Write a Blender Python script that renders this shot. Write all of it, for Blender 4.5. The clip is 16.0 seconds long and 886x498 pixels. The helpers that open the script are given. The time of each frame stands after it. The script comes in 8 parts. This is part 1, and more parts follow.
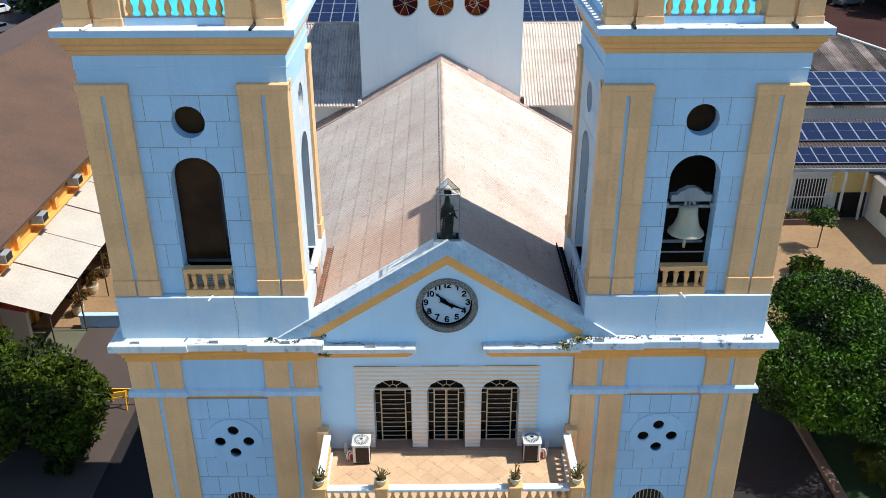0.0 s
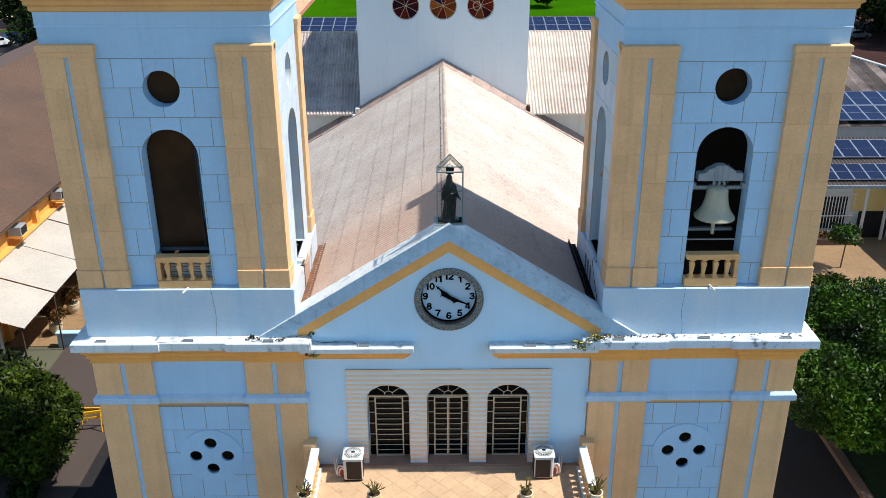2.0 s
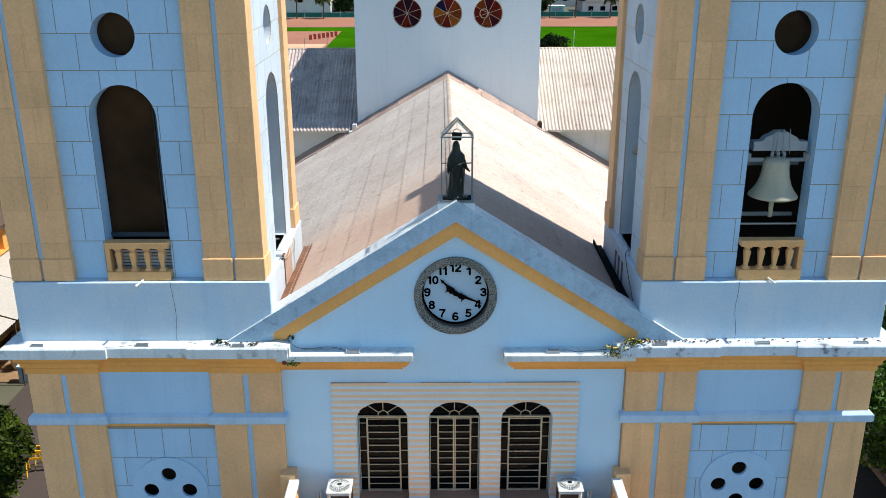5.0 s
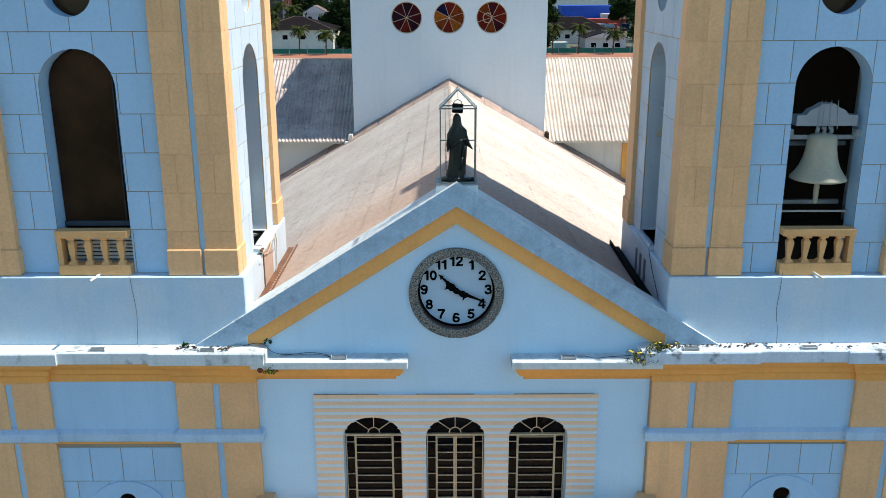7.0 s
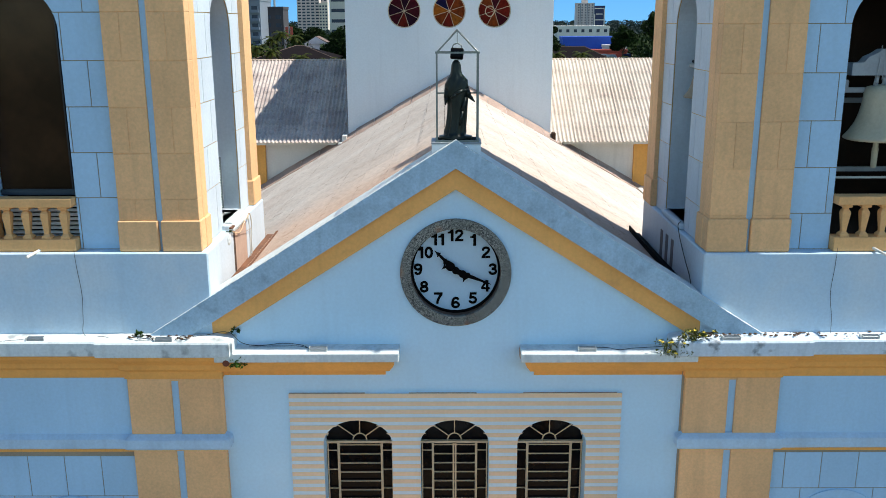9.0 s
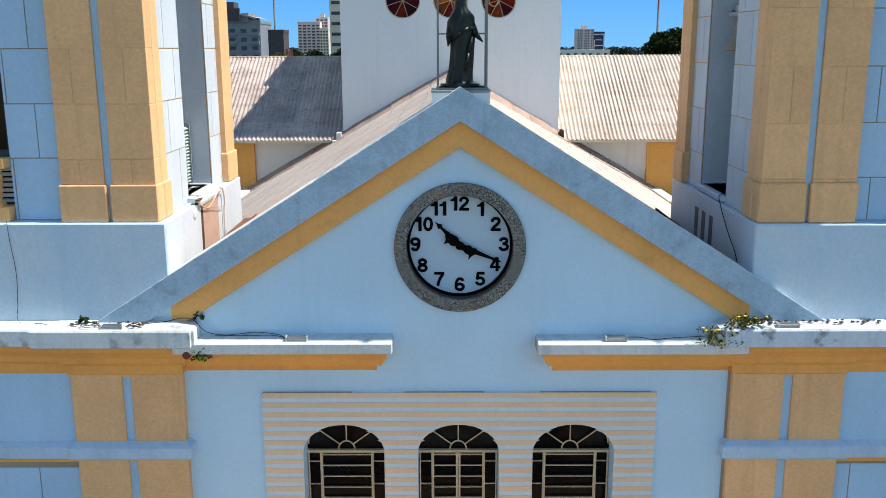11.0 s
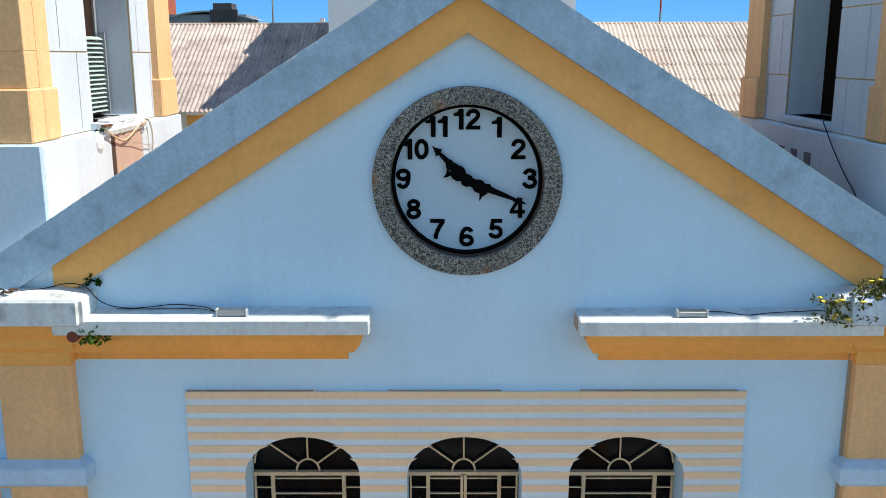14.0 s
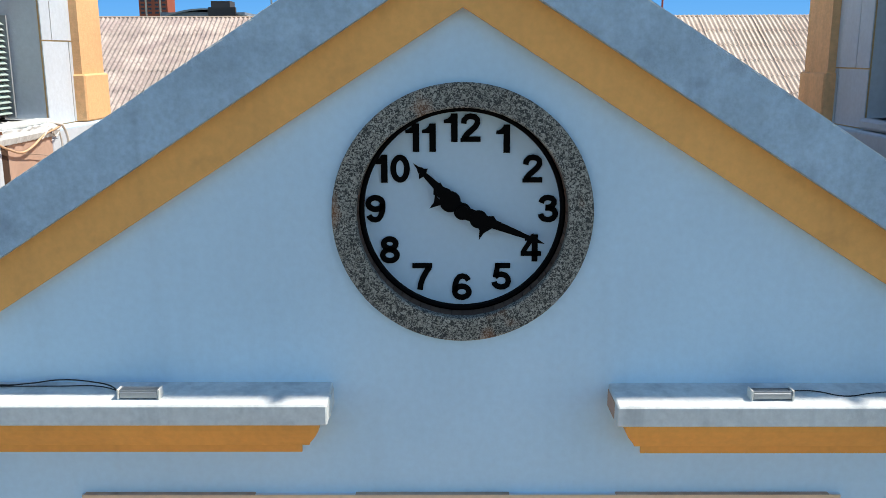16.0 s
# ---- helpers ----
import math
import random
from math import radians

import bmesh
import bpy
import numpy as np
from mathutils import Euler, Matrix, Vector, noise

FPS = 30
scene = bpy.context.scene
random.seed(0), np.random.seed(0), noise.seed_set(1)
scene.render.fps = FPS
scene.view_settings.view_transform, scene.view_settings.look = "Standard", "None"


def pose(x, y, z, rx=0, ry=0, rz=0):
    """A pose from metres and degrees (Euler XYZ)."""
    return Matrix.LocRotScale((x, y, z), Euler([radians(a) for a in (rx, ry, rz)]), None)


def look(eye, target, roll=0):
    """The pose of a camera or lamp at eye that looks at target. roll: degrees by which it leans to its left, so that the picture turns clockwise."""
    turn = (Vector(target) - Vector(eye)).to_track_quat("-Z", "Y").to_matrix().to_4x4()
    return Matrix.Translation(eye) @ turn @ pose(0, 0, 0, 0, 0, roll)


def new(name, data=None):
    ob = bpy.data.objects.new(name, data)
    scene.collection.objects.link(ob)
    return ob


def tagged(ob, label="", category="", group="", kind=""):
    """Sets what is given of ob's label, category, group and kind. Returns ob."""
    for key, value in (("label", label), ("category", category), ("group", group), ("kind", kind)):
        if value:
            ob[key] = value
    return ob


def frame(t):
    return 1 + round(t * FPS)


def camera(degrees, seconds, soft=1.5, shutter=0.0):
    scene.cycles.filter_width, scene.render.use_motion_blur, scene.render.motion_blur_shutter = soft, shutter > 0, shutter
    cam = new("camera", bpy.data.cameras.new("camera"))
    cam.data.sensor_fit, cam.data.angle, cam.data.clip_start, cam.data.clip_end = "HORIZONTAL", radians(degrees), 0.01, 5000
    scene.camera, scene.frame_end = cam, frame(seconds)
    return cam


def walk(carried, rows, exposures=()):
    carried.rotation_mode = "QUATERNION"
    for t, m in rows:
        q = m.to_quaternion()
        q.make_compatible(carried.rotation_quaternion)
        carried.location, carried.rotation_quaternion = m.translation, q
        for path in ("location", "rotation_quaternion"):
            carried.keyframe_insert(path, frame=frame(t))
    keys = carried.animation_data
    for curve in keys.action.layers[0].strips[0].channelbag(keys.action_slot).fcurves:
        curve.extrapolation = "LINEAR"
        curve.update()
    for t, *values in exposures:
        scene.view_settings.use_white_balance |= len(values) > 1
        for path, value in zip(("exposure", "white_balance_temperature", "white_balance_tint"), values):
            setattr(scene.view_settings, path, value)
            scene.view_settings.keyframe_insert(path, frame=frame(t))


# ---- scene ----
cam = camera(53.2, 16.0, soft=0.75)
METRES, EYE, TILT, LEAN, TURN = 24.0, 25.96, 1.0, 0.0, -0.5
ROWS = [
    (0.0, 0.0, 0.0, 0.0, -0.05, -27.94, 0.1),
    (0.5, 0.0011, 0.0172, -0.0311, -0.02, -27.11, 0.11),
    (1.0, 0.0016, 0.0354, -0.0622, 0.03, -26.32, 0.11),
    (1.5, 0.0012, 0.0538, -0.0948, 0.06, -25.52, 0.14),
    (2.0, 0.0014, 0.073, -0.1263, 0.12, -24.72, 0.15),
    (2.5, 0.0002, 0.0928, -0.1565, 0.12, -23.96, 0.14),
    (3.0, -0.0011, 0.1129, -0.1869, 0.14, -23.18, 0.14),
    (3.5, -0.0017, 0.1342, -0.2147, 0.2, -22.42, 0.14),
    (4.0, -0.0024, 0.1565, -0.2385, 0.22, -21.63, 0.14),
    (6.5, 0.0004, 0.2699, -0.3408, 0.5, -18.29, 0.19),
    (7.0, 0.0009, 0.2929, -0.3623, 0.51, -17.59, 0.19),
    (7.5, 0.0013, 0.3165, -0.3826, 0.53, -16.95, 0.21),
    (8.0, 0.0021, 0.3404, -0.4028, 0.56, -16.37, 0.21),
    (8.5, 0.0032, 0.3645, -0.4231, 0.61, -15.83, 0.22),
    (9.0, 0.0034, 0.3884, -0.4425, 0.62, -15.41, 0.22),
    (11.5, 0.0005, 0.5082, -0.5193, 0.66, -13.51, 0.16),
    (12.0, 0.0002, 0.5347, -0.5329, 0.68, -13.36, 0.14),
    (12.5, -0.0002, 0.562, -0.5469, 0.67, -13.25, 0.16),
    (13.0, -0.0001, 0.5898, -0.5594, 0.67, -13.23, 0.12),
    (13.5, -0.0005, 0.6182, -0.5701, 0.66, -13.27, 0.12),
    (14.0, -0.001, 0.6465, -0.579, 0.65, -13.36, 0.11),
    (14.5, -0.0009, 0.6752, -0.5838, 0.68, -13.37, 0.11),
    (15.0, -0.0001, 0.7041, -0.5851, 0.71, -13.38, 0.15),
    (15.5, 0.0012, 0.732, -0.5852, 0.7, -13.41, 0.14),
    (16.0, 0.0024, 0.7574, -0.5854, 0.67, -13.46, 0.13),
]
walk(cam, [(t, pose(-0.35, -25.32, EYE, TILT, LEAN, TURN) @ pose(METRES * x, METRES * y, METRES * z, 90 + pitch, roll, yaw)) for t, x, y, z, yaw, pitch, roll in ROWS],
     exposures=[(0.0, 0.61, 6420, 10), (4.0, 0.585, 6430, 9), (8.5, 0.59, 6490, 6), (11.5, 0.59, 6750, 11), (14.0, 0.64, 6770, 10), (15.0, 0.57, 6800, 10), (15.5, 0.485, 6820, 10), (16.0, 0.51, 6860, 11)])

# ---- world, sun, exposure ----
SUN_AZ, SUN_EL = 89.3, 57.5
world = bpy.data.worlds.new("sky_world")
scene.world = world
world.use_nodes = True
wn = world.node_tree
sky = wn.nodes.new("ShaderNodeTexSky")
sky.sky_type, sky.sun_disc = "NISHITA", False
sky.sun_elevation, sky.sun_rotation = radians(SUN_EL), radians(SUN_AZ)
sky.altitude, sky.air_density, sky.dust_density, sky.ozone_density = 1500, 1.0, 0.0, 1.6
tint = wn.nodes.new("ShaderNodeMix")
tint.data_type, tint.blend_type = "RGBA", "MULTIPLY"
tint.inputs[0].default_value, tint.inputs[7].default_value = 1.0, (0.9, 1.0, 0.97, 1)
wn.links.new(sky.outputs[0], tint.inputs[6])
wn.links.new(tint.outputs[2], wn.nodes["Background"].inputs[0])
wn.nodes["Background"].inputs[1].default_value = 0.136
sun_way = Vector((math.sin(radians(SUN_AZ)) * math.cos(radians(SUN_EL)), math.cos(radians(SUN_AZ)) * math.cos(radians(SUN_EL)), math.sin(radians(SUN_EL))))
sun = new("sun", bpy.data.lights.new("sun", "SUN"))
sun.data.energy, sun.data.angle, sun.data.color = 4.3, radians(0.55), (1.0, 0.95, 0.87)
sun.matrix_world = look(sun_way * 200, (0, 0, 0))


# ---- materials ----
def lin(r, g, b):
    return tuple(((c / 255) / 12.92 if c <= 10 else ((c / 255 + 0.055) / 1.055) ** 2.4) for c in (r, g, b)) + (1,)


def mat(name, rgb, rough=0.8, dark=0.8, big=0.6, fine=14.0, grain=0.08, bump=0.12, streak=0.0, dirt=(70, 62, 52), spot=0.0, metal=0.0, piece=0.0, second=None, coat=0.0, spec=0.5):
    """Base colour with broad blotches, fine grain, rain streaks, stain spots and a fine relief, all in metres."""
    m = bpy.data.materials.new(name)
    m.use_nodes = True
    nt = m.node_tree
    N, L = nt.nodes, nt.links
    b = N["Principled BSDF"]
    b.inputs["Roughness"].default_value, b.inputs["Metallic"].default_value = rough, metal
    b.inputs["Specular IOR Level"].default_value = spec
    if coat:
        b.inputs["Coat Weight"].default_value = coat
    pos = N.new("ShaderNodeNewGeometry").outputs["Position"]

    def noisy(scale, detail=4, stretch=None):
        n = N.new("ShaderNodeTexNoise")
        n.inputs["Scale"].default_value, n.inputs["Detail"].default_value = scale, detail
        if stretch:
            mp = N.new("ShaderNodeMapping")
            mp.inputs["Scale"].default_value = stretch
            L.new(pos, mp.inputs[0])
            L.new(mp.outputs[0], n.inputs["Vector"])
        else:
            L.new(pos, n.inputs["Vector"])
        return n.outputs["Fac"]

    def ramp(src, lo, hi, a=0.0, z=1.0):
        r = N.new("ShaderNodeMapRange")
        r.inputs[1].default_value, r.inputs[2].default_value, r.inputs[3].default_value, r.inputs[4].default_value = lo, hi, a, z
        L.new(src, r.inputs[0])
        return r.outputs[0]

    def mix(fac, a, c, kind="MIX"):
        x = N.new("ShaderNodeMix")
        x.data_type, x.blend_type = "RGBA", kind
        for sock, v in ((x.inputs[0], fac), (x.inputs[6], a), (x.inputs[7], c)):
            if isinstance(v, (tuple, float, int)):
                sock.default_value = v
            else:
                L.new(v, sock)
        return x.outputs[2]

    base = lin(*rgb)
    shade = tuple(c * dark for c in base[:3]) + (1,)
    out = mix(ramp(noisy(big, 6), 0.35, 0.7), base, lin(*second) if second else shade)
    g = ramp(noisy(fine, 5), 0.3, 0.7, 1 - grain, 1 + grain)
    gc = N.new("ShaderNodeCombineColor")
    for i in range(3):
        L.new(g, gc.inputs[i])
    out = mix(1.0, out, gc.outputs[0], "MULTIPLY")
    if piece:
        oi = N.new("ShaderNodeObjectInfo")
        pr = ramp(oi.outputs["Random"], 0, 1, 1 - piece, 1 + piece * 0.5)
        pc = N.new("ShaderNodeCombineColor")
        for i in range(3):
            L.new(pr, pc.inputs[i])
        out = mix(1.0, out, pc.outputs[0], "MULTIPLY")
    if streak:
        out = mix(ramp(noisy(1.0, 5, (5.0, 5.0, 0.35)), 0.52, 0.8, 0, streak), out, lin(*dirt))
    if spot:
        out = mix(ramp(noisy(3.2, 7), 0.6, 0.72, 0, spot), out, lin(*dirt))
    L.new(out, b.inputs["Base Color"])
    if bump:
        bn = N.new("ShaderNodeBump")
        bn.inputs["Strength"].default_value, bn.inputs["Distance"].default_value = bump, 0.014
        hm = N.new("ShaderNodeMath")
        hm.operation = "MULTIPLY_ADD"
        hm.inputs[1].default_value = 0.4
        L.new(noisy(fine * 2.2, 6), hm.inputs[0])
        L.new(noisy(5.0, 5), hm.inputs[2])
        L.new(hm.outputs[0], bn.inputs["Height"])
        L.new(bn.outputs[0], b.inputs["Normal"])
    return m


def glass(name, rgb, rough=0.03, alpha=0.0):
    m = bpy.data.materials.new(name)
    m.use_nodes = True
    b = m.node_tree.nodes["Principled BSDF"]
    b.inputs["Base Color"].default_value = lin(*rgb)
    b.inputs["Roughness"].default_value = rough
    b.inputs["Transmission Weight"].default_value = 1.0
    b.inputs["IOR"].default_value = 1.45
    return m


BLUE = mat("tower_blue_paint", (170, 204, 231), 0.75, 0.92, 0.5, 18, 0.04, 0.1, 0.1, (120, 135, 150), piece=0.05)
WHITE = mat("facade_white_paint", (190, 220, 240), 0.75, 0.92, 0.7, 16, 0.03, 0.15, 0.07, (140, 150, 160))
LEDGE = mat("weathered_ledge_paint", (212, 218, 218), 0.8, 0.88, 1.2, 20, 0.08, 0.45, 0.4, (96, 104, 114), 0.26)
RAKE = mat("raking_cornice_paint", (166, 193, 213), 0.85, 0.82, 2.2, 26, 0.1, 0.9, 0.3, (102, 118, 140), 0.34)
CREAM = mat("ochre_cream_paint", (236, 185, 132), 0.78, 0.88, 0.9, 22, 0.08, 1.0, 0.22, (140, 110, 84), piece=0.07)
CROWN = mat("crown_moulding_paint", (228, 172, 108), 0.78, 0.88, 0.9, 18, 0.06, 0.15, 0.14, (130, 100, 70))
STRING = mat("string_course_paint", (182, 206, 226), 0.8, 0.9, 1.4, 20, 0.06, 0.3, 0.2, (112, 126, 146), 0.12)
RUST = mat("rusted_gutter_sheet", (122, 82, 58), 0.9, 0.6, 2.5, 20, 0.2, 0.4, 0.2, (90, 60, 44), 0.5)
CASEGLASS = glass("case_glass", (236, 242, 240))
OCHRE = mat("ochre_moulding_paint", (238, 169, 86), 0.75, 0.9, 0.8, 18, 0.05, 0.12, 0.12, (130, 96, 60))
RAKEOCHRE = mat("raking_moulding_paint", (238, 175, 99), 0.75, 0.9, 0.8, 18, 0.05, 0.2, 0.14, (140, 104, 70), 0.15)
STRIPE = mat("ochre_stripe_paint", (232, 201, 166), 0.78, 0.92, 0.8, 18, 0.04, 0.1, 0.05)
DOORFIELD = mat("striped_field_paint", (206, 220, 228), 0.78, 0.93, 0.7, 16, 0.03, 0.12, 0.06, (150, 156, 162))
FORECOURT = mat("bounce_forecourt_paving", (122, 113, 108), 0.9, 0.85, 0.4, 8, 0.08, 0.2)
ALLEY = mat("worn_grey_walk", (72, 61, 56), 0.9, 0.78, 0.3, 18, 0.14, 0.4, spot=0.2)
JOINT = mat("wall_joint_mortar", (160, 148, 128), 0.9, 0.8, 1.0, 25, 0.1, 0.2)
PLINTH = mat("plinth_paint", (180, 204, 222), 0.78, 0.92, 1.1, 18, 0.05, 0.12, 0.12, (130, 142, 154), second=(198, 212, 222))
MOULDY = mat("mould_stained_ledge", (206, 217, 227), 0.85, 0.85, 1.2, 20, 0.08, 0.3, 0.3, (40, 42, 44), 0.8)
SIDEWHITE = mat("side_wall_paint", (198, 208, 217), 0.78, 0.9, 0.9, 18, 0.05, 0.3, 0.16, (150, 152, 152), piece=0.05)
WORN = mat("worn_ledge_paint", (212, 218, 218), 0.85, 0.86, 1.2, 20, 0.08, 0.4, 0.25, (58, 58, 60), 0.45)
DRYLEAF = mat("dry_succulent", (118, 92, 30), 0.7, 0.7, 3, 14, 0.15, 0.0, second=(66, 70, 22))
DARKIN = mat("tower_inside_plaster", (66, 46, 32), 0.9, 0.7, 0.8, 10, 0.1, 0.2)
ROOF = mat("fibre_cement_sheet", (198, 187, 176), 0.85, 0.86, 0.4, 11, 0.14, 0.35, 0.0, (120, 100, 86), 0.35, piece=0.06, second=(184, 168, 155))
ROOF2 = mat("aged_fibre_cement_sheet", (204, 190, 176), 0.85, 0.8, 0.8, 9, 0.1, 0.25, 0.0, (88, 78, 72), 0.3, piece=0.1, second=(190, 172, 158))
# streaked, spotted sheet whose base is darkened for the arm lying in shade
ROOF3 = mat("shaded_grimy_cement_sheet", (190, 176, 167), 0.9, 0.75, 1.1, 9, 0.14, 0.3, 0.42, (78, 70, 76), 0.42, piece=0.16, second=(162, 147, 142))
CAPTILE = mat("ridge_capping", (186, 166, 148), 0.9, 0.75, 1.0, 12, 0.12, 0.3, 0.0, (90, 74, 60), 0.4, piece=0.12)
GRANITE = None
FLASH = mat("mortar_flashing", (178, 152, 138), 0.9, 0.75, 1.4, 14, 0.12, 0.3, 0.0, (110, 84, 70), 0.45, piece=0.1)
FACE = mat("clock_face_enamel", (178, 203, 222), 0.45, 0.96, 0.8, 20, 0.02, 0.03)
BLACK = mat("black_enamel", (5, 5, 6), 0.7, 0.8, 2, 20, 0.05, 0.05, spec=0.06)
RAILDARK = mat("dark_blue_grey_steel", (52, 66, 78), 0.45, 0.8, 3, 20, 0.08, 0.05, metal=0.2)
BRONZE = mat("dark_bronze", (17, 29, 27), 0.38, 0.7, 5, 25, 0.2, 0.2, metal=0.2, spec=0.35)
JOINT2 = mat("tan_wall_joint", (206, 172, 120), 0.9, 0.8, 1.0, 25, 0.1, 0.2)
XWHITE = mat("crossing_white_paint", (222, 228, 230), 0.8, 0.95, 0.4, 14, 0.03, 0.1, 0.08, (150, 146, 140))
CASE = mat("greenish_case_metal", (118, 128, 124), 0.5, 0.8, 3, 30, 0.08, 0.05, metal=0.15)
HATCH = mat("brown_hatch_board", (186, 156, 138), 0.8, 0.85, 2, 16, 0.06, 0.1)
ALU = mat("brushed_aluminium", (168, 174, 178), 0.4, 0.85, 2, 30, 0.05, 0.05, metal=0.6)
IRON = mat("beige_painted_iron", (206, 184, 152), 0.6, 0.85, 2, 30, 0.06, 0.05)
PANE = mat("dark_door_glass", (9, 11, 15), 0.12, 0.9, 1, 10, 0.02, 0.0, spec=0.12)
# the lighter brown blotches are blurred reflections put into the glass colour
PANE2 = mat("dark_glass_with_reflections", (40, 26, 15), 0.15, 0.8, 0.9, 10, 0.05, 0.0, spec=0.15, second=(66, 45, 29))
BELL = mat("painted_bell_metal", (178, 170, 146), 0.5, 0.85, 2, 18, 0.06, 0.1, 0.15, (120, 112, 92))
STEEL = mat("grey_painted_steel", (150, 156, 160), 0.55, 0.8, 2, 18, 0.06, 0.08, 0.2)
TILE = mat("balcony_stone_tile", (198, 166, 132), 0.55, 0.86, 1.2, 14, 0.06, 0.05, 0.0, (132, 98, 74), 0.35, piece=0.08)
SILL = mat("door_sill_stone", (172, 130, 106), 0.6, 0.85, 2, 16, 0.06, 0.1)
BALUS = mat("cast_cream_baluster", (230, 176, 116), 0.8, 0.85, 2, 20, 0.07, 0.2, 0.1)
ACWHITE = mat("condenser_white", (214, 214, 208), 0.5, 0.9, 3, 22, 0.03, 0.03, 0.15)
ACDARK = mat("condenser_coil", (30, 18, 18), 0.6, 0.7, 3, 60, 0.2, 0.3)
POT = mat("pale_plant_pot", (206, 190, 160), 0.85, 0.8, 3, 22, 0.08, 0.2)
SOIL = mat("dry_soil", (84, 62, 46), 0.95, 0.7, 4, 30, 0.15, 0.4)
TURQ = mat("turquoise_deck_paint", (60, 190, 226), 0.6, 0.85, 1, 16, 0.05, 0.05)
CABLE = mat("cable_rubber", (34, 34, 36), 0.7, 0.8, 4, 20, 0.05, 0.0)
PIPE = mat("white_pvc_pipe", (220, 218, 210), 0.5, 0.9, 3, 20, 0.03, 0.0)
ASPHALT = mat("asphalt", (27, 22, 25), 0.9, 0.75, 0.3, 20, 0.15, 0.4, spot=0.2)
CONCRETE = mat("courtyard_concrete", (140, 112, 80), 0.9, 0.75, 0.3, 6, 0.12, 0.2, 0.0, (98, 82, 56), 0.45)
PAVE = mat("pavement_concrete", (110, 90, 80), 0.9, 0.8, 0.4, 8, 0.1, 0.2)
GRASS = mat("lawn", (24, 52, 9), 0.95, 0.7, 0.12, 3, 0.2, 0.3)
CITY = mat("distant_ground", (92, 92, 74), 0.95, 0.7, 0.02, 0.3, 0.2, 0.0)
FIELD = mat("field_grass", (50, 98, 6), 1.0, 0.7, 0.1, 3, 0.2, 0.0, spec=0.0)
DIRT = mat("pale_dirt", (206, 164, 128), 0.95, 0.8, 0.15, 2, 0.12, 0.1)
CLAY = mat("red_clay_court", (156, 102, 76), 0.95, 0.85, 0.1, 2, 0.08, 0.1)
BROWNROOF = mat("brown_corrugated_roof", (96, 72, 57), 0.85, 0.8, 0.3, 6, 0.1, 0.2, piece=0.05, second=(82, 63, 52))
AWNING = mat("pale_awning_sheet", (186, 178, 166), 0.7, 0.85, 0.5, 8, 0.08, 0.15, 0.0, (140, 126, 106), 0.2)
ORANGE = mat("orange_wall_paint", (232, 168, 84), 0.8, 0.88, 0.5, 12, 0.05, 0.1, 0.15)
WHITEWALL = mat("white_wall_paint", (222, 218, 208), 0.8, 0.9, 0.4, 12, 0.04, 0.1, 0.2, (150, 140, 126))
YELLOW = mat("yellow_wall_paint", (236, 204, 128), 0.8, 0.9, 0.5, 12, 0.05, 0.1, 0.1)
SOLAR = mat("solar_cell", (8, 19, 58), 0.3, 0.75, 0.8, 6, 0.1, 0.0, piece=0.25, coat=0.15, spec=0.3)
SOLARFR = mat("solar_frame", (156, 162, 170), 0.35, 0.9, 3, 20, 0.03, 0.0, metal=0.4)
OLDROOF = mat("stained_sheet_roof", (156, 146, 138), 0.85, 0.6, 0.35, 4, 0.12, 0.2, spot=0.4)
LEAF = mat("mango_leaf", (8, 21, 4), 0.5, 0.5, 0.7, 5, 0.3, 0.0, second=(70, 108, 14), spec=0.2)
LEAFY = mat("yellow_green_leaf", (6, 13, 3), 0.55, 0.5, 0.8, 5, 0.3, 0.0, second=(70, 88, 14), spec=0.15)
RUSTROOF = mat("streaked_sheet_roof", (140, 126, 118), 0.9, 0.7, 0.5, 5, 0.15, 0.2, spot=0.35, dirt=(40, 32, 30), piece=0.9, second=(84, 70, 64))
DIRTYSHEET = mat("blackened_sheet_roof", (74, 64, 62), 0.9, 0.7, 0.5, 5, 0.15, 0.2)
BROWNLEAF = mat("dry_brown_leaf", (96, 58, 26), 0.7, 0.6, 2.0, 6, 0.25, 0.0, second=(58, 60, 22), spec=0.15)
LEAFDARK = mat("dark_leaf", (15, 27, 11), 0.7, 0.6, 1.2, 4, 0.2, 0.0, second=(44, 62, 20), spec=0.1)
PALM = mat("palm_frond", (28, 42, 12), 0.7, 0.6, 1.2, 4, 0.2, 0.0, second=(70, 72, 24), spec=0.08)
BARK = mat("tree_bark", (96, 78, 62), 0.95, 0.7, 3, 12, 0.2, 0.5)
WOODS = mat("far_woods", (26, 46, 44), 0.95, 0.6, 0.02, 0.2, 0.25, 0.0)
REDTRIM = mat("red_trim", (188, 84, 66), 0.8, 0.85, 2, 16, 0.05, 0.1)
CARWHITE = mat("white_car_paint", (224, 226, 228), 0.25, 0.95, 2, 10, 0.02, 0.0, coat=0.8)
CARBLUE = mat("blue_car_paint", (30, 44, 84), 0.25, 0.9, 2, 10, 0.02, 0.0, coat=0.8)
CARGREY = mat("grey_car_paint", (96, 100, 104), 0.25, 0.9, 2, 10, 0.02, 0.0, coat=0.8)
TYRE = mat("tyre_rubber", (24, 24, 25), 0.9, 0.8, 4, 20, 0.05, 0.0)


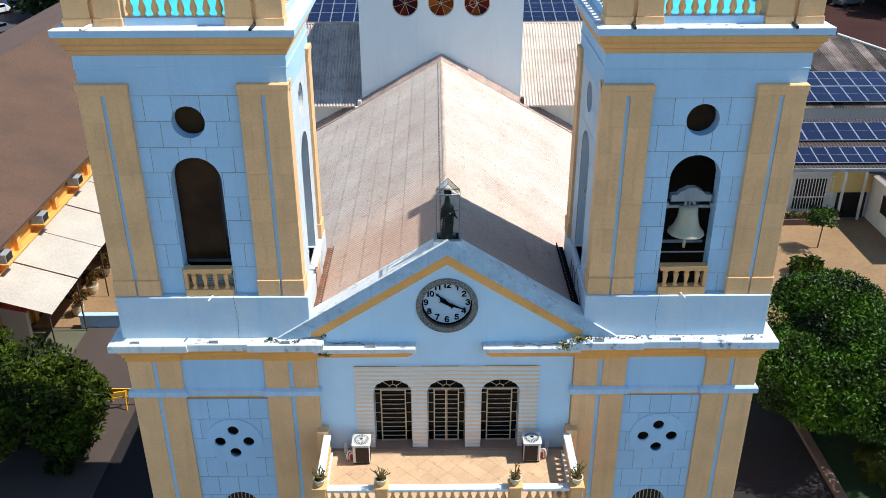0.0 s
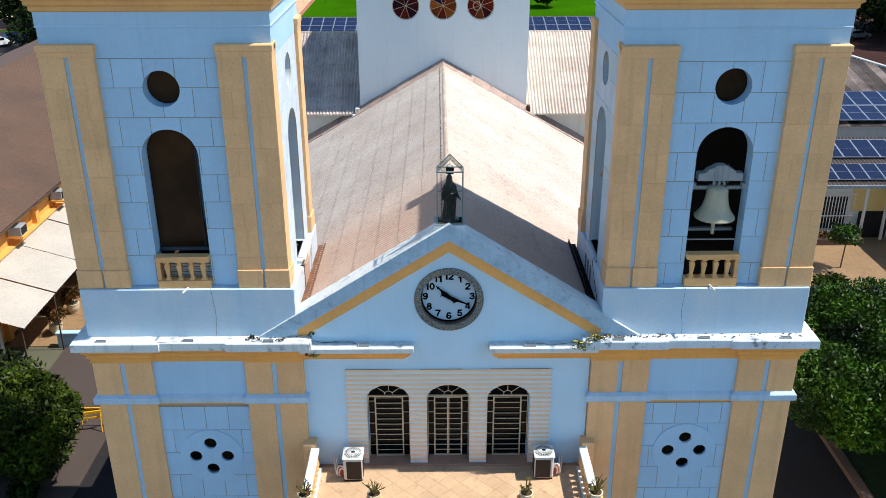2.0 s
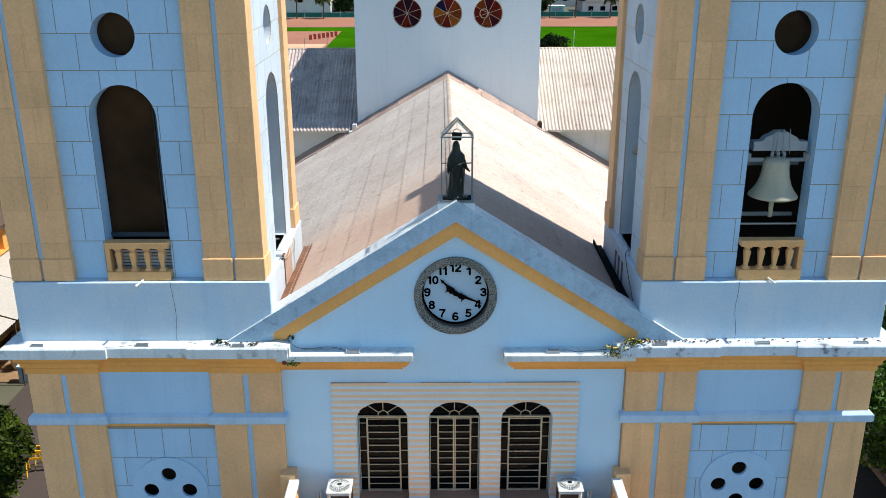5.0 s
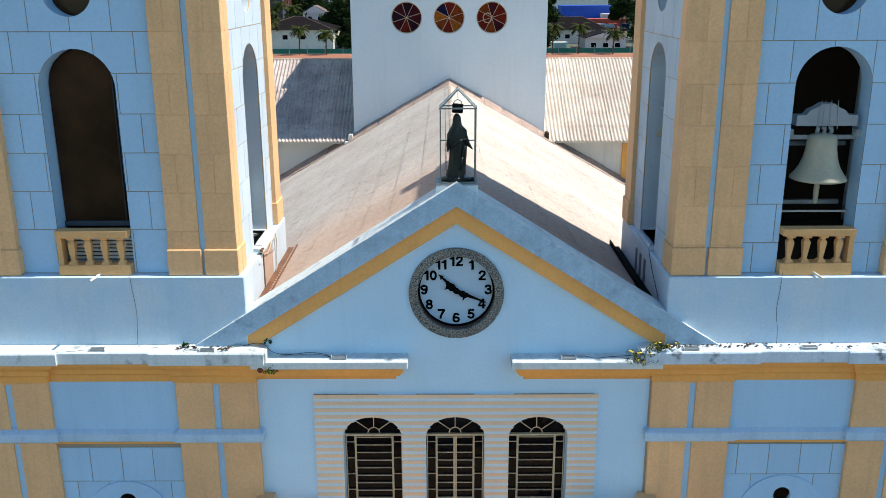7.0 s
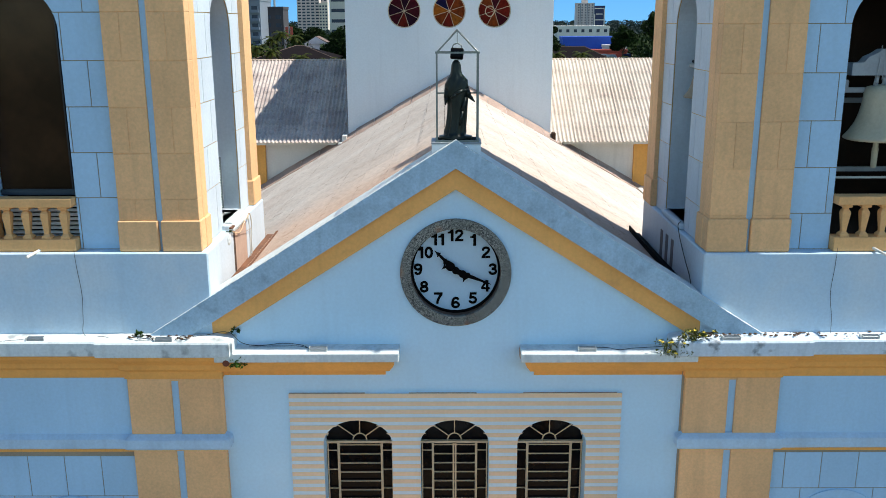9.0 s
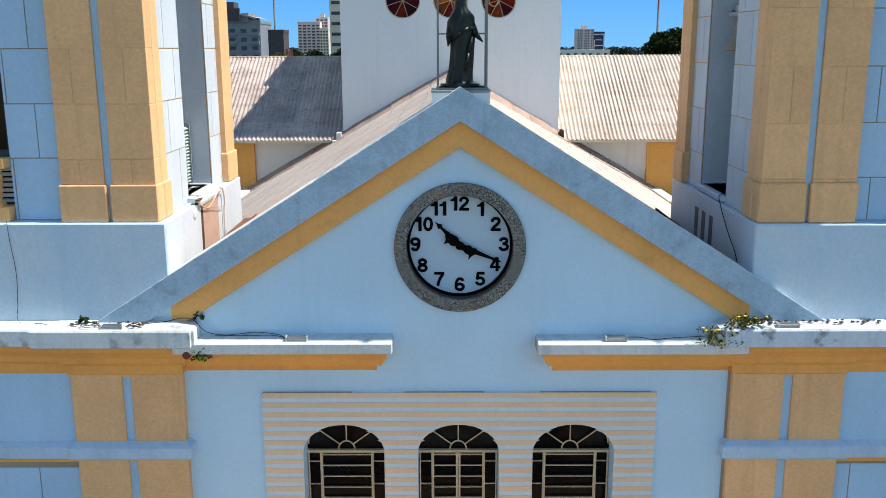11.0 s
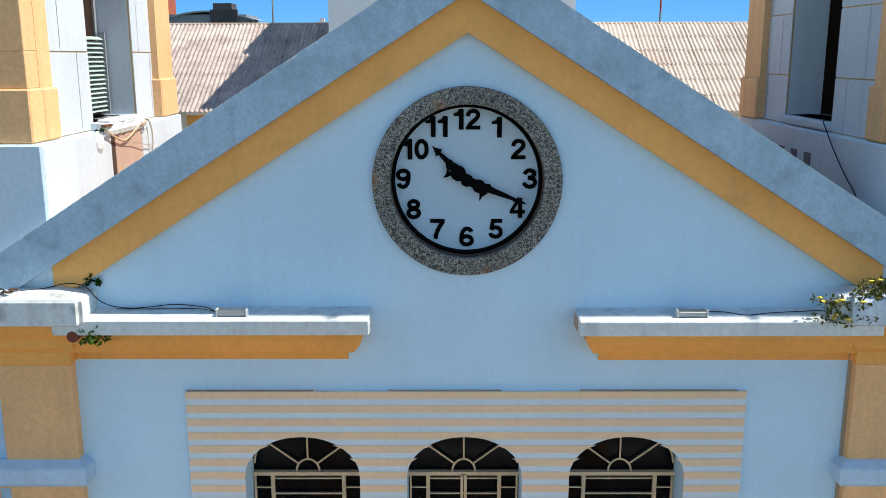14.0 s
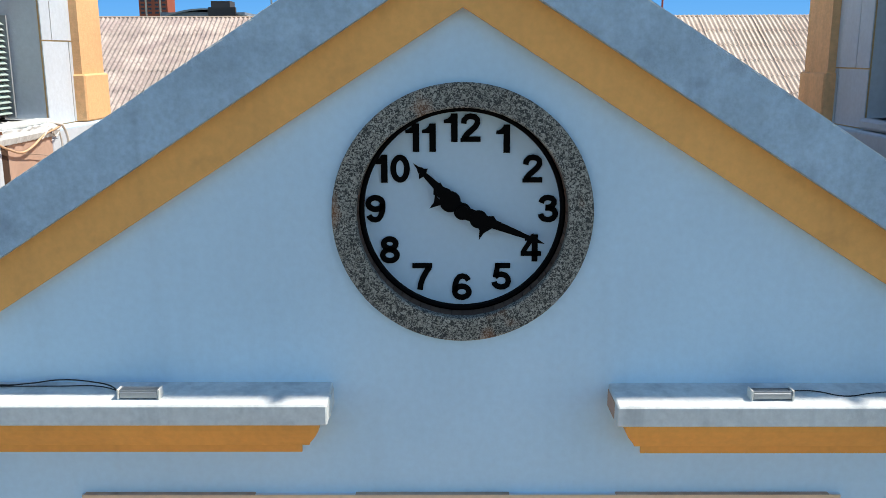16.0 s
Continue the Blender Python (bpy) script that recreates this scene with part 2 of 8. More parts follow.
def granite():
    m = mat("grey_granite", (138, 139, 134), 0.75, 0.8, 2.0, 60, 0.35, 0.3)
    nt = m.node_tree
    b = nt.nodes["Principled BSDF"]
    old = b.inputs["Base Color"].links[0].from_socket
    pos = nt.nodes.new("ShaderNodeNewGeometry").outputs["Position"]
    n = nt.nodes.new("ShaderNodeTexNoise")
    n.inputs["Scale"].default_value, n.inputs["Detail"].default_value, n.inputs["Distortion"].default_value = 46, 6, 1.6
    nt.links.new(pos, n.inputs["Vector"])
    r = nt.nodes.new("ShaderNodeValToRGB")
    r.color_ramp.elements[0].position, r.color_ramp.elements[1].position = 0.45, 0.55
    r.color_ramp.elements[0].color, r.color_ramp.elements[1].color = (0.05, 0.06, 0.07, 1), (1.15, 1.15, 1.12, 1)
    nt.links.new(n.outputs["Fac"], r.inputs[0])
    x = nt.nodes.new("ShaderNodeMix")
    x.data_type, x.blend_type = "RGBA", "MULTIPLY"
    x.inputs[0].default_value = 0.93
    nt.links.new(old, x.inputs[6])
    nt.links.new(r.outputs[0], x.inputs[7])
    s = nt.nodes.new("ShaderNodeTexNoise")
    s.inputs["Scale"].default_value = 2.4
    nt.links.new(pos, s.inputs["Vector"])
    mr = nt.nodes.new("ShaderNodeMapRange")
    mr.inputs[1].default_value, mr.inputs[2].default_value, mr.inputs[4].default_value = 0.6, 0.72, 0.5
    nt.links.new(s.outputs["Fac"], mr.inputs[0])
    y = nt.nodes.new("ShaderNodeMix")
    y.data_type = "RGBA"
    y.inputs[7].default_value = lin(150, 92, 40)
    nt.links.new(mr.outputs[0], y.inputs[0])
    nt.links.new(x.outputs[2], y.inputs[6])
    nt.links.new(y.outputs[2], b.inputs["Base Color"])
    return m


GRANITE = granite()


def valley_dirt(m, pitch, start, rgb, most):
    """Grime settled in the troughs of corrugated sheets, thicker in patches."""
    nt = m.node_tree
    b = nt.nodes["Principled BSDF"]
    old = b.inputs["Base Color"].links[0].from_socket
    pos = nt.nodes.new("ShaderNodeNewGeometry").outputs["Position"]
    sep = nt.nodes.new("ShaderNodeSeparateXYZ")
    nt.links.new(pos, sep.inputs[0])

    def sums(kind, a, v):
        n = nt.nodes.new("ShaderNodeMath")
        n.operation = kind
        nt.links.new(a, n.inputs[0])
        if isinstance(v, float):
            n.inputs[1].default_value = v
        elif v is not None:
            nt.links.new(v, n.inputs[1])
        return n.outputs[0]

    wave = sums("COSINE", sums("MULTIPLY", sums("SUBTRACT", sep.outputs[1], start), 2 * math.pi / pitch), None)
    trough = nt.nodes.new("ShaderNodeMapRange")
    trough.inputs[1].default_value, trough.inputs[2].default_value, trough.inputs[3].default_value, trough.inputs[4].default_value = -1.0, 0.3, most, 0.0
    nt.links.new(wave, trough.inputs[0])
    n = nt.nodes.new("ShaderNodeTexNoise")
    n.inputs["Scale"].default_value, n.inputs["Detail"].default_value = 0.45, 5
    nt.links.new(pos, n.inputs["Vector"])
    patch = nt.nodes.new("ShaderNodeMapRange")
    patch.inputs[1].default_value, patch.inputs[2].default_value, patch.inputs[3].default_value = 0.35, 0.65, 0.25
    nt.links.new(n.outputs["Fac"], patch.inputs[0])
    x = nt.nodes.new("ShaderNodeMix")
    x.data_type = "RGBA"
    nt.links.new(sums("MULTIPLY", trough.outputs[0], patch.outputs[0]), x.inputs[0])
    nt.links.new(old, x.inputs[6])
    x.inputs[7].default_value = lin(*rgb)
    nt.links.new(x.outputs[2], b.inputs["Base Color"])


valley_dirt(ROOF, 0.18, 0.5, (130, 100, 82), 0.7)


def rust_wash(m, rgb, y0, y1, most):
    """Reddish dust blown in patches over the end of a roof."""
    nt = m.node_tree
    b = nt.nodes["Principled BSDF"]
    old = b.inputs["Base Color"].links[0].from_socket
    pos = nt.nodes.new("ShaderNodeNewGeometry").outputs["Position"]
    sep = nt.nodes.new("ShaderNodeSeparateXYZ")
    nt.links.new(pos, sep.inputs[0])
    n = nt.nodes.new("ShaderNodeTexNoise")
    n.inputs["Scale"].default_value, n.inputs["Detail"].default_value = 0.8, 6
    nt.links.new(pos, n.inputs["Vector"])
    add = nt.nodes.new("ShaderNodeMath")
    add.operation = "MULTIPLY_ADD"
    nt.links.new(n.outputs["Fac"], add.inputs[0])
    add.inputs[1].default_value = 6.0
    nt.links.new(sep.outputs[1], add.inputs[2])
    fade = nt.nodes.new("ShaderNodeMapRange")
    fade.inputs[1].default_value, fade.inputs[2].default_value, fade.inputs[3].default_value, fade.inputs[4].default_value = y0 + 3, y1 + 3, most, 0.0
    nt.links.new(add.outputs[0], fade.inputs[0])
    x = nt.nodes.new("ShaderNodeMix")
    x.data_type = "RGBA"
    nt.links.new(fade.outputs[0], x.inputs[0])
    nt.links.new(old, x.inputs[6])
    x.inputs[7].default_value = lin(*rgb)
    nt.links.new(x.outputs[2], b.inputs["Base Color"])


rust_wash(ROOF, (178, 128, 96), 0.5, 9.0, 0.46)


# ---- mesh helpers ----
def thing(name, label, category, group="", kind="", at=(0, 0, 0)):
    e = new(name)
    e.empty_display_size = 0.3
    e.matrix_world = Matrix.Translation(at)
    return tagged(e, label, category, group, kind)


def mesh_of(name, bm, material, smooth=False):
    me = bpy.data.meshes.new(name)
    bm.to_mesh(me)
    bm.free()
    for mm in material if isinstance(material, (list, tuple)) else (material,):
        me.materials.append(mm)
    if smooth:
        for p in me.polygons:
            p.use_smooth = True
    return me


def part(name, bm, material, parent=None, label="", smooth=False, kind=""):
    """One mesh object, in world metres, under a thing or a part."""
    ob = new(name, mesh_of(name, bm, material, smooth))
    if parent:
        ob.parent = parent
        root = parent
        off = Vector((0, 0, 0))
        while root:
            off += root.location
            root = root.parent
        ob.location = -off
        if off.length > 0:
            ob.data.transform(Matrix.Translation(-off))
            ob.location = (0, 0, 0)
    return tagged(ob, label, kind=kind)


def piece(name, me, parent, at, turn=None):
    """An object of its own on a shared mesh, at a place in world metres."""
    ob = new(name, me)
    ob.parent = parent
    off = Vector((0, 0, 0))
    root = parent
    while root:
        off += root.location
        root = root.parent
    m = Matrix.Translation(Vector(at) - off)
    ob.matrix_basis = m @ turn if turn else m
    return ob


def box(bm, x0, x1, y0, y1, z0, z1, bev=0.0):
    x0, x1 = sorted((x0, x1))
    y0, y1 = sorted((y0, y1))
    z0, z1 = sorted((z0, z1))
    g = bmesh.ops.create_cube(bm, size=1.0, matrix=Matrix.Translation(((x0 + x1) / 2, (y0 + y1) / 2, (z0 + z1) / 2)) @ Matrix.Diagonal((x1 - x0, y1 - y0, z1 - z0, 1)))
    if bev:
        es = list({e for v in g["verts"] for e in v.link_edges})
        bmesh.ops.bevel(bm, geom=es, offset=bev, segments=1, affect="EDGES")
    return bm


def boxes(*rows, bev=0.0):
    bm = bmesh.new()
    for r in rows:
        box(bm, *r, bev=bev)
    return bm


def rod(bm, a, b, r, seg=8, r2=None):
    a, b = Vector(a), Vector(b)
    q = (b - a).to_track_quat("Z", "Y").to_matrix().to_4x4()
    bmesh.ops.create_cone(bm, cap_ends=True, segments=seg, radius1=r, radius2=r if r2 is None else r2, depth=(b - a).length, matrix=Matrix.Translation((a + b) / 2) @ q)
    return bm


def tube(bm, pts, r, seg=6):
    for a, b in zip(pts, pts[1:]):
        rod(bm, a, b, r, seg)
    return bm


def lathe(bm, profile, at=(0, 0, 0), seg=24, sx=1.0, sy=1.0):
    """Profile: rows of radius, height, turned about z."""
    rings = []
    for r, z in profile:
        rings.append([bm.verts.new((at[0] + sx * r * math.cos(2 * math.pi * i / seg), at[1] + sy * r * math.sin(2 * math.pi * i / seg), at[2] + z)) for i in range(seg)])
    for a, b in zip(rings, rings[1:]):
        for i in range(seg):
            j = (i + 1) % seg
            bm.faces.new((a[i], a[j], b[j], b[i]))
    bm.faces.new(rings[0][::-1])
    bm.faces.new(rings[-1])
    return bm


def ring_mould(bm, x0, x1, y0, y1, profile):
    """A moulding round a rectangle: profile rows of outset and height, from the bottom up."""
    x0, x1 = sorted((x0, x1))
    rings = []
    for d, z in profile:
        rings.append([bm.verts.new(c) for c in ((x0 - d, y0 - d, z), (x1 + d, y0 - d, z), (x1 + d, y1 + d, z), (x0 - d, y1 + d, z))])
    for a, b in zip(rings, rings[1:]):
        for i in range(4):
            j = (i + 1) % 4
            bm.faces.new((a[i], a[j], b[j], b[i]))
    bm.faces.new(rings[0][::-1])
    bm.faces.new(rings[-1])
    return bm


def gap_at(h, a):
    """The stretch that a hole takes out at a."""
    if h[0] == "arch":
        _, c, hw, lo, spring, rise = h
        t = max(0.0, 1 - ((a - c) / hw) ** 2)
        return lo, spring + rise * math.sqrt(t)
    _, c, zc, r = h
    t = math.sqrt(max(0.0, r * r - (a - c) ** 2))
    return zc - t, zc + t


def filled(a0, a1, b0, b1, holes, steps=12):
    """Quads that fill a rectangle round its holes."""
    cuts = {round(a0, 4), round(a1, 4)}
    for h in holes:
        hw = h[2] if h[0] == "arch" else h[3]
        for i in range(steps + 1):
            a = h[1] - hw * math.cos(math.pi * i / steps)
            if a0 < a < a1:
                cuts.add(round(a, 4))
    cuts = sorted(cuts)
    quads = []
    for p, q in zip(cuts, cuts[1:]):
        m = (p + q) / 2
        live = []
        for h in holes:
            hw = h[2] if h[0] == "arch" else h[3]
            if abs(m - h[1]) < hw:
                live.append((gap_at(h, p), gap_at(h, q)))
        live.sort(key=lambda g: g[0][0] + g[1][0])
        lo = (b0, b0)
        for g, k in live + [((b1, b1), (b1, b1))]:
            hi = (min(max(g[0], b0), b1), min(max(k[0], b0), b1))
            if hi[0] - lo[0] > 1e-4 or hi[1] - lo[1] > 1e-4:
                quads.append(((p, lo[0]), (q, lo[1]), (q, max(hi[1], lo[1])), (p, max(hi[0], lo[0]))))
            lo = (min(max(g[1], b0), b1), min(max(k[1], b0), b1))
    return quads


def pierced(a0, a1, b0, b1, holes, steps=12):
    """Quads round the holes; a "ring" keeps only what lies inside its circle."""
    ring = [h for h in holes if h[0] == "ring"]
    rest = [h for h in holes if h[0] != "ring"]
    if not ring:
        return filled(a0, a1, b0, b1, rest, steps)
    _, c, zc, r = ring[0]
    cuts = {round(c - r * math.cos(math.pi * i / 28), 4) for i in range(29)}
    for h in rest:
        cuts |= {round(h[1] - h[3] * math.cos(math.pi * i / steps), 4) for i in range(steps + 1)}
    quads = []
    cuts = sorted(cuts)
    for p, q in zip(cuts, cuts[1:]):
        gp, gq = gap_at(("circ", c, zc, r), p), gap_at(("circ", c, zc, r), q)
        live = sorted([(gap_at(h, p), gap_at(h, q)) for h in rest if abs((p + q) / 2 - h[1]) < h[3]], key=lambda g: g[0][0] + g[1][0])
        lo = (gp[0], gq[0])
        for g, k in live + [((gp[1], gp[1]), (gq[1], gq[1]))]:
            quads.append(((p, lo[0]), (q, lo[1]), (q, k[0]), (p, g[0])))
            lo = (g[1], k[1])
    return quads


def slab(bm, quads, depth, place):
    """Thickens flat quads; place(a, b, d) gives the world point."""
    cache, count = {}, {}

    def vert(a, b, d):
        k = (round(a, 4), round(b, 4), d)
        if k not in cache:
            cache[k] = bm.verts.new(place(a, b, d))
        return cache[k]

    for q in quads:
        pts = []
        for p in q:
            k = (round(p[0], 4), round(p[1], 4))
            if k not in pts:
                pts.append(k)
        if len(pts) < 3:
            continue
        for d in (0.0, depth):
            vs = [vert(*p, d) for p in (pts if d == 0.0 else pts[::-1])]
            try:
                bm.faces.new(vs)
            except ValueError:
                pass
        for p, r in zip(pts, pts[1:] + pts[:1]):
            count[frozenset((p, r))] = count.get(frozenset((p, r)), 0) + 1
    for e, n in count.items():
        if n == 1 and len(e) == 2:
            p, r = tuple(e)
            try:
                bm.faces.new((vert(*p, 0.0), vert(*r, 0.0), vert(*r, depth), vert(*p, depth)))
            except ValueError:
                pass
    bmesh.ops.recalc_face_normals(bm, faces=bm.faces[:])
    return bm


def corrugated(width, length, pitch=0.17, amp=0.022, sub=4, rows=1, thick=0.0):
    """A wavy sheet: x across the waves, y down the length, z up."""
    bm = bmesh.new()
    n = max(2, int(round(width / pitch * sub)))
    grid = []
    for j in range(rows + 1):
        grid.append([bm.verts.new((width * i / n, length * j / rows, amp * math.cos(2 * math.pi * (width * i / n) / pitch))) for i in range(n + 1)])
    for a, b in zip(grid, grid[1:]):
        for i in range(n):
            bm.faces.new((a[i], a[i + 1], b[i + 1], b[i]))
    return bm


def axes(o, ex, ey, ez):
    m = Matrix.Identity(4)
    for i, v in enumerate((ex, ey, ez, o)):
        for k in range(3):
            m[k][i] = v[k]
    return m


# ---- ground and the large setting ----
def flat(name, x0, x1, y0, y1, z, material, label, category, thick=0.5):
    return tagged(part(name, boxes((x0, x1, y0, y1, z - thick, z)), material), label, category, kind="structure")


flat("ground", -1800, 1800, -600, 3200, 0.0, CITY, "dusty green-grey town ground to the horizon", "ground", 1.0)
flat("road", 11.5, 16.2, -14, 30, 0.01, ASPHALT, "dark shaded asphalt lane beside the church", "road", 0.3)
# church shadow put into the colours: dark ground ends at its edge, x -14.75
flat("road", -14.75, -11.2, -14, 16.3, 0.01, ASPHALT, "asphalt alley beside the church, its shadow put into a dark colour", "road", 0.3)
flat("pavement", -19.5, -14.75, -14, 16.3, 0.06, ALLEY, "brown-grey concrete walk with the alley's sunlit strip", "pavement", 0.3)
# never in view; its tone is set for the light it throws up the front
flat("pavement", -60, 60, -40, -4.5, 0.02, FORECOURT, "plain unseen forecourt, toned to bounce light onto the church", "pavement", 0.3)
flat("pavement", -22.6, -11.2, 16.4, 62, 0.05, CONCRETE, "sunlit tan concrete courtyard strip", "pavement", 0.3)
flat("pavement", 16.7, 62, 16.0, 32, 0.05, CONCRETE, "sunlit tan concrete courtyard", "pavement", 0.3)
flat("lawn", 16.7, 34, -14, 15.9, 0.05, GRASS, "small green lawn under the trees", "lawn", 0.3)
kerb = part("kerb", boxes((16.2, 16.62, -14, 31, -0.2, 0.22), bev=0.02), PAVE)
tagged(kerb, "worn reddish-brown concrete kerb along the lane", "kerb", kind="structure")


# ---- the church: towers ----
LOW_Y, PIL_Y = -0.05, -0.15
UP_Y, UPIL_Y = 0.2, 0.02
ROW0, ROW = 11.44, 0.835
BACK = 4.95
# each tower's own layout: lower centre, pilaster offset, belfry faces, arch centre, ledge heights and courses
LAYOUT = {
    -1: dict(lc=-7.675, lo=2.315, xi=-4.70, xo=-10.89, ac=-7.79, row0=11.41, cap=18.54, frieze=18.95, disc=(-7.63, 5.42), plinth=(-10.89, -4.565), sc=2.62, sh=0.82, low=[7.29 - 0.872 * k for k in range(8)], up=[12.385, 13.22, 14.045, 14.86, 15.69, 16.52, 17.345, 18.14], near=0.64),
    1: dict(lc=7.53, lo=2.26, xi=4.645, xo=10.69, ac=7.74, row0=11.37, cap=18.46, frieze=18.86, disc=(7.56, 5.54), plinth=(4.57, 10.69), sc=2.58, sh=0.79, low=[7.34] + [6.56 - 0.842 * k for k in range(7)], up=[12.05 + 0.85 * k for k in range(8)], near=0.68),
}


def wall_blocks(parent, a0, a1, zs, width, holes, place, phase, paint=None):
    """Shallow blocks with open joints on a wall; zs: the courses' lower edges and the top."""
    for k, (z0, z1) in enumerate(zip(zs, zs[1:])):
        mid = (a0 + a1) / 2 + (0.5 * width if (k + phase) % 2 else 0.0)
        n = int((a1 - a0) / width) + 3
        for i in range(-n, n):
            l, r = max(a0, mid + i * width), min(a1, mid + (i + 1) * width)
            if r - l < 0.06:
                continue
            g = 0.009
            near = [h for h in holes if h[1] - 1.05 < r and l < h[1] + 1.05]
            q = pierced(l + (g if l > a0 else 0), r - (g if r < a1 else 0), z0 + g, z1 - g, near, 36 if near else 1)
            if not q:
                continue
            bm = slab(bmesh.new(), q, 0.011, place)
            if len(bm.faces):
                part("block", bm, paint or BLUE, parent)


def disc_bm(x, y0, y1, z, r, n=64):
    bm = bmesh.new()
    bmesh.ops.create_cone(bm, cap_ends=True, segments=n, radius1=r, radius2=r, depth=abs(y1 - y0), matrix=Matrix.Translation((x, (y0 + y1) / 2, z)) @ Matrix.Rotation(radians(90), 4, "X"))
    return bm


def baluster_mesh(h, r, name, material):
    bm = lathe(bmesh.new(), [(r * 0.9, 0), (r * 0.9, 0.06 * h), (r * 0.55, 0.1 * h), (r, 0.3 * h), (r * 0.95, 0.42 * h), (r * 0.42, 0.72 * h), (r * 0.4, 0.82 * h), (r * 0.75, 0.9 * h), (r * 0.9, 0.94 * h), (r * 0.9, h)], seg=10)
    return mesh_of(name, bm, material, True)


BAL_TALL = baluster_mesh(0.66, 0.11, "baluster", BALUS)


def tower(s):
    P = LAYOUT[s]
    lc, lo, ac, ROW0 = P["lc"], P["lo"], P["ac"], P["row0"]
    uc, hw = (P["xi"] + P["xo"]) / 2, abs(P["xo"] - P["xi"]) / 2
    dx, dz = P["disc"]
    T = thing("bell_tower", "tall square bell tower, pale blue walls with ochre paired pilasters", "tower", "bell towers", at=(lc, 2.3, 0))
    # lower storeys
    win = ("arch", lc, 0.62, 1.0, 2.45, 0.6)
    disc_hole = ("circ", dx, dz, 0.97)
    low = part("lower_wall", slab(bmesh.new(), pierced(lc - 3.2, lc + 3.2, -0.3, 9.5, [win, disc_hole]), 0.02, lambda a, b, d: (a, LOW_Y + 0.012 + d, b)), JOINT, T, "blue block-jointed lower wall")
    part("wall_core", slab(bmesh.new(), pierced(lc - 3.2, lc + 3.2, -0.3, 9.5, [win, disc_hole]), 0.47, lambda a, b, d: (a, LOW_Y + 0.033 + d, b)), BLUE, T)
    part("upper_panel", boxes((lc - 3.15, lc + 3.15, LOW_Y - 0.01, LOW_Y + 0.03, 7.74, 8.96)), BLUE, T, "plain pale blue panel below the cornice")
    part("side_wall", boxes((lc - 3.2, lc - 2.8, LOW_Y + 0.5, 5.0, -0.3, 9.6), (lc + 2.8, lc + 3.2, LOW_Y + 0.5, 5.0, -0.3, 9.6), (lc - 3.2, lc + 3.2, 4.6, 5.01, -0.3, 9.6)), BLUE, T)
    disc = pierced(dx - 1.0, dx + 1.0, dz - 1.0, dz + 1.0, [("circ", dx - 0.51, dz, 0.2), ("circ", dx + 0.51, dz, 0.2), ("circ", dx, dz + 0.49, 0.2), ("circ", dx, dz - 0.49, 0.2), ("ring", dx, dz, 1.0)], 14)
    part("quatrefoil_disc", slab(bmesh.new(), disc, 0.08, lambda a, b, d: (a, LOW_Y - 0.03 + d, b)), BLUE, T, "pale blue disc with four round holes")
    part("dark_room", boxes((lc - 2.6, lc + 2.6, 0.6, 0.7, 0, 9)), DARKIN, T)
    zs = P["low"][::-1]
    wall_blocks(low, lc - 1.43, lc + 1.42, zs, 0.72, [win, ("circ", dx, dz, 0.99)], lambda a, b, d: (a, LOW_Y + d, b), 0 if s < 0 else 1)
    bars = bmesh.new()
    for i in range(9):
        x = lc - 0.56 + i * 0.14
        rod(bars, (x, 0.1, 1.0), (x, 0.1, 2.45 + 0.6 * math.sqrt(max(0, 1 - ((x - lc) / 0.62) ** 2))), 0.014, 6)
    part("window_bars", bars, IRON, T)
    for e in (-1, 1):
        # paired lower pilasters with a blue strip between, in two stages
        c = lc + e * lo
        for z0, z1 in ((-0.2, 7.5), (7.74, 8.96)):
            for a, b in ((c - 0.9, c - 0.07), (c + 0.07, c + 0.9)):
                part("pilaster", boxes((a, b, PIL_Y, 0.1, z0, z1), bev=0.012), CREAM, T)
            part("pilaster_strip", boxes((c - 0.07, c + 0.07, PIL_Y + 0.045, 0.1, z0, z1 - 0.06)), BLUE, T)
            part("pilaster_head", boxes((c - 0.07, c + 0.07, PIL_Y + 0.003, 0.1, z1 - 0.06, z1)), CREAM, T)
        outer = lc + e * 3.23
        part("pilaster_return", boxes((outer - e * 0.28, outer, 0.1, 4.9, -0.2, 8.96)), CREAM, T)
        part("string_course", ring_mould(bmesh.new(), c - 0.9, c + 0.9, PIL_Y, 0.4, [(0.0, 7.49), (0.08, 7.5), (0.11, 7.53), (0.12, 7.55), (0.12, 7.72), (0.1, 7.74), (0.0, 7.8)]), STRING, T)
        part("cornice_break", ring_mould(bmesh.new(), c - 0.9, c + 0.9, PIL_Y, 0.5, [(0.0, 8.94), (0.03, 8.96), (0.03, 9.1), (0.1, 9.17), (0.1, 9.26), (0.2, 9.38), (0.22, 9.5)]), OCHRE, T)
    part("string_course", ring_mould(bmesh.new(), lc - 3.1, lc + 3.1, LOW_Y, 4.9, [(0.0, 7.46), (0.07, 7.47), (0.09, 7.5), (0.09, 7.68), (0.07, 7.7), (0.0, 7.77)]), STRING, T)
    part("string_fillet", boxes((lc - 1.5, lc + 1.5, LOW_Y - 0.04, LOW_Y + 0.1, 7.4, 7.458)), OCHRE, T)
    part("cornice_moulding", ring_mould(bmesh.new(), lc - 3.1, lc + 3.1, LOW_Y, 4.9, [(0.0, 8.93), (0.03, 8.95), (0.03, 9.1), (0.1, 9.17), (0.1, 9.26), (0.2, 9.38), (0.22, 9.497)]), OCHRE, T, "stepped ochre cornice moulding")
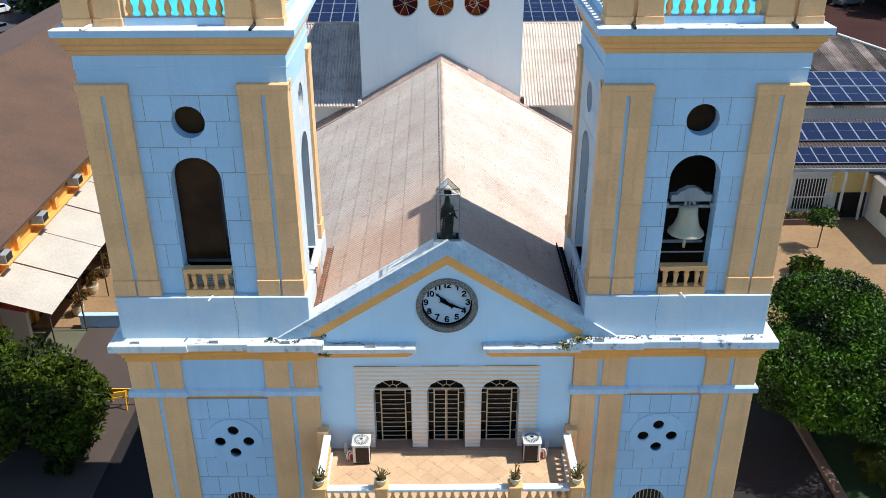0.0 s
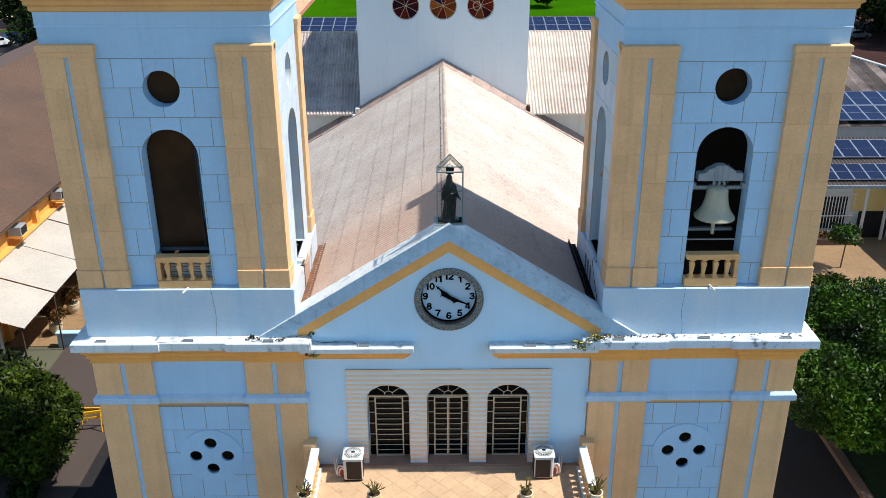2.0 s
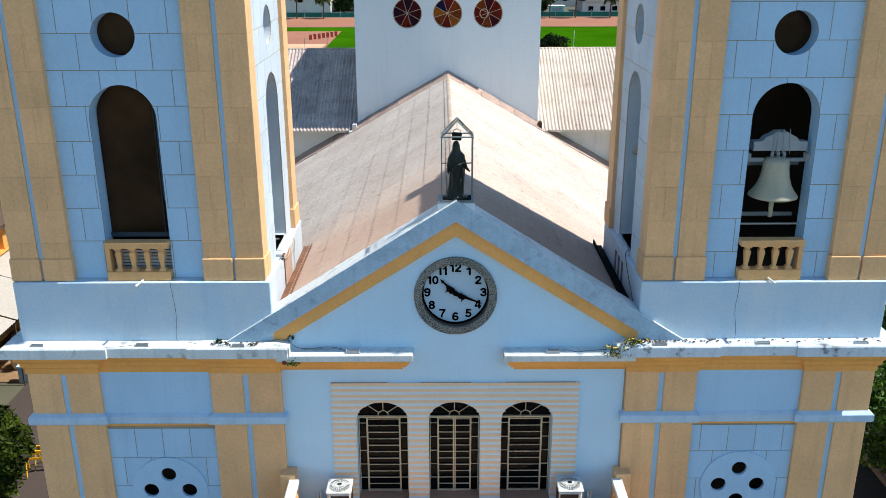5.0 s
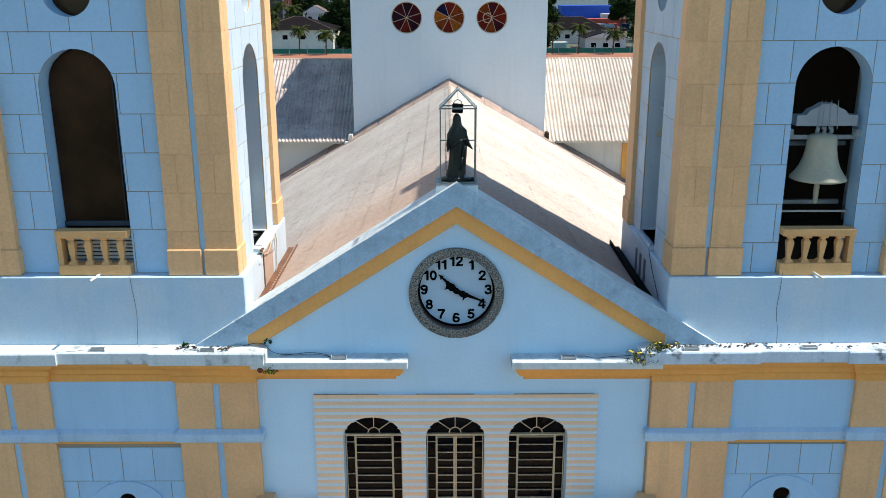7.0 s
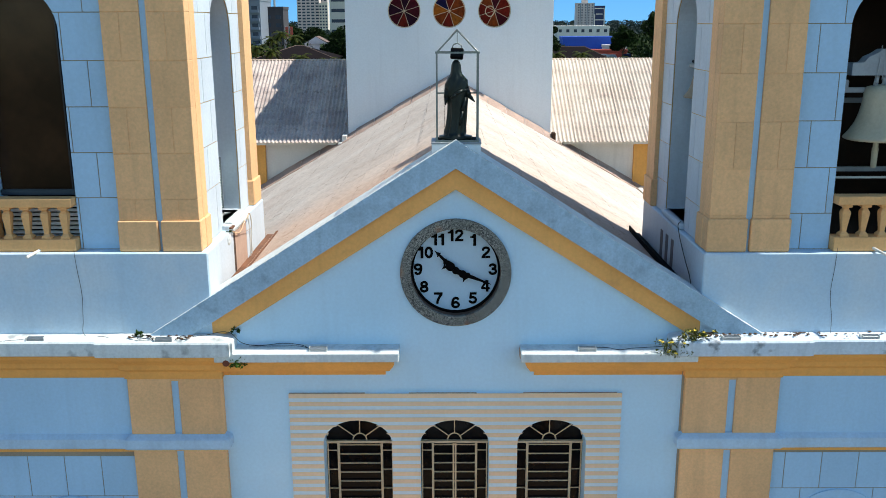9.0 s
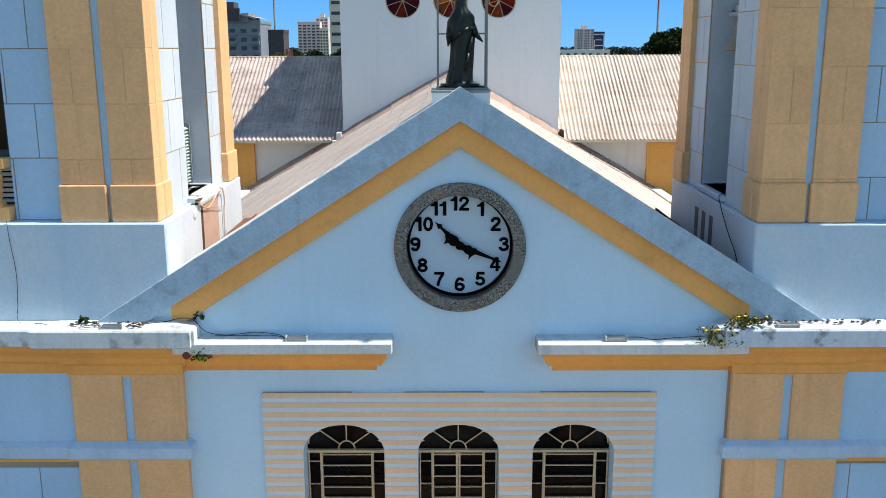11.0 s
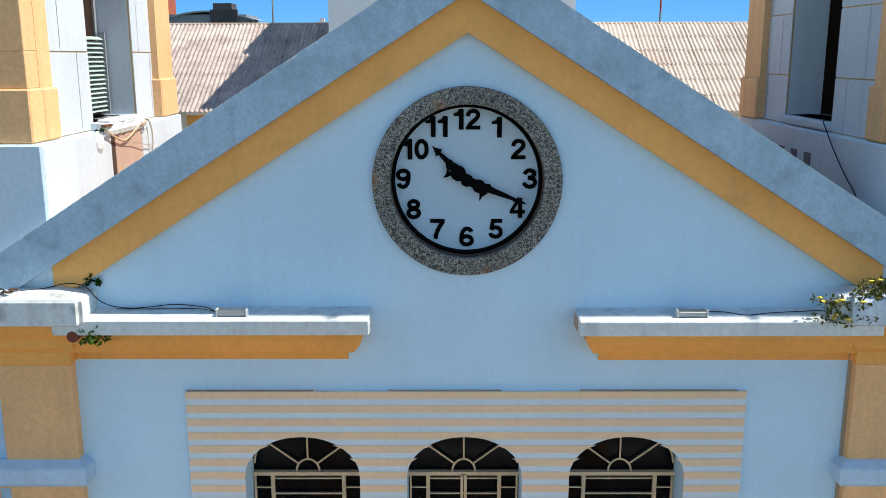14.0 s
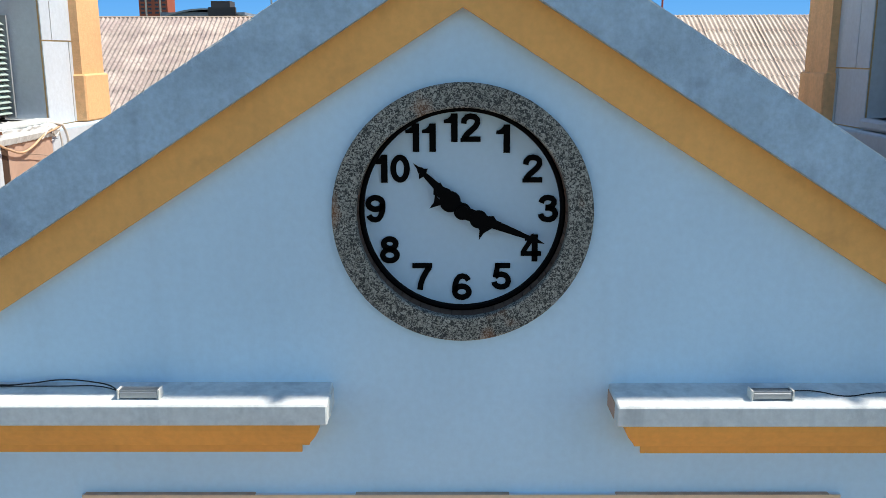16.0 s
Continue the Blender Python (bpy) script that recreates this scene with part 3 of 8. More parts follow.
    part("cornice_slab", ring_mould(bmesh.new(), lc - 3.2, lc + 3.2, -0.1, BACK, [(0.3, 9.5), (0.33, 9.52), (0.33, 9.76), (0.31, 9.79), (0.0, 9.84)]), WORN if s < 0 else MOULDY, T, "weathered pale blue cornice slab")
    for e in (-1, 1):
        c = lc + e * lo
        a, b = sorted((c + e * 0.98, c - e * 0.98)) if e == s else (sorted((c + e * 0.84, c - e * 0.98)))
        part("cornice_slab_break", ring_mould(bmesh.new(), a, b, -0.17, 0.6, [(0.3, 9.495), (0.335, 9.515), (0.335, 9.765), (0.315, 9.795), (0.0, 9.845)]), WORN if s < 0 else MOULDY, T)
    # plinth of the belfry
    part("plinth", boxes((*P["plinth"], -0.1, BACK + 0.1, 9.8, ROW0 - 0.005), bev=0.02), PLINTH, T, "plain pale blue plinth")
    inner_x = P["plinth"][1] if s < 0 else P["plinth"][0]
    # thin plate over the plinth paint: the side's bright sunlit look as a whiter colour
    part("plinth_side", boxes((inner_x - 0.003, inner_x + 0.003, -0.06, BACK + 0.06, 9.86, ROW0 - 0.04)), SIDEWHITE, T)
    # belfry walls
    arch = ("arch", ac, 0.79, ROW0 + 0.01, 15.38, 0.8)
    eye = ("circ", ac, 17.31, 0.5)
    zs = [ROW0] + P["up"]
    front = part("belfry_front", slab(bmesh.new(), pierced(uc - hw + 0.04, uc + hw - 0.04, ROW0 - 0.02, 19.4, [arch, eye], 20), 0.02, lambda a, b, d: (a, UP_Y + 0.012 + d, b)), JOINT, T, "blue block-jointed belfry wall with an arch and a round opening")
    part("belfry_core", slab(bmesh.new(), pierced(uc - hw + 0.04, uc + hw - 0.04, ROW0 - 0.02, 19.4, [arch, eye], 20), 0.47, lambda a, b, d: (a, UP_Y + 0.033 + d, b)), BLUE, T)
    wall_blocks(front, uc - 1.63, uc + 1.63, zs, 0.84, [arch, eye], lambda a, b, d: (a, UP_Y + d, b), 1 if s > 0 else 0)
    part("eye_pane", disc_bm(ac, UP_Y + 0.42, UP_Y + 0.45, 17.31, 0.55, 32), PANE2, T, "dark brown glass in the round opening")
    part("frieze", boxes((uc - hw + 0.02, uc + hw - 0.02, UP_Y - 0.006, UP_Y + 0.1, zs[-1] + 0.01, P["frieze"]), (uc - hw, uc + hw, UP_Y - 0.03, UP_Y + 0.1, P["frieze"], 19.4)), BLUE, T)
    sc = P["sc"]
    eye_j = ("circ", sc, 17.31, 0.504)
    arch_j = ("arch", sc, P["sh"] + 0.004, 11.49, 15.35, 0.784)
    arch_s, eye_s = ("arch", sc, P["sh"], 11.5, 15.35, 0.78), ("circ", sc, 17.31, 0.5)
    for e in (-1, 1):
        xf = uc + e * (hw - 0.03)
        inner = e == -s
        holes_s = [arch_s, eye_s] if inner else []
        wall = part("belfry_side", slab(bmesh.new(), pierced(UP_Y + 0.5, BACK - 0.1, ROW0 - 0.02, 19.4, [arch_j, eye_j] if inner else [], 16), 0.02, lambda a, b, d: (xf - e * (0.012 + d), a, b)), JOINT2, T)
        part("belfry_side_core", slab(bmesh.new(), pierced(UP_Y + 0.5, BACK - 0.1, ROW0 - 0.02, 19.4, holes_s, 16), 0.48, lambda a, b, d: (xf - e * (0.033 + d), a, b)), SIDEWHITE, T)
        part("frieze", boxes((xf + e * 0.006, xf - e * 0.1, UP_Y + 0.1, BACK, zs[-1] + 0.01, 19.4)), BLUE, T)
        if inner:
            wall_blocks(wall, 0.3, 4.4, zs, 0.9, [arch_s, eye_s], lambda a, b, d: (xf - e * d, a, b), 0, SIDEWHITE)
            part("side_sill", boxes((xf + e * (0.1 if s > 0 else 0.01), xf - e * 0.5, sc - 0.8, sc + 0.72, 11.38, 11.5), bev=0.03), SIDEWHITE, T)
            if s < 0:
                part("side_pane", boxes((xf - e * 0.5, xf - e * 0.53, sc - 0.8, sc + 0.8, 11.5, 16.2)), PANE2, T, "dark glass in the side arch")
                part("side_pane_frame", boxes((xf - e * 0.47, xf - e * 0.5, sc - 0.79, sc + 0.79, 12.38, 12.45), (xf - e * 0.47, xf - e * 0.5, sc + 0.72, sc + 0.79, 11.5, 15.4)), STEEL, T)
        for y0, y1, out in ((UPIL_Y + 0.3, P["near"], 0.03), (4.24, BACK, 0.1)):
            part("side_pilaster", boxes((xf + e * out, xf - e * 0.3, y0, y1, ROW0, P["cap"] - 0.2)), CREAM, T)
            part("side_base", boxes((xf + e * (out + 0.045), xf - e * 0.29, y0 - 0.03, y1 + 0.035, ROW0, 11.99), bev=0.02), CREAM, T)
            part("side_capital", ring_mould(bmesh.new(), xf + e * out, xf - e * 0.2, y0, y1, [(0, P["cap"] - 0.34), (0.012, P["cap"] - 0.33), (0.012, P["cap"] - 0.2), (0.035, P["cap"] - 0.18), (0.035, P["cap"] - 0.03), (0, P["cap"])]), CREAM, T)
    part("belfry_back", boxes((uc - hw + 0.03, uc + hw - 0.03, BACK - 0.45, BACK - 0.02, ROW0, 19.4)), BLUE, T)
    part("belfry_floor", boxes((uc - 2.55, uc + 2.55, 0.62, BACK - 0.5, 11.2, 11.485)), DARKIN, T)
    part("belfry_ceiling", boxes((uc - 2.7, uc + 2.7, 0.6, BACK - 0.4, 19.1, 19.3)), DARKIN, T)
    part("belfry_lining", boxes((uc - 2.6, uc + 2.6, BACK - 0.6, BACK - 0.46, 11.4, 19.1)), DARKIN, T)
    # paired belfry pilasters in courses
    for e in (-1, 1):
        c = uc + e * (hw - 0.735)
        halves = ((c - 0.735, c - 0.06), (c + 0.06, c + 0.735))
        for a, b in halves:
            part("pilaster_base", boxes((a - 0.03, b + 0.03, UPIL_Y - 0.045, 0.4, ROW0, 11.99), bev=0.018), CREAM, T)
            for k in range(8):
                z0, z1 = (11.99 if k == 0 else zs[k]), (zs[k + 1] if k < 7 else P["cap"] - 0.3)
                if k == 0:
                    z1 = zs[1]
                m = (a + b) / 2 + 0.02 * s
                for l, r in ((a, b),) if k % 2 else ((a, m - 0.003), (m + 0.003, b)):
                    part("pilaster_course", boxes((l, r, UPIL_Y, 0.318, z0 + 0.004, z1 - 0.004), bev=0.007), CREAM, T)
        part("pilaster_core", boxes((c - 0.73, c - 0.065, UPIL_Y + 0.01, 0.316, 11.97, P["cap"] - 0.2), (c + 0.065, c + 0.73, UPIL_Y + 0.01, 0.316, 11.97, P["cap"] - 0.2)), CREAM, T)
        part("pilaster_strip", boxes((c - 0.058, c + 0.058, UPIL_Y + 0.05, 0.4, ROW0, P["cap"] - 0.3)), BLUE, T)
        part("capital", ring_mould(bmesh.new(), c - 0.735, c + 0.735, UPIL_Y, 0.4, [(0, P["cap"] - 0.34), (0.012, P["cap"] - 0.33), (0.012, P["cap"] - 0.2), (0.035, P["cap"] - 0.18), (0.035, P["cap"] - 0.03), (0, P["cap"])]), CREAM, T)
    # crowning cornice and parapet
    part("frieze_fillet", ring_mould(bmesh.new(), uc - hw, uc + hw, UP_Y - 0.03, BACK, [(0, P["frieze"]), (0.012, P["frieze"] + 0.01), (0.012, P["frieze"] + 0.05), (0, P["frieze"] + 0.06)]), BLUE, T)
    part("crown_moulding", ring_mould(bmesh.new(), uc - hw, uc + hw, UP_Y - 0.03, BACK, [(0, 19.36), (0.06, 19.4), (0.06, 19.5), (0.14, 19.56), (0.14, 19.66), (0.24, 19.74), (0.26, 19.94)]), CROWN, T)
    part("crown_fascia", ring_mould(bmesh.new(), uc - hw, uc + hw, UP_Y - 0.03, BACK, [(0.33, 19.945), (0.37, 19.96), (0.37, 20.135), (0.0, 20.14)]), BLUE, T, "pale blue fascia of the crowning slab")
    part("crown_slab", ring_mould(bmesh.new(), uc - hw, uc + hw, UP_Y - 0.03, BACK, [(0.365, 20.137), (0.375, 20.145), (0.37, 20.165), (0.0, 20.2)]), WORN if s < 0 else MOULDY, T, "weathered white top of the crowning slab")
    part("roof_deck", boxes((uc - 2.9, uc + 2.9, 0.4, BACK - 0.2, 20.1, 20.25)), TURQ, T, "turquoise painted roof deck")
    for ex in (-1, 1):
        for y0 in (UP_Y - 0.03, BACK - 0.65):
            c = uc + ex * 2.3
            for a, b in ((c - 0.82, c - 0.06), (c + 0.06, c + 0.82)):
                part("parapet_pier", boxes((a, b, y0, y0 + 0.62, 20.19, 21.45), (a - 0.03, b + 0.03, y0 - 0.03, y0 + 0.65, 20.19, 20.42), (a - 0.04, b + 0.04, y0 - 0.04, y0 + 0.66, 21.3, 21.45), bev=0.01), CREAM, T)
            part("pier_gap", boxes((c - 0.06, c + 0.06, y0 + 0.1, y0 + 0.5, 20.19, 21.4)), CREAM, T)
    for y0 in (UP_Y + 0.05, BACK - 0.45):
        part("parapet_kerb", boxes((uc - 1.46, uc + 1.46, y0, y0 + 0.3, 20.18, 20.42)), BLUE, T)
        part("parapet_rail", boxes((uc - 1.46, uc + 1.46, y0, y0 + 0.3, 21.08, 21.25), bev=0.015), CREAM, T)
        for i in range(8):
            piece("baluster", BAL_TALL, T, (uc - 1.28 + i * 0.366, y0 + 0.15, 20.42))
    for ex in (-1, 1):
        x0 = uc + ex * 3.0
        part("parapet_kerb", boxes((x0 - ex * 0.3, x0, 0.85, BACK - 0.65, 20.18, 20.42)), BLUE, T)
        part("parapet_rail", boxes((x0 - ex * 0.3, x0, 0.85, BACK - 0.65, 21.08, 21.25)), CREAM, T)
        for i in range(8):
            piece("baluster", BAL_TALL, T, (x0 - ex * 0.15, 1.05 + i * 0.4, 20.42))
    # balustrade of the arch
    B = thing("arch_balustrade", "ochre cast balustrade set in the belfry arch", "balustrade", "arch balustrades", at=(ac, 0.4, ROW0))
    part("base_rail", boxes((ac - 0.775, ac + 0.775, 0.0, 0.3, ROW0 + 0.002, 11.64), bev=0.01), BALUS, B)
    part("top_rail", boxes((ac - 0.775, ac + 0.775, -0.01, 0.3, 12.24, 12.4), bev=0.012), BALUS, B)
    part("end_post", boxes((ac + s * 0.775, ac + s * 0.67, 0.05, 0.3, 11.64, 12.24)), BALUS, B)
    for i in range(4):
        piece("baluster", BAL_ARCH, B, (ac - s * 0.05 - 0.525 + i * 0.35, 0.13, 11.64))
    if s < 0:
        V = thing("floor_louvre", "weathered white slatted screen behind the arch balustrade", "louvre", at=(ac, 0.55, ROW0))
        for k in range(9):
            part("slat", boxes((ac - 0.76, ac + 0.76, 0.5, 0.56, ROW0 + 0.06 + 0.085 * k, ROW0 + 0.115 + 0.085 * k)), ACWHITE, V)
        for e in (-1, 1):
            part("stile", boxes((ac + e * 0.76, ac + e * 0.7, 0.565, 0.6, ROW0 + 0.02, ROW0 + 0.86)), ACWHITE, V)
    return T


sq = lathe(bmesh.new(), [(0.118, 0), (0.118, 0.035), (0.06, 0.09), (0.064, 0.14), (0.104, 0.42), (0.1, 0.47), (0.06, 0.515), (0.062, 0.53), (0.122, 0.55), (0.122, 0.6)], seg=4)
bmesh.ops.rotate(sq, verts=sq.verts[:], cent=(0, 0, 0), matrix=Matrix.Rotation(radians(45), 3, "Z"))
BAL_ARCH = mesh_of("baluster", sq, BALUS)


for side in (-1, 1):
    tower(side)

# ---- the church: gabled front ----
APEX, SLOPE = 13.47, 0.634
F = thing("church_front", "white gabled church front between two towers", "church front", at=(0, 0.3, 0))
DOORS = (-1.91, -0.02, 1.87)
holes = [("arch", c, 0.67, 5.05, 7.53, 0.5) for c in DOORS]
part("wall", slab(bmesh.new(), pierced(-4.6, 4.6, -0.3, 9.6, holes, 16), 0.5, lambda a, b, d: (a, d, b)), WHITE, F, "plain pale white-blue rendered wall")
hole_r = 0.86
# gable with the clock's round recess
quads = []
cuts = sorted({-4.75, 0.0, 4.75} | {round(-hole_r * math.cos(math.pi * i / 24), 4) for i in range(25)})
for p, q in zip(cuts, cuts[1:]):
    tp, tq = APEX - 0.3 - SLOPE * abs(p), APEX - 0.3 - SLOPE * abs(q)
    if abs((p + q) / 2) < hole_r:
        hp, hq = math.sqrt(max(0, hole_r ** 2 - p * p)), math.sqrt(max(0, hole_r ** 2 - q * q))
        quads.append(((p, 9.6), (q, 9.6), (q, 10.985 - hq), (p, 10.985 - hp)))
        quads.append(((p, 10.985 + hp), (q, 10.985 + hq), (q, tq), (p, tp)))
    else:
        quads.append(((p, 9.6), (q, 9.6), (q, tq), (p, tp)))
part("gable", slab(bmesh.new(), quads, 0.45, lambda a, b, d: (a, d, b)), WHITE, F, "plain white gable wall")
part("recess_back", boxes((-0.95, 0.95, 0.3, 0.4, 10.1, 12.0)), WHITE, F)


def rake(name, y0, y1, top, thick, reach, material, label=""):
    bm = bmesh.new()
    for e in (-1, 1):
        pts = [(0, top), (e * reach, top - SLOPE * reach), (e * (reach - thick / SLOPE * 1.0), top - SLOPE * reach), (0, top - thick)]
        lo = [bm.verts.new((x, y0, z)) for x, z in pts]
        hi = [bm.verts.new((x, y1, z)) for x, z in pts]
        bm.faces.new(lo)
        bm.faces.new(hi[::-1])
        for i in range(4):
            j = (i + 1) % 4
            if i != 3:
                bm.faces.new((lo[i], lo[j], hi[j], hi[i]))
    bmesh.ops.remove_doubles(bm, verts=bm.verts[:], dist=1e-4)
    bmesh.ops.recalc_face_normals(bm, faces=bm.faces[:])
    return part(name, bm, material, F, label)


rake("raking_cornice", -0.21, 0.55, APEX, 0.5, (APEX - 9.83) / SLOPE, RAKE, "grey-blue weathered raking cornice")
rake("raking_moulding", -0.09, 0.1, APEX - 0.501, 0.4, (APEX - 0.5 - 9.83) / SLOPE, RAKEOCHRE, "ochre raking moulding")
rng_cap = random.Random(17)
for e in (-1, 1):
    bm = bmesh.new()
    n, reach = 190, (APEX - 9.83) / SLOPE
    rows_c = []
    for i in range(n + 1):
        u = reach * i / n
        z = APEX - SLOPE * u
        j = rng_cap.choice((0.0, 0.0, 0.002, -0.003, 0.006)) + rng_cap.uniform(-0.002, 0.002)
        rows_c.append([bm.verts.new(p) for p in ((e * u, -0.209 + j, z - 0.016 - j), (e * u, -0.205 + j, z + 0.005 + 0.5 * j), (e * u, 0.56, z + 0.006), (e * u, 0.56, z - 0.02))])
    for p, q in zip(rows_c, rows_c[1:]):
        for k in range(3):
            bm.faces.new((p[k], p[k + 1], q[k + 1], q[k]))
    bmesh.ops.recalc_face_normals(bm, faces=bm.faces[:])
    part("raking_cap", bm, WORN, F, "chipped white top of the raking cornice")
for e, tip, foot, drop in ((-1, 1.067, 1.34, 0.0), (1, 1.212, 1.495, -0.015)):
    a, b = sorted((e * 4.5, e * tip))
    bm = boxes((a, b, -0.42, 0.1, 9.375 + drop, 9.545 + drop), bev=0.012)
    for v in bm.verts:
        if v.co.z > 9.45:
            v.co.z += 0.045 * (v.co.y + 0.42) / 0.52
    part("cornice_slab", bm, LEDGE, F, "weathered pale blue ledge of the broken cornice")
    a, b = sorted((e * 4.5, e * foot))
    part("cornice_fillet", boxes((a, b, -0.025, 0.1, 8.97 + drop, 9.1 + drop)), OCHRE, F)
    a, b = sorted((e * 4.7, e * (foot - 0.085)))
    k = (foot - tip) / 0.28
    part("cornice_moulding", ring_mould(bmesh.new(), a, b, -0.16, 0.1, [(0.0, 9.095 + drop), (0.01, 9.12 + drop), (0.065 * k, 9.2 + drop), (0.095 * k, 9.26 + drop), (0.1 * k, 9.374 + drop)]), OCHRE, F, "hollow ochre moulding below the ledge")
    part("slab_end_patch", boxes((e * tip, e * (tip - 0.006), -0.28, 0.0, 9.39 + drop, 9.53 + drop)), HATCH if e > 0 else LEDGE, F)
# striped field round the balcony doors
part("striped_field", slab(bmesh.new(), pierced(-3.22, 3.2, 5.05, 8.582, holes, 16), 0.05, lambda a, b, d: (a, -0.045 + d, b)), DOORFIELD, F, "pale rendered field round the doors")
for k in range(21):
    z1 = 8.585 - k * 0.1655
    runs = [(-3.215, 3.195)] if z1 - 0.088 > 8.04 else list(zip((-3.215,) + DOORS, DOORS + (3.195,)))
    for a, b in runs:
        q = pierced(a, b, max(z1 - 0.088, 5.06), z1, holes, 16)
        if q:
            part("stripe", slab(bmesh.new(), q, 0.012, lambda a, b, d: (a, -0.052 + d, b)), STRIPE, F)
for a, b in ((-3.2, -1.75), (-0.9, 0.4), (1.3, 3.1)):
    part("panel_edge", boxes((a, b, -0.05, 0.0, 8.586, 8.591)), CAPTILE, F)
for e in (-1, 1):
    part("side_buttress", boxes((e * 4.6, e * 4.2, -0.45, 0.0, 4.8, 6.1), bev=0.015), CREAM, F)
# pedestal of the statue
part("pedestal", boxes((-0.43, 0.45, -0.05, 0.6, 12.6, 13.385), bev=0.01), XWHITE, F, "pale pedestal with chipped paint")
part("pedestal_slab", boxes((-0.44, 0.46, -0.06, 0.61, 13.385, 13.42), bev=0.006), STEEL, F)


def balcony_door(x, double, n):
    D = thing("door_%d" % n, "arched balcony door with beige iron bars and dark glass", "door", "balcony doors", "structure", (x, 0.36, 5.1))
    y = 0.36
    sp, rise, hw = 7.51, 0.49, 0.69
    part("glass", slab(bmesh.new(), filled(x - hw, x + hw, 5.09, sp, []) + [((x + hw * math.cos(math.pi * (i + 1) / 16), sp), (x + hw * math.cos(math.pi * i / 16), sp), (x + hw * math.cos(math.pi * i / 16), sp + rise * math.sin(math.pi * i / 16)), (x + hw * math.cos(math.pi * (i + 1) / 16), sp + rise * math.sin(math.pi * (i + 1) / 16))) for i in range(16)], 0.03, lambda a, b, d: (a, y + 0.05 + d, b)), PANE, D, "dark glass")
    tz = sp - 0.13
    part("transom", boxes((x - hw, x + hw, y - 0.03, y + 0.04, tz - 0.024, tz + 0.02)), IRON, D)
    bm = bmesh.new()
    for e in (-1, 1):
        for u in (0.645, 0.445):
            box(bm, x + e * u - 0.01, x + e * u + 0.01, y - 0.02, y + 0.03, 5.09, tz)
        for k in range(5):
            z = 5.5 + k * 0.42
            box(bm, x + e * 0.445, x + e * 0.645, y - 0.008, y + 0.02, z, z + 0.013)
    part("side_frame", bm, IRON, D)
    bm = bmesh.new()
    box(bm, x - 0.445, x + 0.445, y - 0.02, y + 0.03, 5.09, 5.13)
    for k in range(11):
        z = 5.3 + k * 0.2
        box(bm, x - 0.44, x + 0.44, y - 0.012, y + 0.02, z, z + 0.014)
    part("grille", bm, IRON, D)
    bm = bmesh.new()
    for e in (-1, 1):
        box(bm, x + e * 0.425 - 0.015, x + e * 0.425 + 0.015, y - 0.024, y + 0.03, 5.09, tz)
    if double:
        box(bm, x - 0.038, x - 0.006, y - 0.03, y + 0.03, 5.09, tz)
        box(bm, x + 0.006, x + 0.038, y - 0.03, y + 0.03, 5.09, tz)
    part("leaf_frame", bm, IRON, D)
    bm = bmesh.new()
    ring = [(x + 0.14 * math.cos(math.pi * i / 12), y, tz + 0.02 + 0.16 * math.sin(math.pi * i / 12)) for i in range(13)]
    tube(bm, ring, 0.013, 6)
    for a in (38, 90, 142):
        c, s_ = math.cos(radians(a)), math.sin(radians(a))
        k = 0.2
        while (k * c / hw) ** 2 + (max(0.0, k * s_ - 0.11) / rise) ** 2 < 0.97:
            k += 0.005
        rod(bm, (x + 0.14 * c, y, tz + 0.02 + 0.16 * s_), (x + k * c, y, tz + 0.02 + k * s_), 0.012, 6)
    arc = [(x + 0.645 * math.cos(math.pi * i / 20), y, sp + (rise - 0.008) * math.sin(math.pi * i / 20)) for i in range(21)]
    tube(bm, arc, 0.012, 6)
    part("fanlight_bars", bm, IRON, D)


for n, x in enumerate(DOORS):
    balcony_door(x, n == 1, n + 1)
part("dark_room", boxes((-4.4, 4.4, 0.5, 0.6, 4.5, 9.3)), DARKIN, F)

# ---- balcony ----
BC = thing("balcony", "stone-tiled balcony with pale cast balustrade", "balcony", kind="structure", at=(0, -1.5, 4.7))
part("slab", boxes((-4.5, 4.5, -3.4, 0.35, 4.6, 5.02), bev=0.02), SILL, BC)
part("door_sill", boxes((-3.3, 3.3, -0.16, 0.42, 5.02, 5.09), bev=0.008), SILL, BC, "pinkish stone sill")
t45 = Matrix.Rotation(radians(45), 4, "Z")
for i in range(-10, 11):
    for j in range(-10, 11):
        c = Matrix.Rotation(radians(45), 3, "Z") @ Vector((i * 0.5, j * 0.5, 0))
        x, y = c.x, c.y - 1.7
        if -4.45 < x < 4.45 and -3.3 < y < 0.2:
            bm = boxes((-0.247, 0.247, -0.247, 0.247, 5.016, 5.034))
            bmesh.ops.transform(bm, matrix=Matrix.Translation((x, y, 0)) @ t45, verts=bm.verts[:])
            for co, no in (((-4.12, 0, 0), (-1, 0, 0)), ((4.12, 0, 0), (1, 0, 0)), ((0, -2.95, 0), (0, -1, 0)), ((0, -0.165, 0), (0, 1, 0))):
                bmesh.ops.bisect_plane(bm, geom=bm.verts[:] + bm.edges[:] + bm.faces[:], plane_co=co, plane_no=no, clear_outer=True)
            if len(bm.faces):
                part("floor_tile", bm, TILE, BC)
part("base_rail", boxes((-4.2, 4.2, -3.28, -2.98, 5.02, 5.2), (-4.35, -4.08, -2.98, -0.4, 5.02, 5.2), (4.08, 4.35, -2.98, -0.4, 5.02, 5.2), bev=0.01), LEDGE, BC)
part("front_rail", boxes((-3.95, 3.95, -3.25, -2.97, 5.86, 5.98), bev=0.015), LEDGE, BC, "white painted balustrade rail")
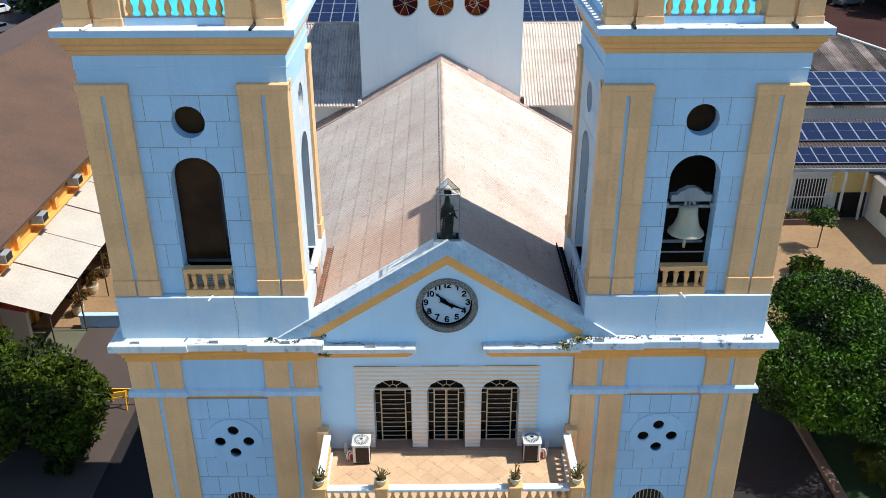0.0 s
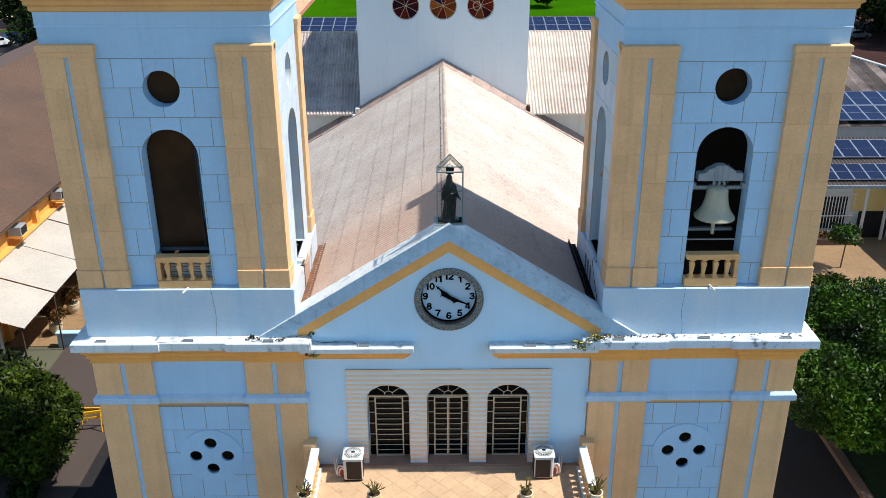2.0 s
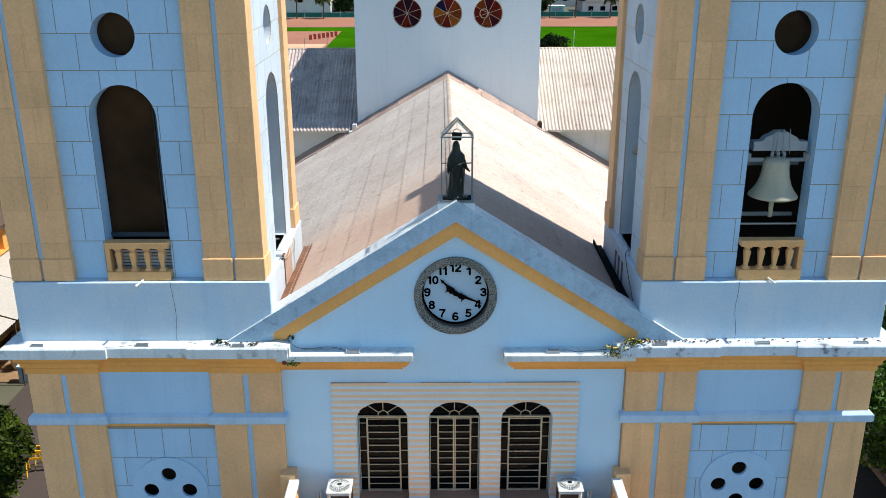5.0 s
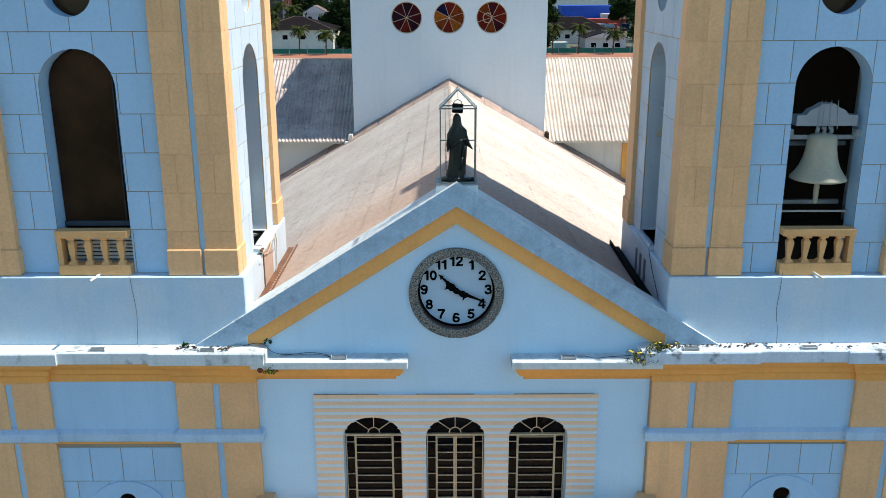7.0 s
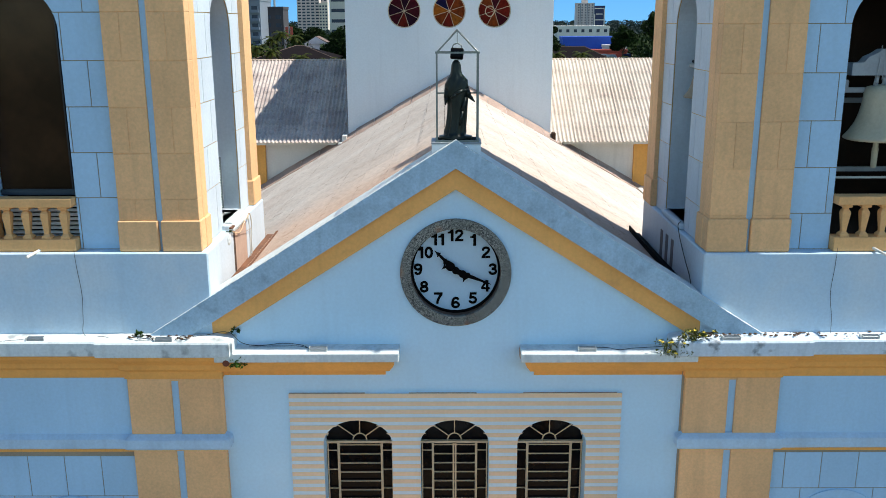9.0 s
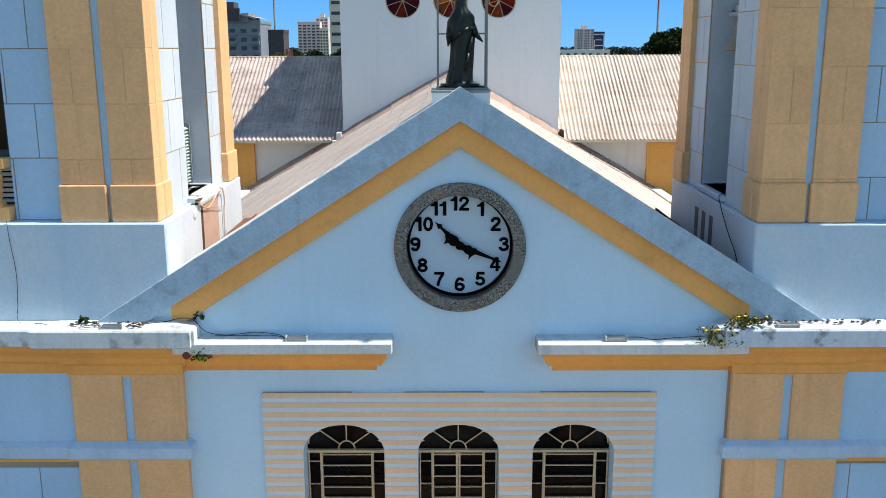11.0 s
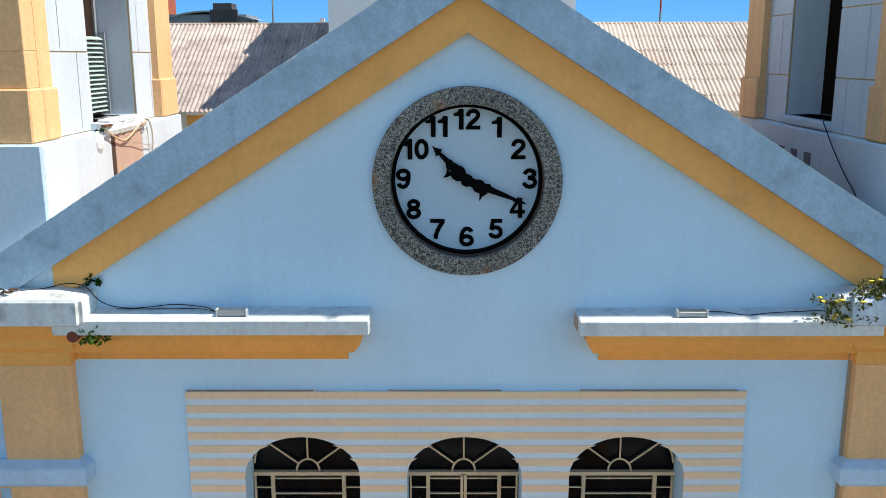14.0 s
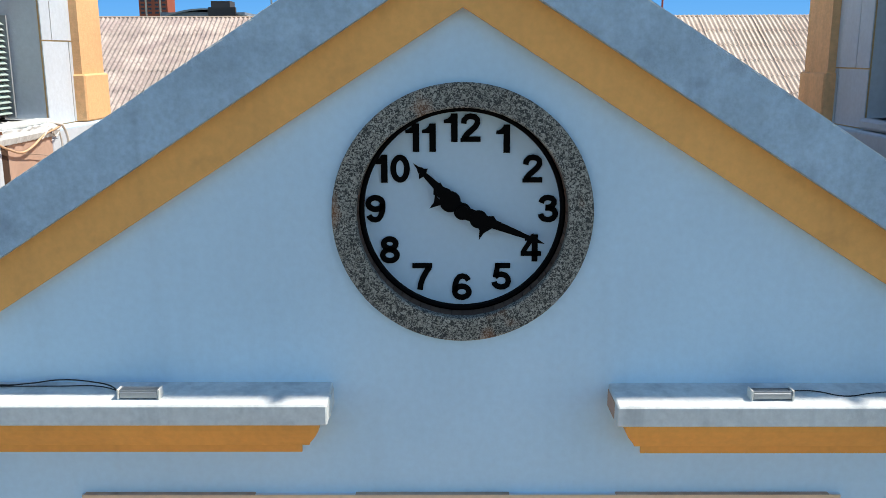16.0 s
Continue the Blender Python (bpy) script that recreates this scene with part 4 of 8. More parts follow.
for e in (-1, 1):
    part("side_rail", boxes((e * 4.36, e * 4.1, -2.95, -0.42, 5.86, 5.98), bev=0.015), LEDGE, BC, "white painted balustrade rail")
    for px in (e * 4.18, e * 2.18):
        part("post", boxes((px - 0.2, px + 0.2, -3.3, -2.92, 5.0, 6.02), (px - 0.24, px + 0.24, -3.34, -2.88, 6.02, 6.1), bev=0.015), BALUS, BC)
    for i in range(9):
        piece("baluster", BAL_TALL, BC, (e * 4.22, -2.7 + i * 0.27, 5.2))
for i in range(28):
    x = -3.78 + i * 0.28
    if abs(abs(x) - 2.18) > 0.22:
        piece("baluster", BAL_TALL, BC, (x, -3.12, 5.2))

# ---- clock ----
CZ = 10.985
CK = thing("wall_clock", "round wall clock with a grey granite ring and black numerals", "clock", at=(0, 0, CZ))
seg = 96


def clock_ring(prof, material, name, label=""):
    """A turned band about the clock's axis: rows of radius and depth."""
    bm = bmesh.new()
    rows_ = [[bm.verts.new((r * math.cos(2 * math.pi * i / seg), y, CZ + r * math.sin(2 * math.pi * i / seg))) for i in range(seg)] for r, y in prof]
    for a, b in zip(rows_, rows_[1:]):
        for i in range(seg):
            bm.faces.new((a[i], a[(i + 1) % seg], b[(i + 1) % seg], b[i]))
    bmesh.ops.recalc_face_normals(bm, faces=bm.faces[:])
    return part(name, bm, material, CK, label)


clock_ring([(0.838, 0.02), (0.838, -0.05), (0.85, -0.06), (1.022, -0.06), (1.032, -0.05), (1.032, 0.02)], GRANITE, "ring", "speckled grey granite ring with rust stains")
RIMBRICK = mat("rim_brick", (96, 72, 58), 0.9, 0.7, 4, 20, 0.15, 0.3, piece=0.3)
for k in range(60):
    bm = bmesh.new()
    a0, a1 = 2 * math.pi * (k + 0.04) / 60, 2 * math.pi * (k + 0.96) / 60
    q = [bm.verts.new((r * math.cos(a), y, CZ + r * math.sin(a))) for r, y in ((0.836, 0.02), (0.836, 0.155)) for a in (a0, a1)]
    q += [bm.verts.new((0.85 * math.cos(a), y, CZ + 0.85 * math.sin(a))) for y in (0.02, 0.155) for a in (a0, a1)]
    for f_ in ((0, 1, 3, 2), (0, 2, 6, 4), (1, 5, 7, 3), (4, 6, 7, 5)):
        bm.faces.new([q[i] for i in f_])
    part("rim_brick", bm, RIMBRICK, CK)
clock_ring([(0.852, 0.0), (0.852, 0.3)], RIMBRICK, "recess_lining")
clock_ring([(0.835, 0.16), (0.82, 0.15), (0.8, 0.16), (0.795, 0.2), (0.795, 0.215)], BLACK, "face_rim", "black metal rim round the face")
part("face", disc_bm(0, 0.205, 0.24, CZ, 0.815, 96), FACE, CK, "pale enamel face")
part("recess_back", disc_bm(0, 0.25, 0.29, CZ, 0.85), RIMBRICK, CK)

# numerals: heavy plain strokes in a cell one unit high; plain outlines and stroked lines
BOWL = [(0.26 * math.cos(radians(a)) + 0.36, 0.21 * math.sin(radians(a)) + 0.305) for a in range(0, 361, 15)]
HOOK = [(0.1, 0.31), (0.1, 0.46), (0.125, 0.62), (0.18, 0.77), (0.26, 0.87), (0.37, 0.9), (0.48, 0.88), (0.56, 0.81), (0.6, 0.74)]
GLYPHS = {
    "0": (0.7, [], [[(0.35 + 0.245 * math.cos(radians(a)), 0.5 + 0.4 * math.sin(radians(a))) for a in range(0, 361, 12)]]),
    "1": (0.5, [[(0, 0.66), (0, 0.78), (0.12, 0.81), (0.21, 0.88), (0.27, 1.0), (0.49, 1.0), (0.49, 0.0), (0.26, 0.0), (0.26, 0.66)]], []),
    "2": (0.72, [[(0.0, 0.0), (0.71, 0.0), (0.71, 0.19), (0.22, 0.19), (0.0, 0.14)]], [[(0.11, 0.64), (0.13, 0.77), (0.22, 0.87), (0.36, 0.9), (0.5, 0.87), (0.59, 0.79), (0.6, 0.67), (0.53, 0.54), (0.4, 0.42), (0.24, 0.28), (0.12, 0.12)]]),
    "3": (0.72, [], [[(0.1, 0.71), (0.14, 0.82), (0.24, 0.89), (0.36, 0.905), (0.49, 0.87), (0.56, 0.79), (0.56, 0.69), (0.49, 0.59), (0.38, 0.545), (0.26, 0.54)], [(0.26, 0.53), (0.42, 0.52), (0.55, 0.46), (0.615, 0.36), (0.61, 0.25), (0.54, 0.15), (0.42, 0.1), (0.3, 0.1), (0.18, 0.14), (0.11, 0.22), (0.09, 0.31)]]),
    "4": (0.75, [[(0.4, 0.0), (0.61, 0.0), (0.61, 1.0), (0.4, 1.0)], [(0.0, 0.21), (0.74, 0.21), (0.74, 0.38), (0.0, 0.38)], [(0.0, 0.37), (0.37, 1.0), (0.42, 1.0), (0.42, 0.74), (0.19, 0.37)]], []),
    "5": (0.72, [[(0.14, 0.81), (0.67, 0.81), (0.67, 1.0), (0.12, 1.0)], [(0.04, 0.47), (0.25, 0.47), (0.31, 1.0), (0.13, 1.0)]], [[(0.12, 0.48), (0.23, 0.56), (0.36, 0.58), (0.5, 0.54), (0.59, 0.44), (0.61, 0.32), (0.56, 0.18), (0.45, 0.11), (0.32, 0.1), (0.18, 0.14), (0.11, 0.22), (0.09, 0.29)]]),
    "6": (0.72, [], [BOWL, HOOK]),
    "7": (0.72, [[(0.0, 0.81), (0.72, 0.81), (0.72, 1.0), (0.0, 1.0)]], [[(0.62, 0.84), (0.49, 0.66), (0.38, 0.45), (0.3, 0.22), (0.27, 0.0)]]),
    "8": (0.72, [], [[(0.36 + 0.22 * math.cos(radians(a)), 0.73 + 0.175 * math.sin(radians(a))) for a in range(0, 361, 15)], [(0.36 + 0.26 * math.cos(radians(a)), 0.305 + 0.205 * math.sin(radians(a))) for a in range(0, 361, 15)]]),
    "9": (0.72, [], [[(0.72 - u, 1 - v) for u, v in BOWL], [(0.72 - u, 1 - v) for u, v in HOOK]]),
}


def ribbon(line, half):
    """Quads along a line, given width."""
    n, closed = len(line), line[0] == line[-1] or math.dist(line[0], line[-1]) < 1e-6
    out = []
    for i, (u, v) in enumerate(line):
        p = line[i - 1] if i else (line[-2] if closed else line[0])
        q = line[i + 1] if i < n - 1 else (line[1] if closed else line[-1])
        dx, dz = q[0] - p[0], q[1] - p[1]
        k = half / math.hypot(dx, dz)
        out.append(((u - dz * k, v + dx * k), (u + dz * k, v - dx * k)))
    return [(a[0], b[0], b[1], a[1]) for a, b in zip(out, out[1:])]


def numeral(text, x, z, high):
    wide = sum(GLYPHS[c][0] for c in text) + 0.09 * (len(text) - 1)
    u0 = -wide / 2
    bm = bmesh.new()
    for c in text:
        w, shapes, lines = GLYPHS[c]
        for shape in shapes + [q for line in lines for q in ribbon(line, 0.102)]:
            lo = [bm.verts.new((x + (u0 + u) * high, 0.2, z + (v - 0.5) * high)) for u, v in shape]
            hi = [bm.verts.new((x + (u0 + u) * high, 0.19, z + (v - 0.5) * high)) for u, v in shape]
            bm.faces.new(hi)
            for i in range(len(shape)):
                j = (i + 1) % len(shape)
                bm.faces.new((lo[i], lo[j], hi[j], hi[i]))
        u0 += w + 0.09
    bmesh.ops.remove_doubles(bm, verts=bm.verts[:], dist=1e-5)
    part("numeral", bm, BLACK, CK)


for h in range(1, 13):
    a = radians(90 - 30 * h)
    r = {3: 0.7, 9: 0.705, 8: 0.685, 11: 0.665}.get(h, 0.655)
    numeral(str(h), r * math.cos(a), CZ + 0.012 + r * math.sin(a), 0.226)


def pointer(name, angle, half, spurs, discs, y):
    """An ornate clock arm: a tapered stem with bulbs, thorns and a barbed tip."""
    bm = bmesh.new()
    u = Vector((math.sin(radians(angle)), 0, math.cos(radians(angle))))
    w = Vector((u.z, 0, -u.x))
    o = Vector((0, y, CZ))
    outline = [(a, b) for a, b in half] + [(a, -b) for a, b in half[::-1]]
    round_ = [[(c + r * math.cos(radians(t)), k + r * math.sin(radians(t))) for t in range(0, 360, 15)] for c, k, r in discs]
    for n, shape in enumerate([outline] + spurs + round_):
        top = [bm.verts.new(o + u * a + w * b + Vector((0, -0.016 - 0.0004 * n, 0))) for a, b in shape]
        low = [bm.verts.new(o + u * a + w * b) for a, b in shape]
        bm.faces.new(top)
        bm.faces.new(low[::-1])
        for i in range(len(shape)):
            j = (i + 1) % len(shape)
            bm.faces.new((top[i], top[j], low[j], low[i]))
    bmesh.ops.recalc_face_normals(bm, faces=bm.faces[:])
    part(name, bm, BLACK, CK)


pointer("hour_pointer", -45.3, [(-0.02, 0.05), (0.1, 0.05), (0.2, 0.055), (0.25, 0.034), (0.4, 0.022), (0.44, 0.016), (0.47, 0.03), (0.5, 0.012), (0.55, 0.001)],
        [[(0.13, -0.06), (0.17, -0.1), (0.205, -0.168), (0.215, -0.11), (0.25, -0.06)], [(0.2, -0.05), (0.262, -0.066), (0.3, -0.024)], [(0.22, 0.03), (0.29, 0.042), (0.3, 0.02)], [(0.42, 0.012), (0.44, 0.052), (0.475, 0.016)], [(0.42, -0.012), (0.43, -0.058), (0.475, -0.016)]],
        [(0.0, 0.0, 0.07), (0.125, -0.012, 0.086)], 0.15)
pointer("minute_pointer", 111.6, [(-0.02, 0.05), (0.1, 0.05), (0.2, 0.045), (0.28, 0.036), (0.45, 0.026), (0.58, 0.016), (0.62, 0.03), (0.66, 0.014), (0.715, 0.001)],
        [[(0.14, 0.05), (0.185, 0.09), (0.21, 0.165), (0.225, 0.1), (0.27, 0.04)], [(0.2, -0.04), (0.25, -0.06), (0.29, -0.03)], [(0.58, -0.012), (0.6, -0.046), (0.635, -0.012)], [(0.55, 0.014), (0.56, 0.034), (0.6, 0.014)]],
        [(0.145, 0.008, 0.074)], 0.125)
part("hub", disc_bm(0, 0.09, 0.2, CZ, 0.05, 24), BLACK, CK)


# ---- statue and its case ----
def statue():
    """A veiled standing figure as one folded form, one arm lowered, the other held out at the hip."""
    bm = bmesh.new()
    x, y, z = 0.02, 0.21, 13.46
    # height, sideways shift, half width, half depth
    prof = [(0.0, -0.02, 0.3, 0.26), (0.045, -0.02, 0.3, 0.26), (0.05, -0.035, 0.205, 0.19), (0.12, -0.03, 0.19, 0.175), (0.22, -0.018, 0.178, 0.165), (0.34, -0.004, 0.176, 0.155), (0.48, 0.01, 0.178, 0.15), (0.6, 0.016, 0.182, 0.15), (0.7, 0.012, 0.192, 0.15), (0.79, 0.004, 0.205, 0.15), (0.88, 0.0, 0.212, 0.15), (0.96, 0.0, 0.206, 0.145), (1.04, 0.0, 0.186, 0.135), (1.1, -0.004, 0.146, 0.12), (1.15, -0.008, 0.106, 0.11), (1.2, -0.01, 0.094, 0.105), (1.26, -0.01, 0.09, 0.1), (1.31, -0.01, 0.082, 0.09), (1.35, -0.01, 0.064, 0.07), (1.38, -0.01, 0.04, 0.045), (1.392, -0.01, 0.01, 0.012)]
    seg = 64
    rings = []
    for h, cx, rx_, ry_ in prof:
        ring = []
        for i in range(seg):
            a = 2 * math.pi * i / seg
            f = 1.0
            if 0.05 < h < 0.8:
                f += (0.07 * math.sin(9 * a + 2.2 * h) + 0.035 * math.sin(17 * a - 4 * h)) * min(1.0, (0.95 - h) * 1.6)
            if 0.5 < h < 1.12 and math.sin(a) < 0.2:
                f += 0.06 * math.sin(24 * (h - 0.45 * math.cos(a)))
            if 1.14 < h < 1.34:
                f -= 0.2 * max(0.0, math.cos(a + math.pi / 2)) ** 6
            ring.append(bm.verts.new((x + cx + rx_ * f * math.cos(a), y + ry_ * f * math.sin(a), z + h)))
        rings.append(ring)
    for a, b in zip(rings, rings[1:]):
        for i in range(seg):
            bm.faces.new((a[i], a[(i + 1) % seg], b[(i + 1) % seg], b[i]))
    bm.faces.new(rings[0][::-1])
    bm.faces.new(rings[-1])
    at = lambda u, v, w: (x + u, y - v, z + w)
    # lowered arm in its sleeve, then the arm held out
    for limb in (((-0.11, 0.0, 1.02, 0.06), (-0.165, 0.02, 0.86, 0.06), (-0.185, 0.06, 0.72, 0.048), (-0.195, 0.09, 0.66, 0.026), (-0.2, 0.1, 0.61, 0.012)), ((0.11, 0.0, 1.02, 0.06), (0.17, 0.02, 0.88, 0.058), (0.22, 0.08, 0.77, 0.044), (0.275, 0.12, 0.71, 0.026), (0.315, 0.14, 0.67, 0.012)), ((0.2, 0.06, 0.86, 0.035), (0.1, 0.15, 0.86, 0.032), (-0.02, 0.165, 0.8, 0.03), (-0.1, 0.15, 0.72, 0.02)), ((0.16, 0.1, 0.74, 0.03), (0.1, 0.15, 0.5, 0.028), (0.06, 0.165, 0.25, 0.024))):
        for (u0, v0, w0, r0), (u1, v1, w1, r1) in zip(limb, limb[1:]):
            rod(bm, at(u0, v0, w0), at(u1, v1, w1), r0, 12, r1)
            bmesh.ops.create_icosphere(bm, subdivisions=1, radius=r1, matrix=Matrix.Translation(at(u1, v1, w1)))
    ob = part("statue", bm, BRONZE, None, smooth=True)
    tagged(ob, "dark bronze robed statue with lowered arms on the gable", "statue")


statue()
CG = thing("statue_case", "slim grey metal and glass case with a pointed top", "display case", at=(0, 0.32, 13.42))
cx0, cx1, cy0, cy1, cz0, cz1 = -0.335, 0.395, -0.02, 0.44, 13.42, 14.98
for px in (cx0, cx1):
    for py in (cy0, cy1):
        part("post", boxes((px - 0.014, px + 0.014, py - 0.014, py + 0.014, cz0, cz1)), CASE, CG)
for zz, nm in ((13.44, "base_frame"), (14.98, "top_frame"), (14.25, "middle_bar")):
    if nm == "middle_bar":
        part(nm, boxes((cx0 - 0.01, cx0 + 0.01, cy0, cy1, zz - 0.012, zz + 0.012), (cx1 - 0.01, cx1 + 0.01, cy0, cy1, zz - 0.012, zz + 0.012), (cx0, cx1, cy1 - 0.01, cy1 + 0.01, zz - 0.012, zz + 0.012)), CASE, CG)
    else:
        part(nm, boxes((cx0 - 0.026, cx1 + 0.026, cy0 - 0.026, cy0 + 0.026, zz - 0.014, zz + 0.014), (cx0 - 0.026, cx1 + 0.026, cy1 - 0.026, cy1 + 0.026, zz - 0.014, zz + 0.014), (cx0 - 0.026, cx0 + 0.026, cy0, cy1, zz - 0.014, zz + 0.014), (cx1 - 0.026, cx1 + 0.026, cy0, cy1, zz - 0.014, zz + 0.014)), CASE, CG)
bm = bmesh.new()
for py in (cy0, cy1):
    rod(bm, (cx0, py, cz1), (0.03, py, 15.36), 0.013, 6)
    rod(bm, (cx1, py, cz1), (0.03, py, 15.36), 0.013, 6)
rod(bm, (0.03, cy0, 15.36), (0.03, cy1, 15.36), 0.013, 6)
part("gable_frame", bm, CASE, CG)
for e, px in ((-1, cx0), (1, cx1)):
    pane = part("roof_pane", slab(bmesh.new(), [((px + e * 0.02, cz1), (0.03, 15.372), (0.03, 15.38), (px + e * 0.02, cz1 + 0.008))], cy1 - cy0 + 0.02, lambda a, b, d: (a, cy0 - 0.01 + d, b)), CASEGLASS, CG, "clear glass roof pane")
    pane.visible_shadow = False
part("base_plate", boxes((cx0 + 0.02, cx1 - 0.02, cy0 + 0.02, cy1 - 0.02, 13.42, 13.46)), BLACK, CG, "black base plate")
PL = thing("case_floodlight", "small black floodlight hung tilted in the statue case", "floodlight", at=(0.03, 0.25, 14.9))
tilt = Matrix.Translation((0.025, 0.2, 14.95)) @ Matrix.Rotation(radians(4), 4, "Y") @ Matrix.Rotation(radians(-14), 4, "X")
bm = boxes((-0.115, 0.115, -0.06, 0.05, -0.09, 0.1), bev=0.018)
bmesh.ops.transform(bm, matrix=tilt, verts=bm.verts[:])
part("housing", bm, BLACK, PL)
bm = boxes((-0.09, 0.09, -0.064, -0.058, -0.065, 0.06))
bmesh.ops.transform(bm, matrix=tilt, verts=bm.verts[:])
part("lens", bm, PANE, PL)
part("strap", tube(bmesh.new(), [(-0.06, 0.21, 15.05), (-0.04, 0.2, 15.11), (0.03, 0.19, 15.14), (0.1, 0.2, 15.1), (0.12, 0.21, 15.03)], 0.012, 6), CASE, PL)
part("hanger", tube(bmesh.new(), [(0.03, 0.2, 15.13), (0.03, 0.21, 15.37)], 0.008, 6), CASE, PL)

# ---- bell ----
BX, BY = 7.77, 0.52
BL = thing("bell", "large cream-painted church bell hung in the belfry arch", "bell", at=(BX, BY, 14.4))
BZ = 13.37
part("bell_body", lathe(bmesh.new(), [(0.54, 0.0), (0.585, 0.02), (0.575, 0.06), (0.5, 0.15), (0.41, 0.3), (0.35, 0.48), (0.315, 0.68), (0.3, 0.86), (0.27, 0.95), (0.17, 0.985), (0.08, 1.0)], (BX, BY, BZ), 40), BELL, BL, smooth=True)
part("clapper", rod(rod(bmesh.new(), (BX, BY, BZ - 0.18), (BX, BY, BZ + 0.3), 0.05, 10), (BX, BY, BZ - 0.52), (BX, BY, BZ - 0.15), 0.05, 10, 0.06), BELL, BL)
for u in (-0.14, 0.0, 0.14):
    part("crown_loop", tube(bmesh.new(), [(BX + u, BY, BZ + 0.97), (BX + u * 1.1, BY - 0.06, BZ + 1.04), (BX + u, BY - 0.05, BZ + 1.12), (BX + u * 0.8, BY, BZ + 1.18)], 0.04, 8), STEEL, BL)
yk = bmesh.new()
pts = [(-0.64, 0), (0.64, 0), (0.64, 0.22), (0.44, 0.23), (0.36, 0.33), (0.24, 0.38), (0.12, 0.46), (-0.12, 0.46), (-0.24, 0.38), (-0.36, 0.33), (-0.44, 0.23), (-0.64, 0.22)]
lo = [yk.verts.new((BX + a, BY - 0.13, BZ + 1.17 + b)) for a, b in pts]
hi = [yk.verts.new((BX + a, BY + 0.13, BZ + 1.17 + b)) for a, b in pts]
yk.faces.new(lo)
yk.faces.new(hi[::-1])
for i in range(len(pts)):
    j = (i + 1) % len(pts)
    yk.faces.new((lo[i], lo[j], hi[j], hi[i]))
bmesh.ops.recalc_face_normals(yk, faces=yk.faces[:])
part("yoke", yk, STEEL, BL, "grey scalloped headstock")
st = bmesh.new()
for a in (-0.2, -0.1, 0.05, 0.22):
    rod(st, (BX + a, BY - 0.15, BZ + 1.1), (BX + a * 0.8, BY - 0.15, BZ + 1.7), 0.008, 6)
part("yoke_bolts", st, STEEL, BL)
FR = thing("steel_bell_support", "grey steel beams that carry the bell", "bell frame", at=(BX, BY, 14.2))
for z in (14.22, 13.98, 12.66):
    part("beam", boxes((6.96, 8.6, BY - 0.05 + (0.75 if z < 14 else 0.14), BY + 0.05 + (0.75 if z < 14 else 0.14), z, z + 0.09)), STEEL, FR)
part("foot_bar", boxes((6.96, 8.6, BY + 0.02, BY + 0.06, 12.64, 12.68)), ALU, FR, "thin pale steel bar")
for a in (-0.72, 0.72):
    part("bearing", boxes((BX + a - 0.06, BX + a + 0.06, BY - 0.1, BY + 0.1, 14.29, 14.46), bev=0.01), STEEL, FR)

# glazed infill of the other belfry arch
GL = thing("window_1", "dark belfry glazing with a steel foot rail", "window", kind="structure", at=(-7.79, 0.62, 12.3))
part("pane", slab(bmesh.new(), filled(-8.56, -7.02, 12.45, 15.38, []) + [(( -7.79 + 0.77 * math.cos(math.pi * (i + 1) / 16), 15.38), (-7.79 + 0.77 * math.cos(math.pi * i / 16), 15.38), (-7.79 + 0.77 * math.cos(math.pi * i / 16), 15.38 + 0.77 * math.sin(math.pi * i / 16)), (-7.79 + 0.77 * math.cos(math.pi * (i + 1) / 16), 15.38 + 0.77 * math.sin(math.pi * (i + 1) / 16))) for i in range(16)], 0.02, lambda a, b, d: (a, 0.66 + d, b)), PANE2, GL)
part("side_mullion", boxes((-7.22, -7.19, 0.6, 0.66, 12.47, 15.9)), CABLE, GL)
# the reflection down the right of the glass, drawn as a coloured strip
part("side_light", boxes((-7.18, -7.03, 0.63, 0.655, 13.3, 15.55)), RAILDARK, GL, "dull blue-grey strip painted as a reflection in the glass")
part("foot_rail", boxes((-8.57, -7.01, 0.6, 0.72, 12.36, 12.47)), RAILDARK, GL)


# ---- nave roof ----
RIDGE, PITCH = 12.8, 0.55
NR = thing("nave_roof", "long pale fibre-cement sheet roof over the nave", "roof", kind="structure", at=(0, 12, 10))
run = math.hypot(1, PITCH)
sheet_me = mesh_of("roof_sheet", corrugated(2.165, 0.72 * run + 0.1, 0.18, 0.02, 4), ROOF)
for e in (-1, 1):
    down = Vector((e, 0, -PITCH)).normalized()
    up = Vector((e * PITCH, 0, 1)).normalized()
    for k in range(13):
        for j in range(11):
            y0 = 0.5 + j * 2.16
            if k >= 6 and y0 + 2.1 < BACK:
                continue
            x0 = e * k * 0.72
            lift = 0.014 * (13 - k) - 0.04
            o = Vector((x0, y0, RIDGE - PITCH * k * 0.72)) + up * lift
            ob = new("roof_sheet", sheet_me)
            ob.parent = NR
            ob.matrix_basis = Matrix.Translation((0, -12, -10)) @ axes(o, Vector((0, 1, 0)), down, up)
for j in range(24):
    y0 = 0.55 + j * 0.98
    bm = bmesh.new()
    pts = [(-0.15, RIDGE + 0.05), (-0.06, RIDGE + 0.15), (0, RIDGE + 0.17), (0.06, RIDGE + 0.15), (0.15, RIDGE + 0.05)]
    a = [bm.verts.new((x, y0, z + 0.008)) for x, z in pts]
    b = [bm.verts.new((x, y0 + 1.0, z)) for x, z in pts]
    for i in range(4):
        bm.faces.new((a[i], a[i + 1], b[i + 1], b[i]))
    part("ridge_cap", bm, CAPTILE, NR)
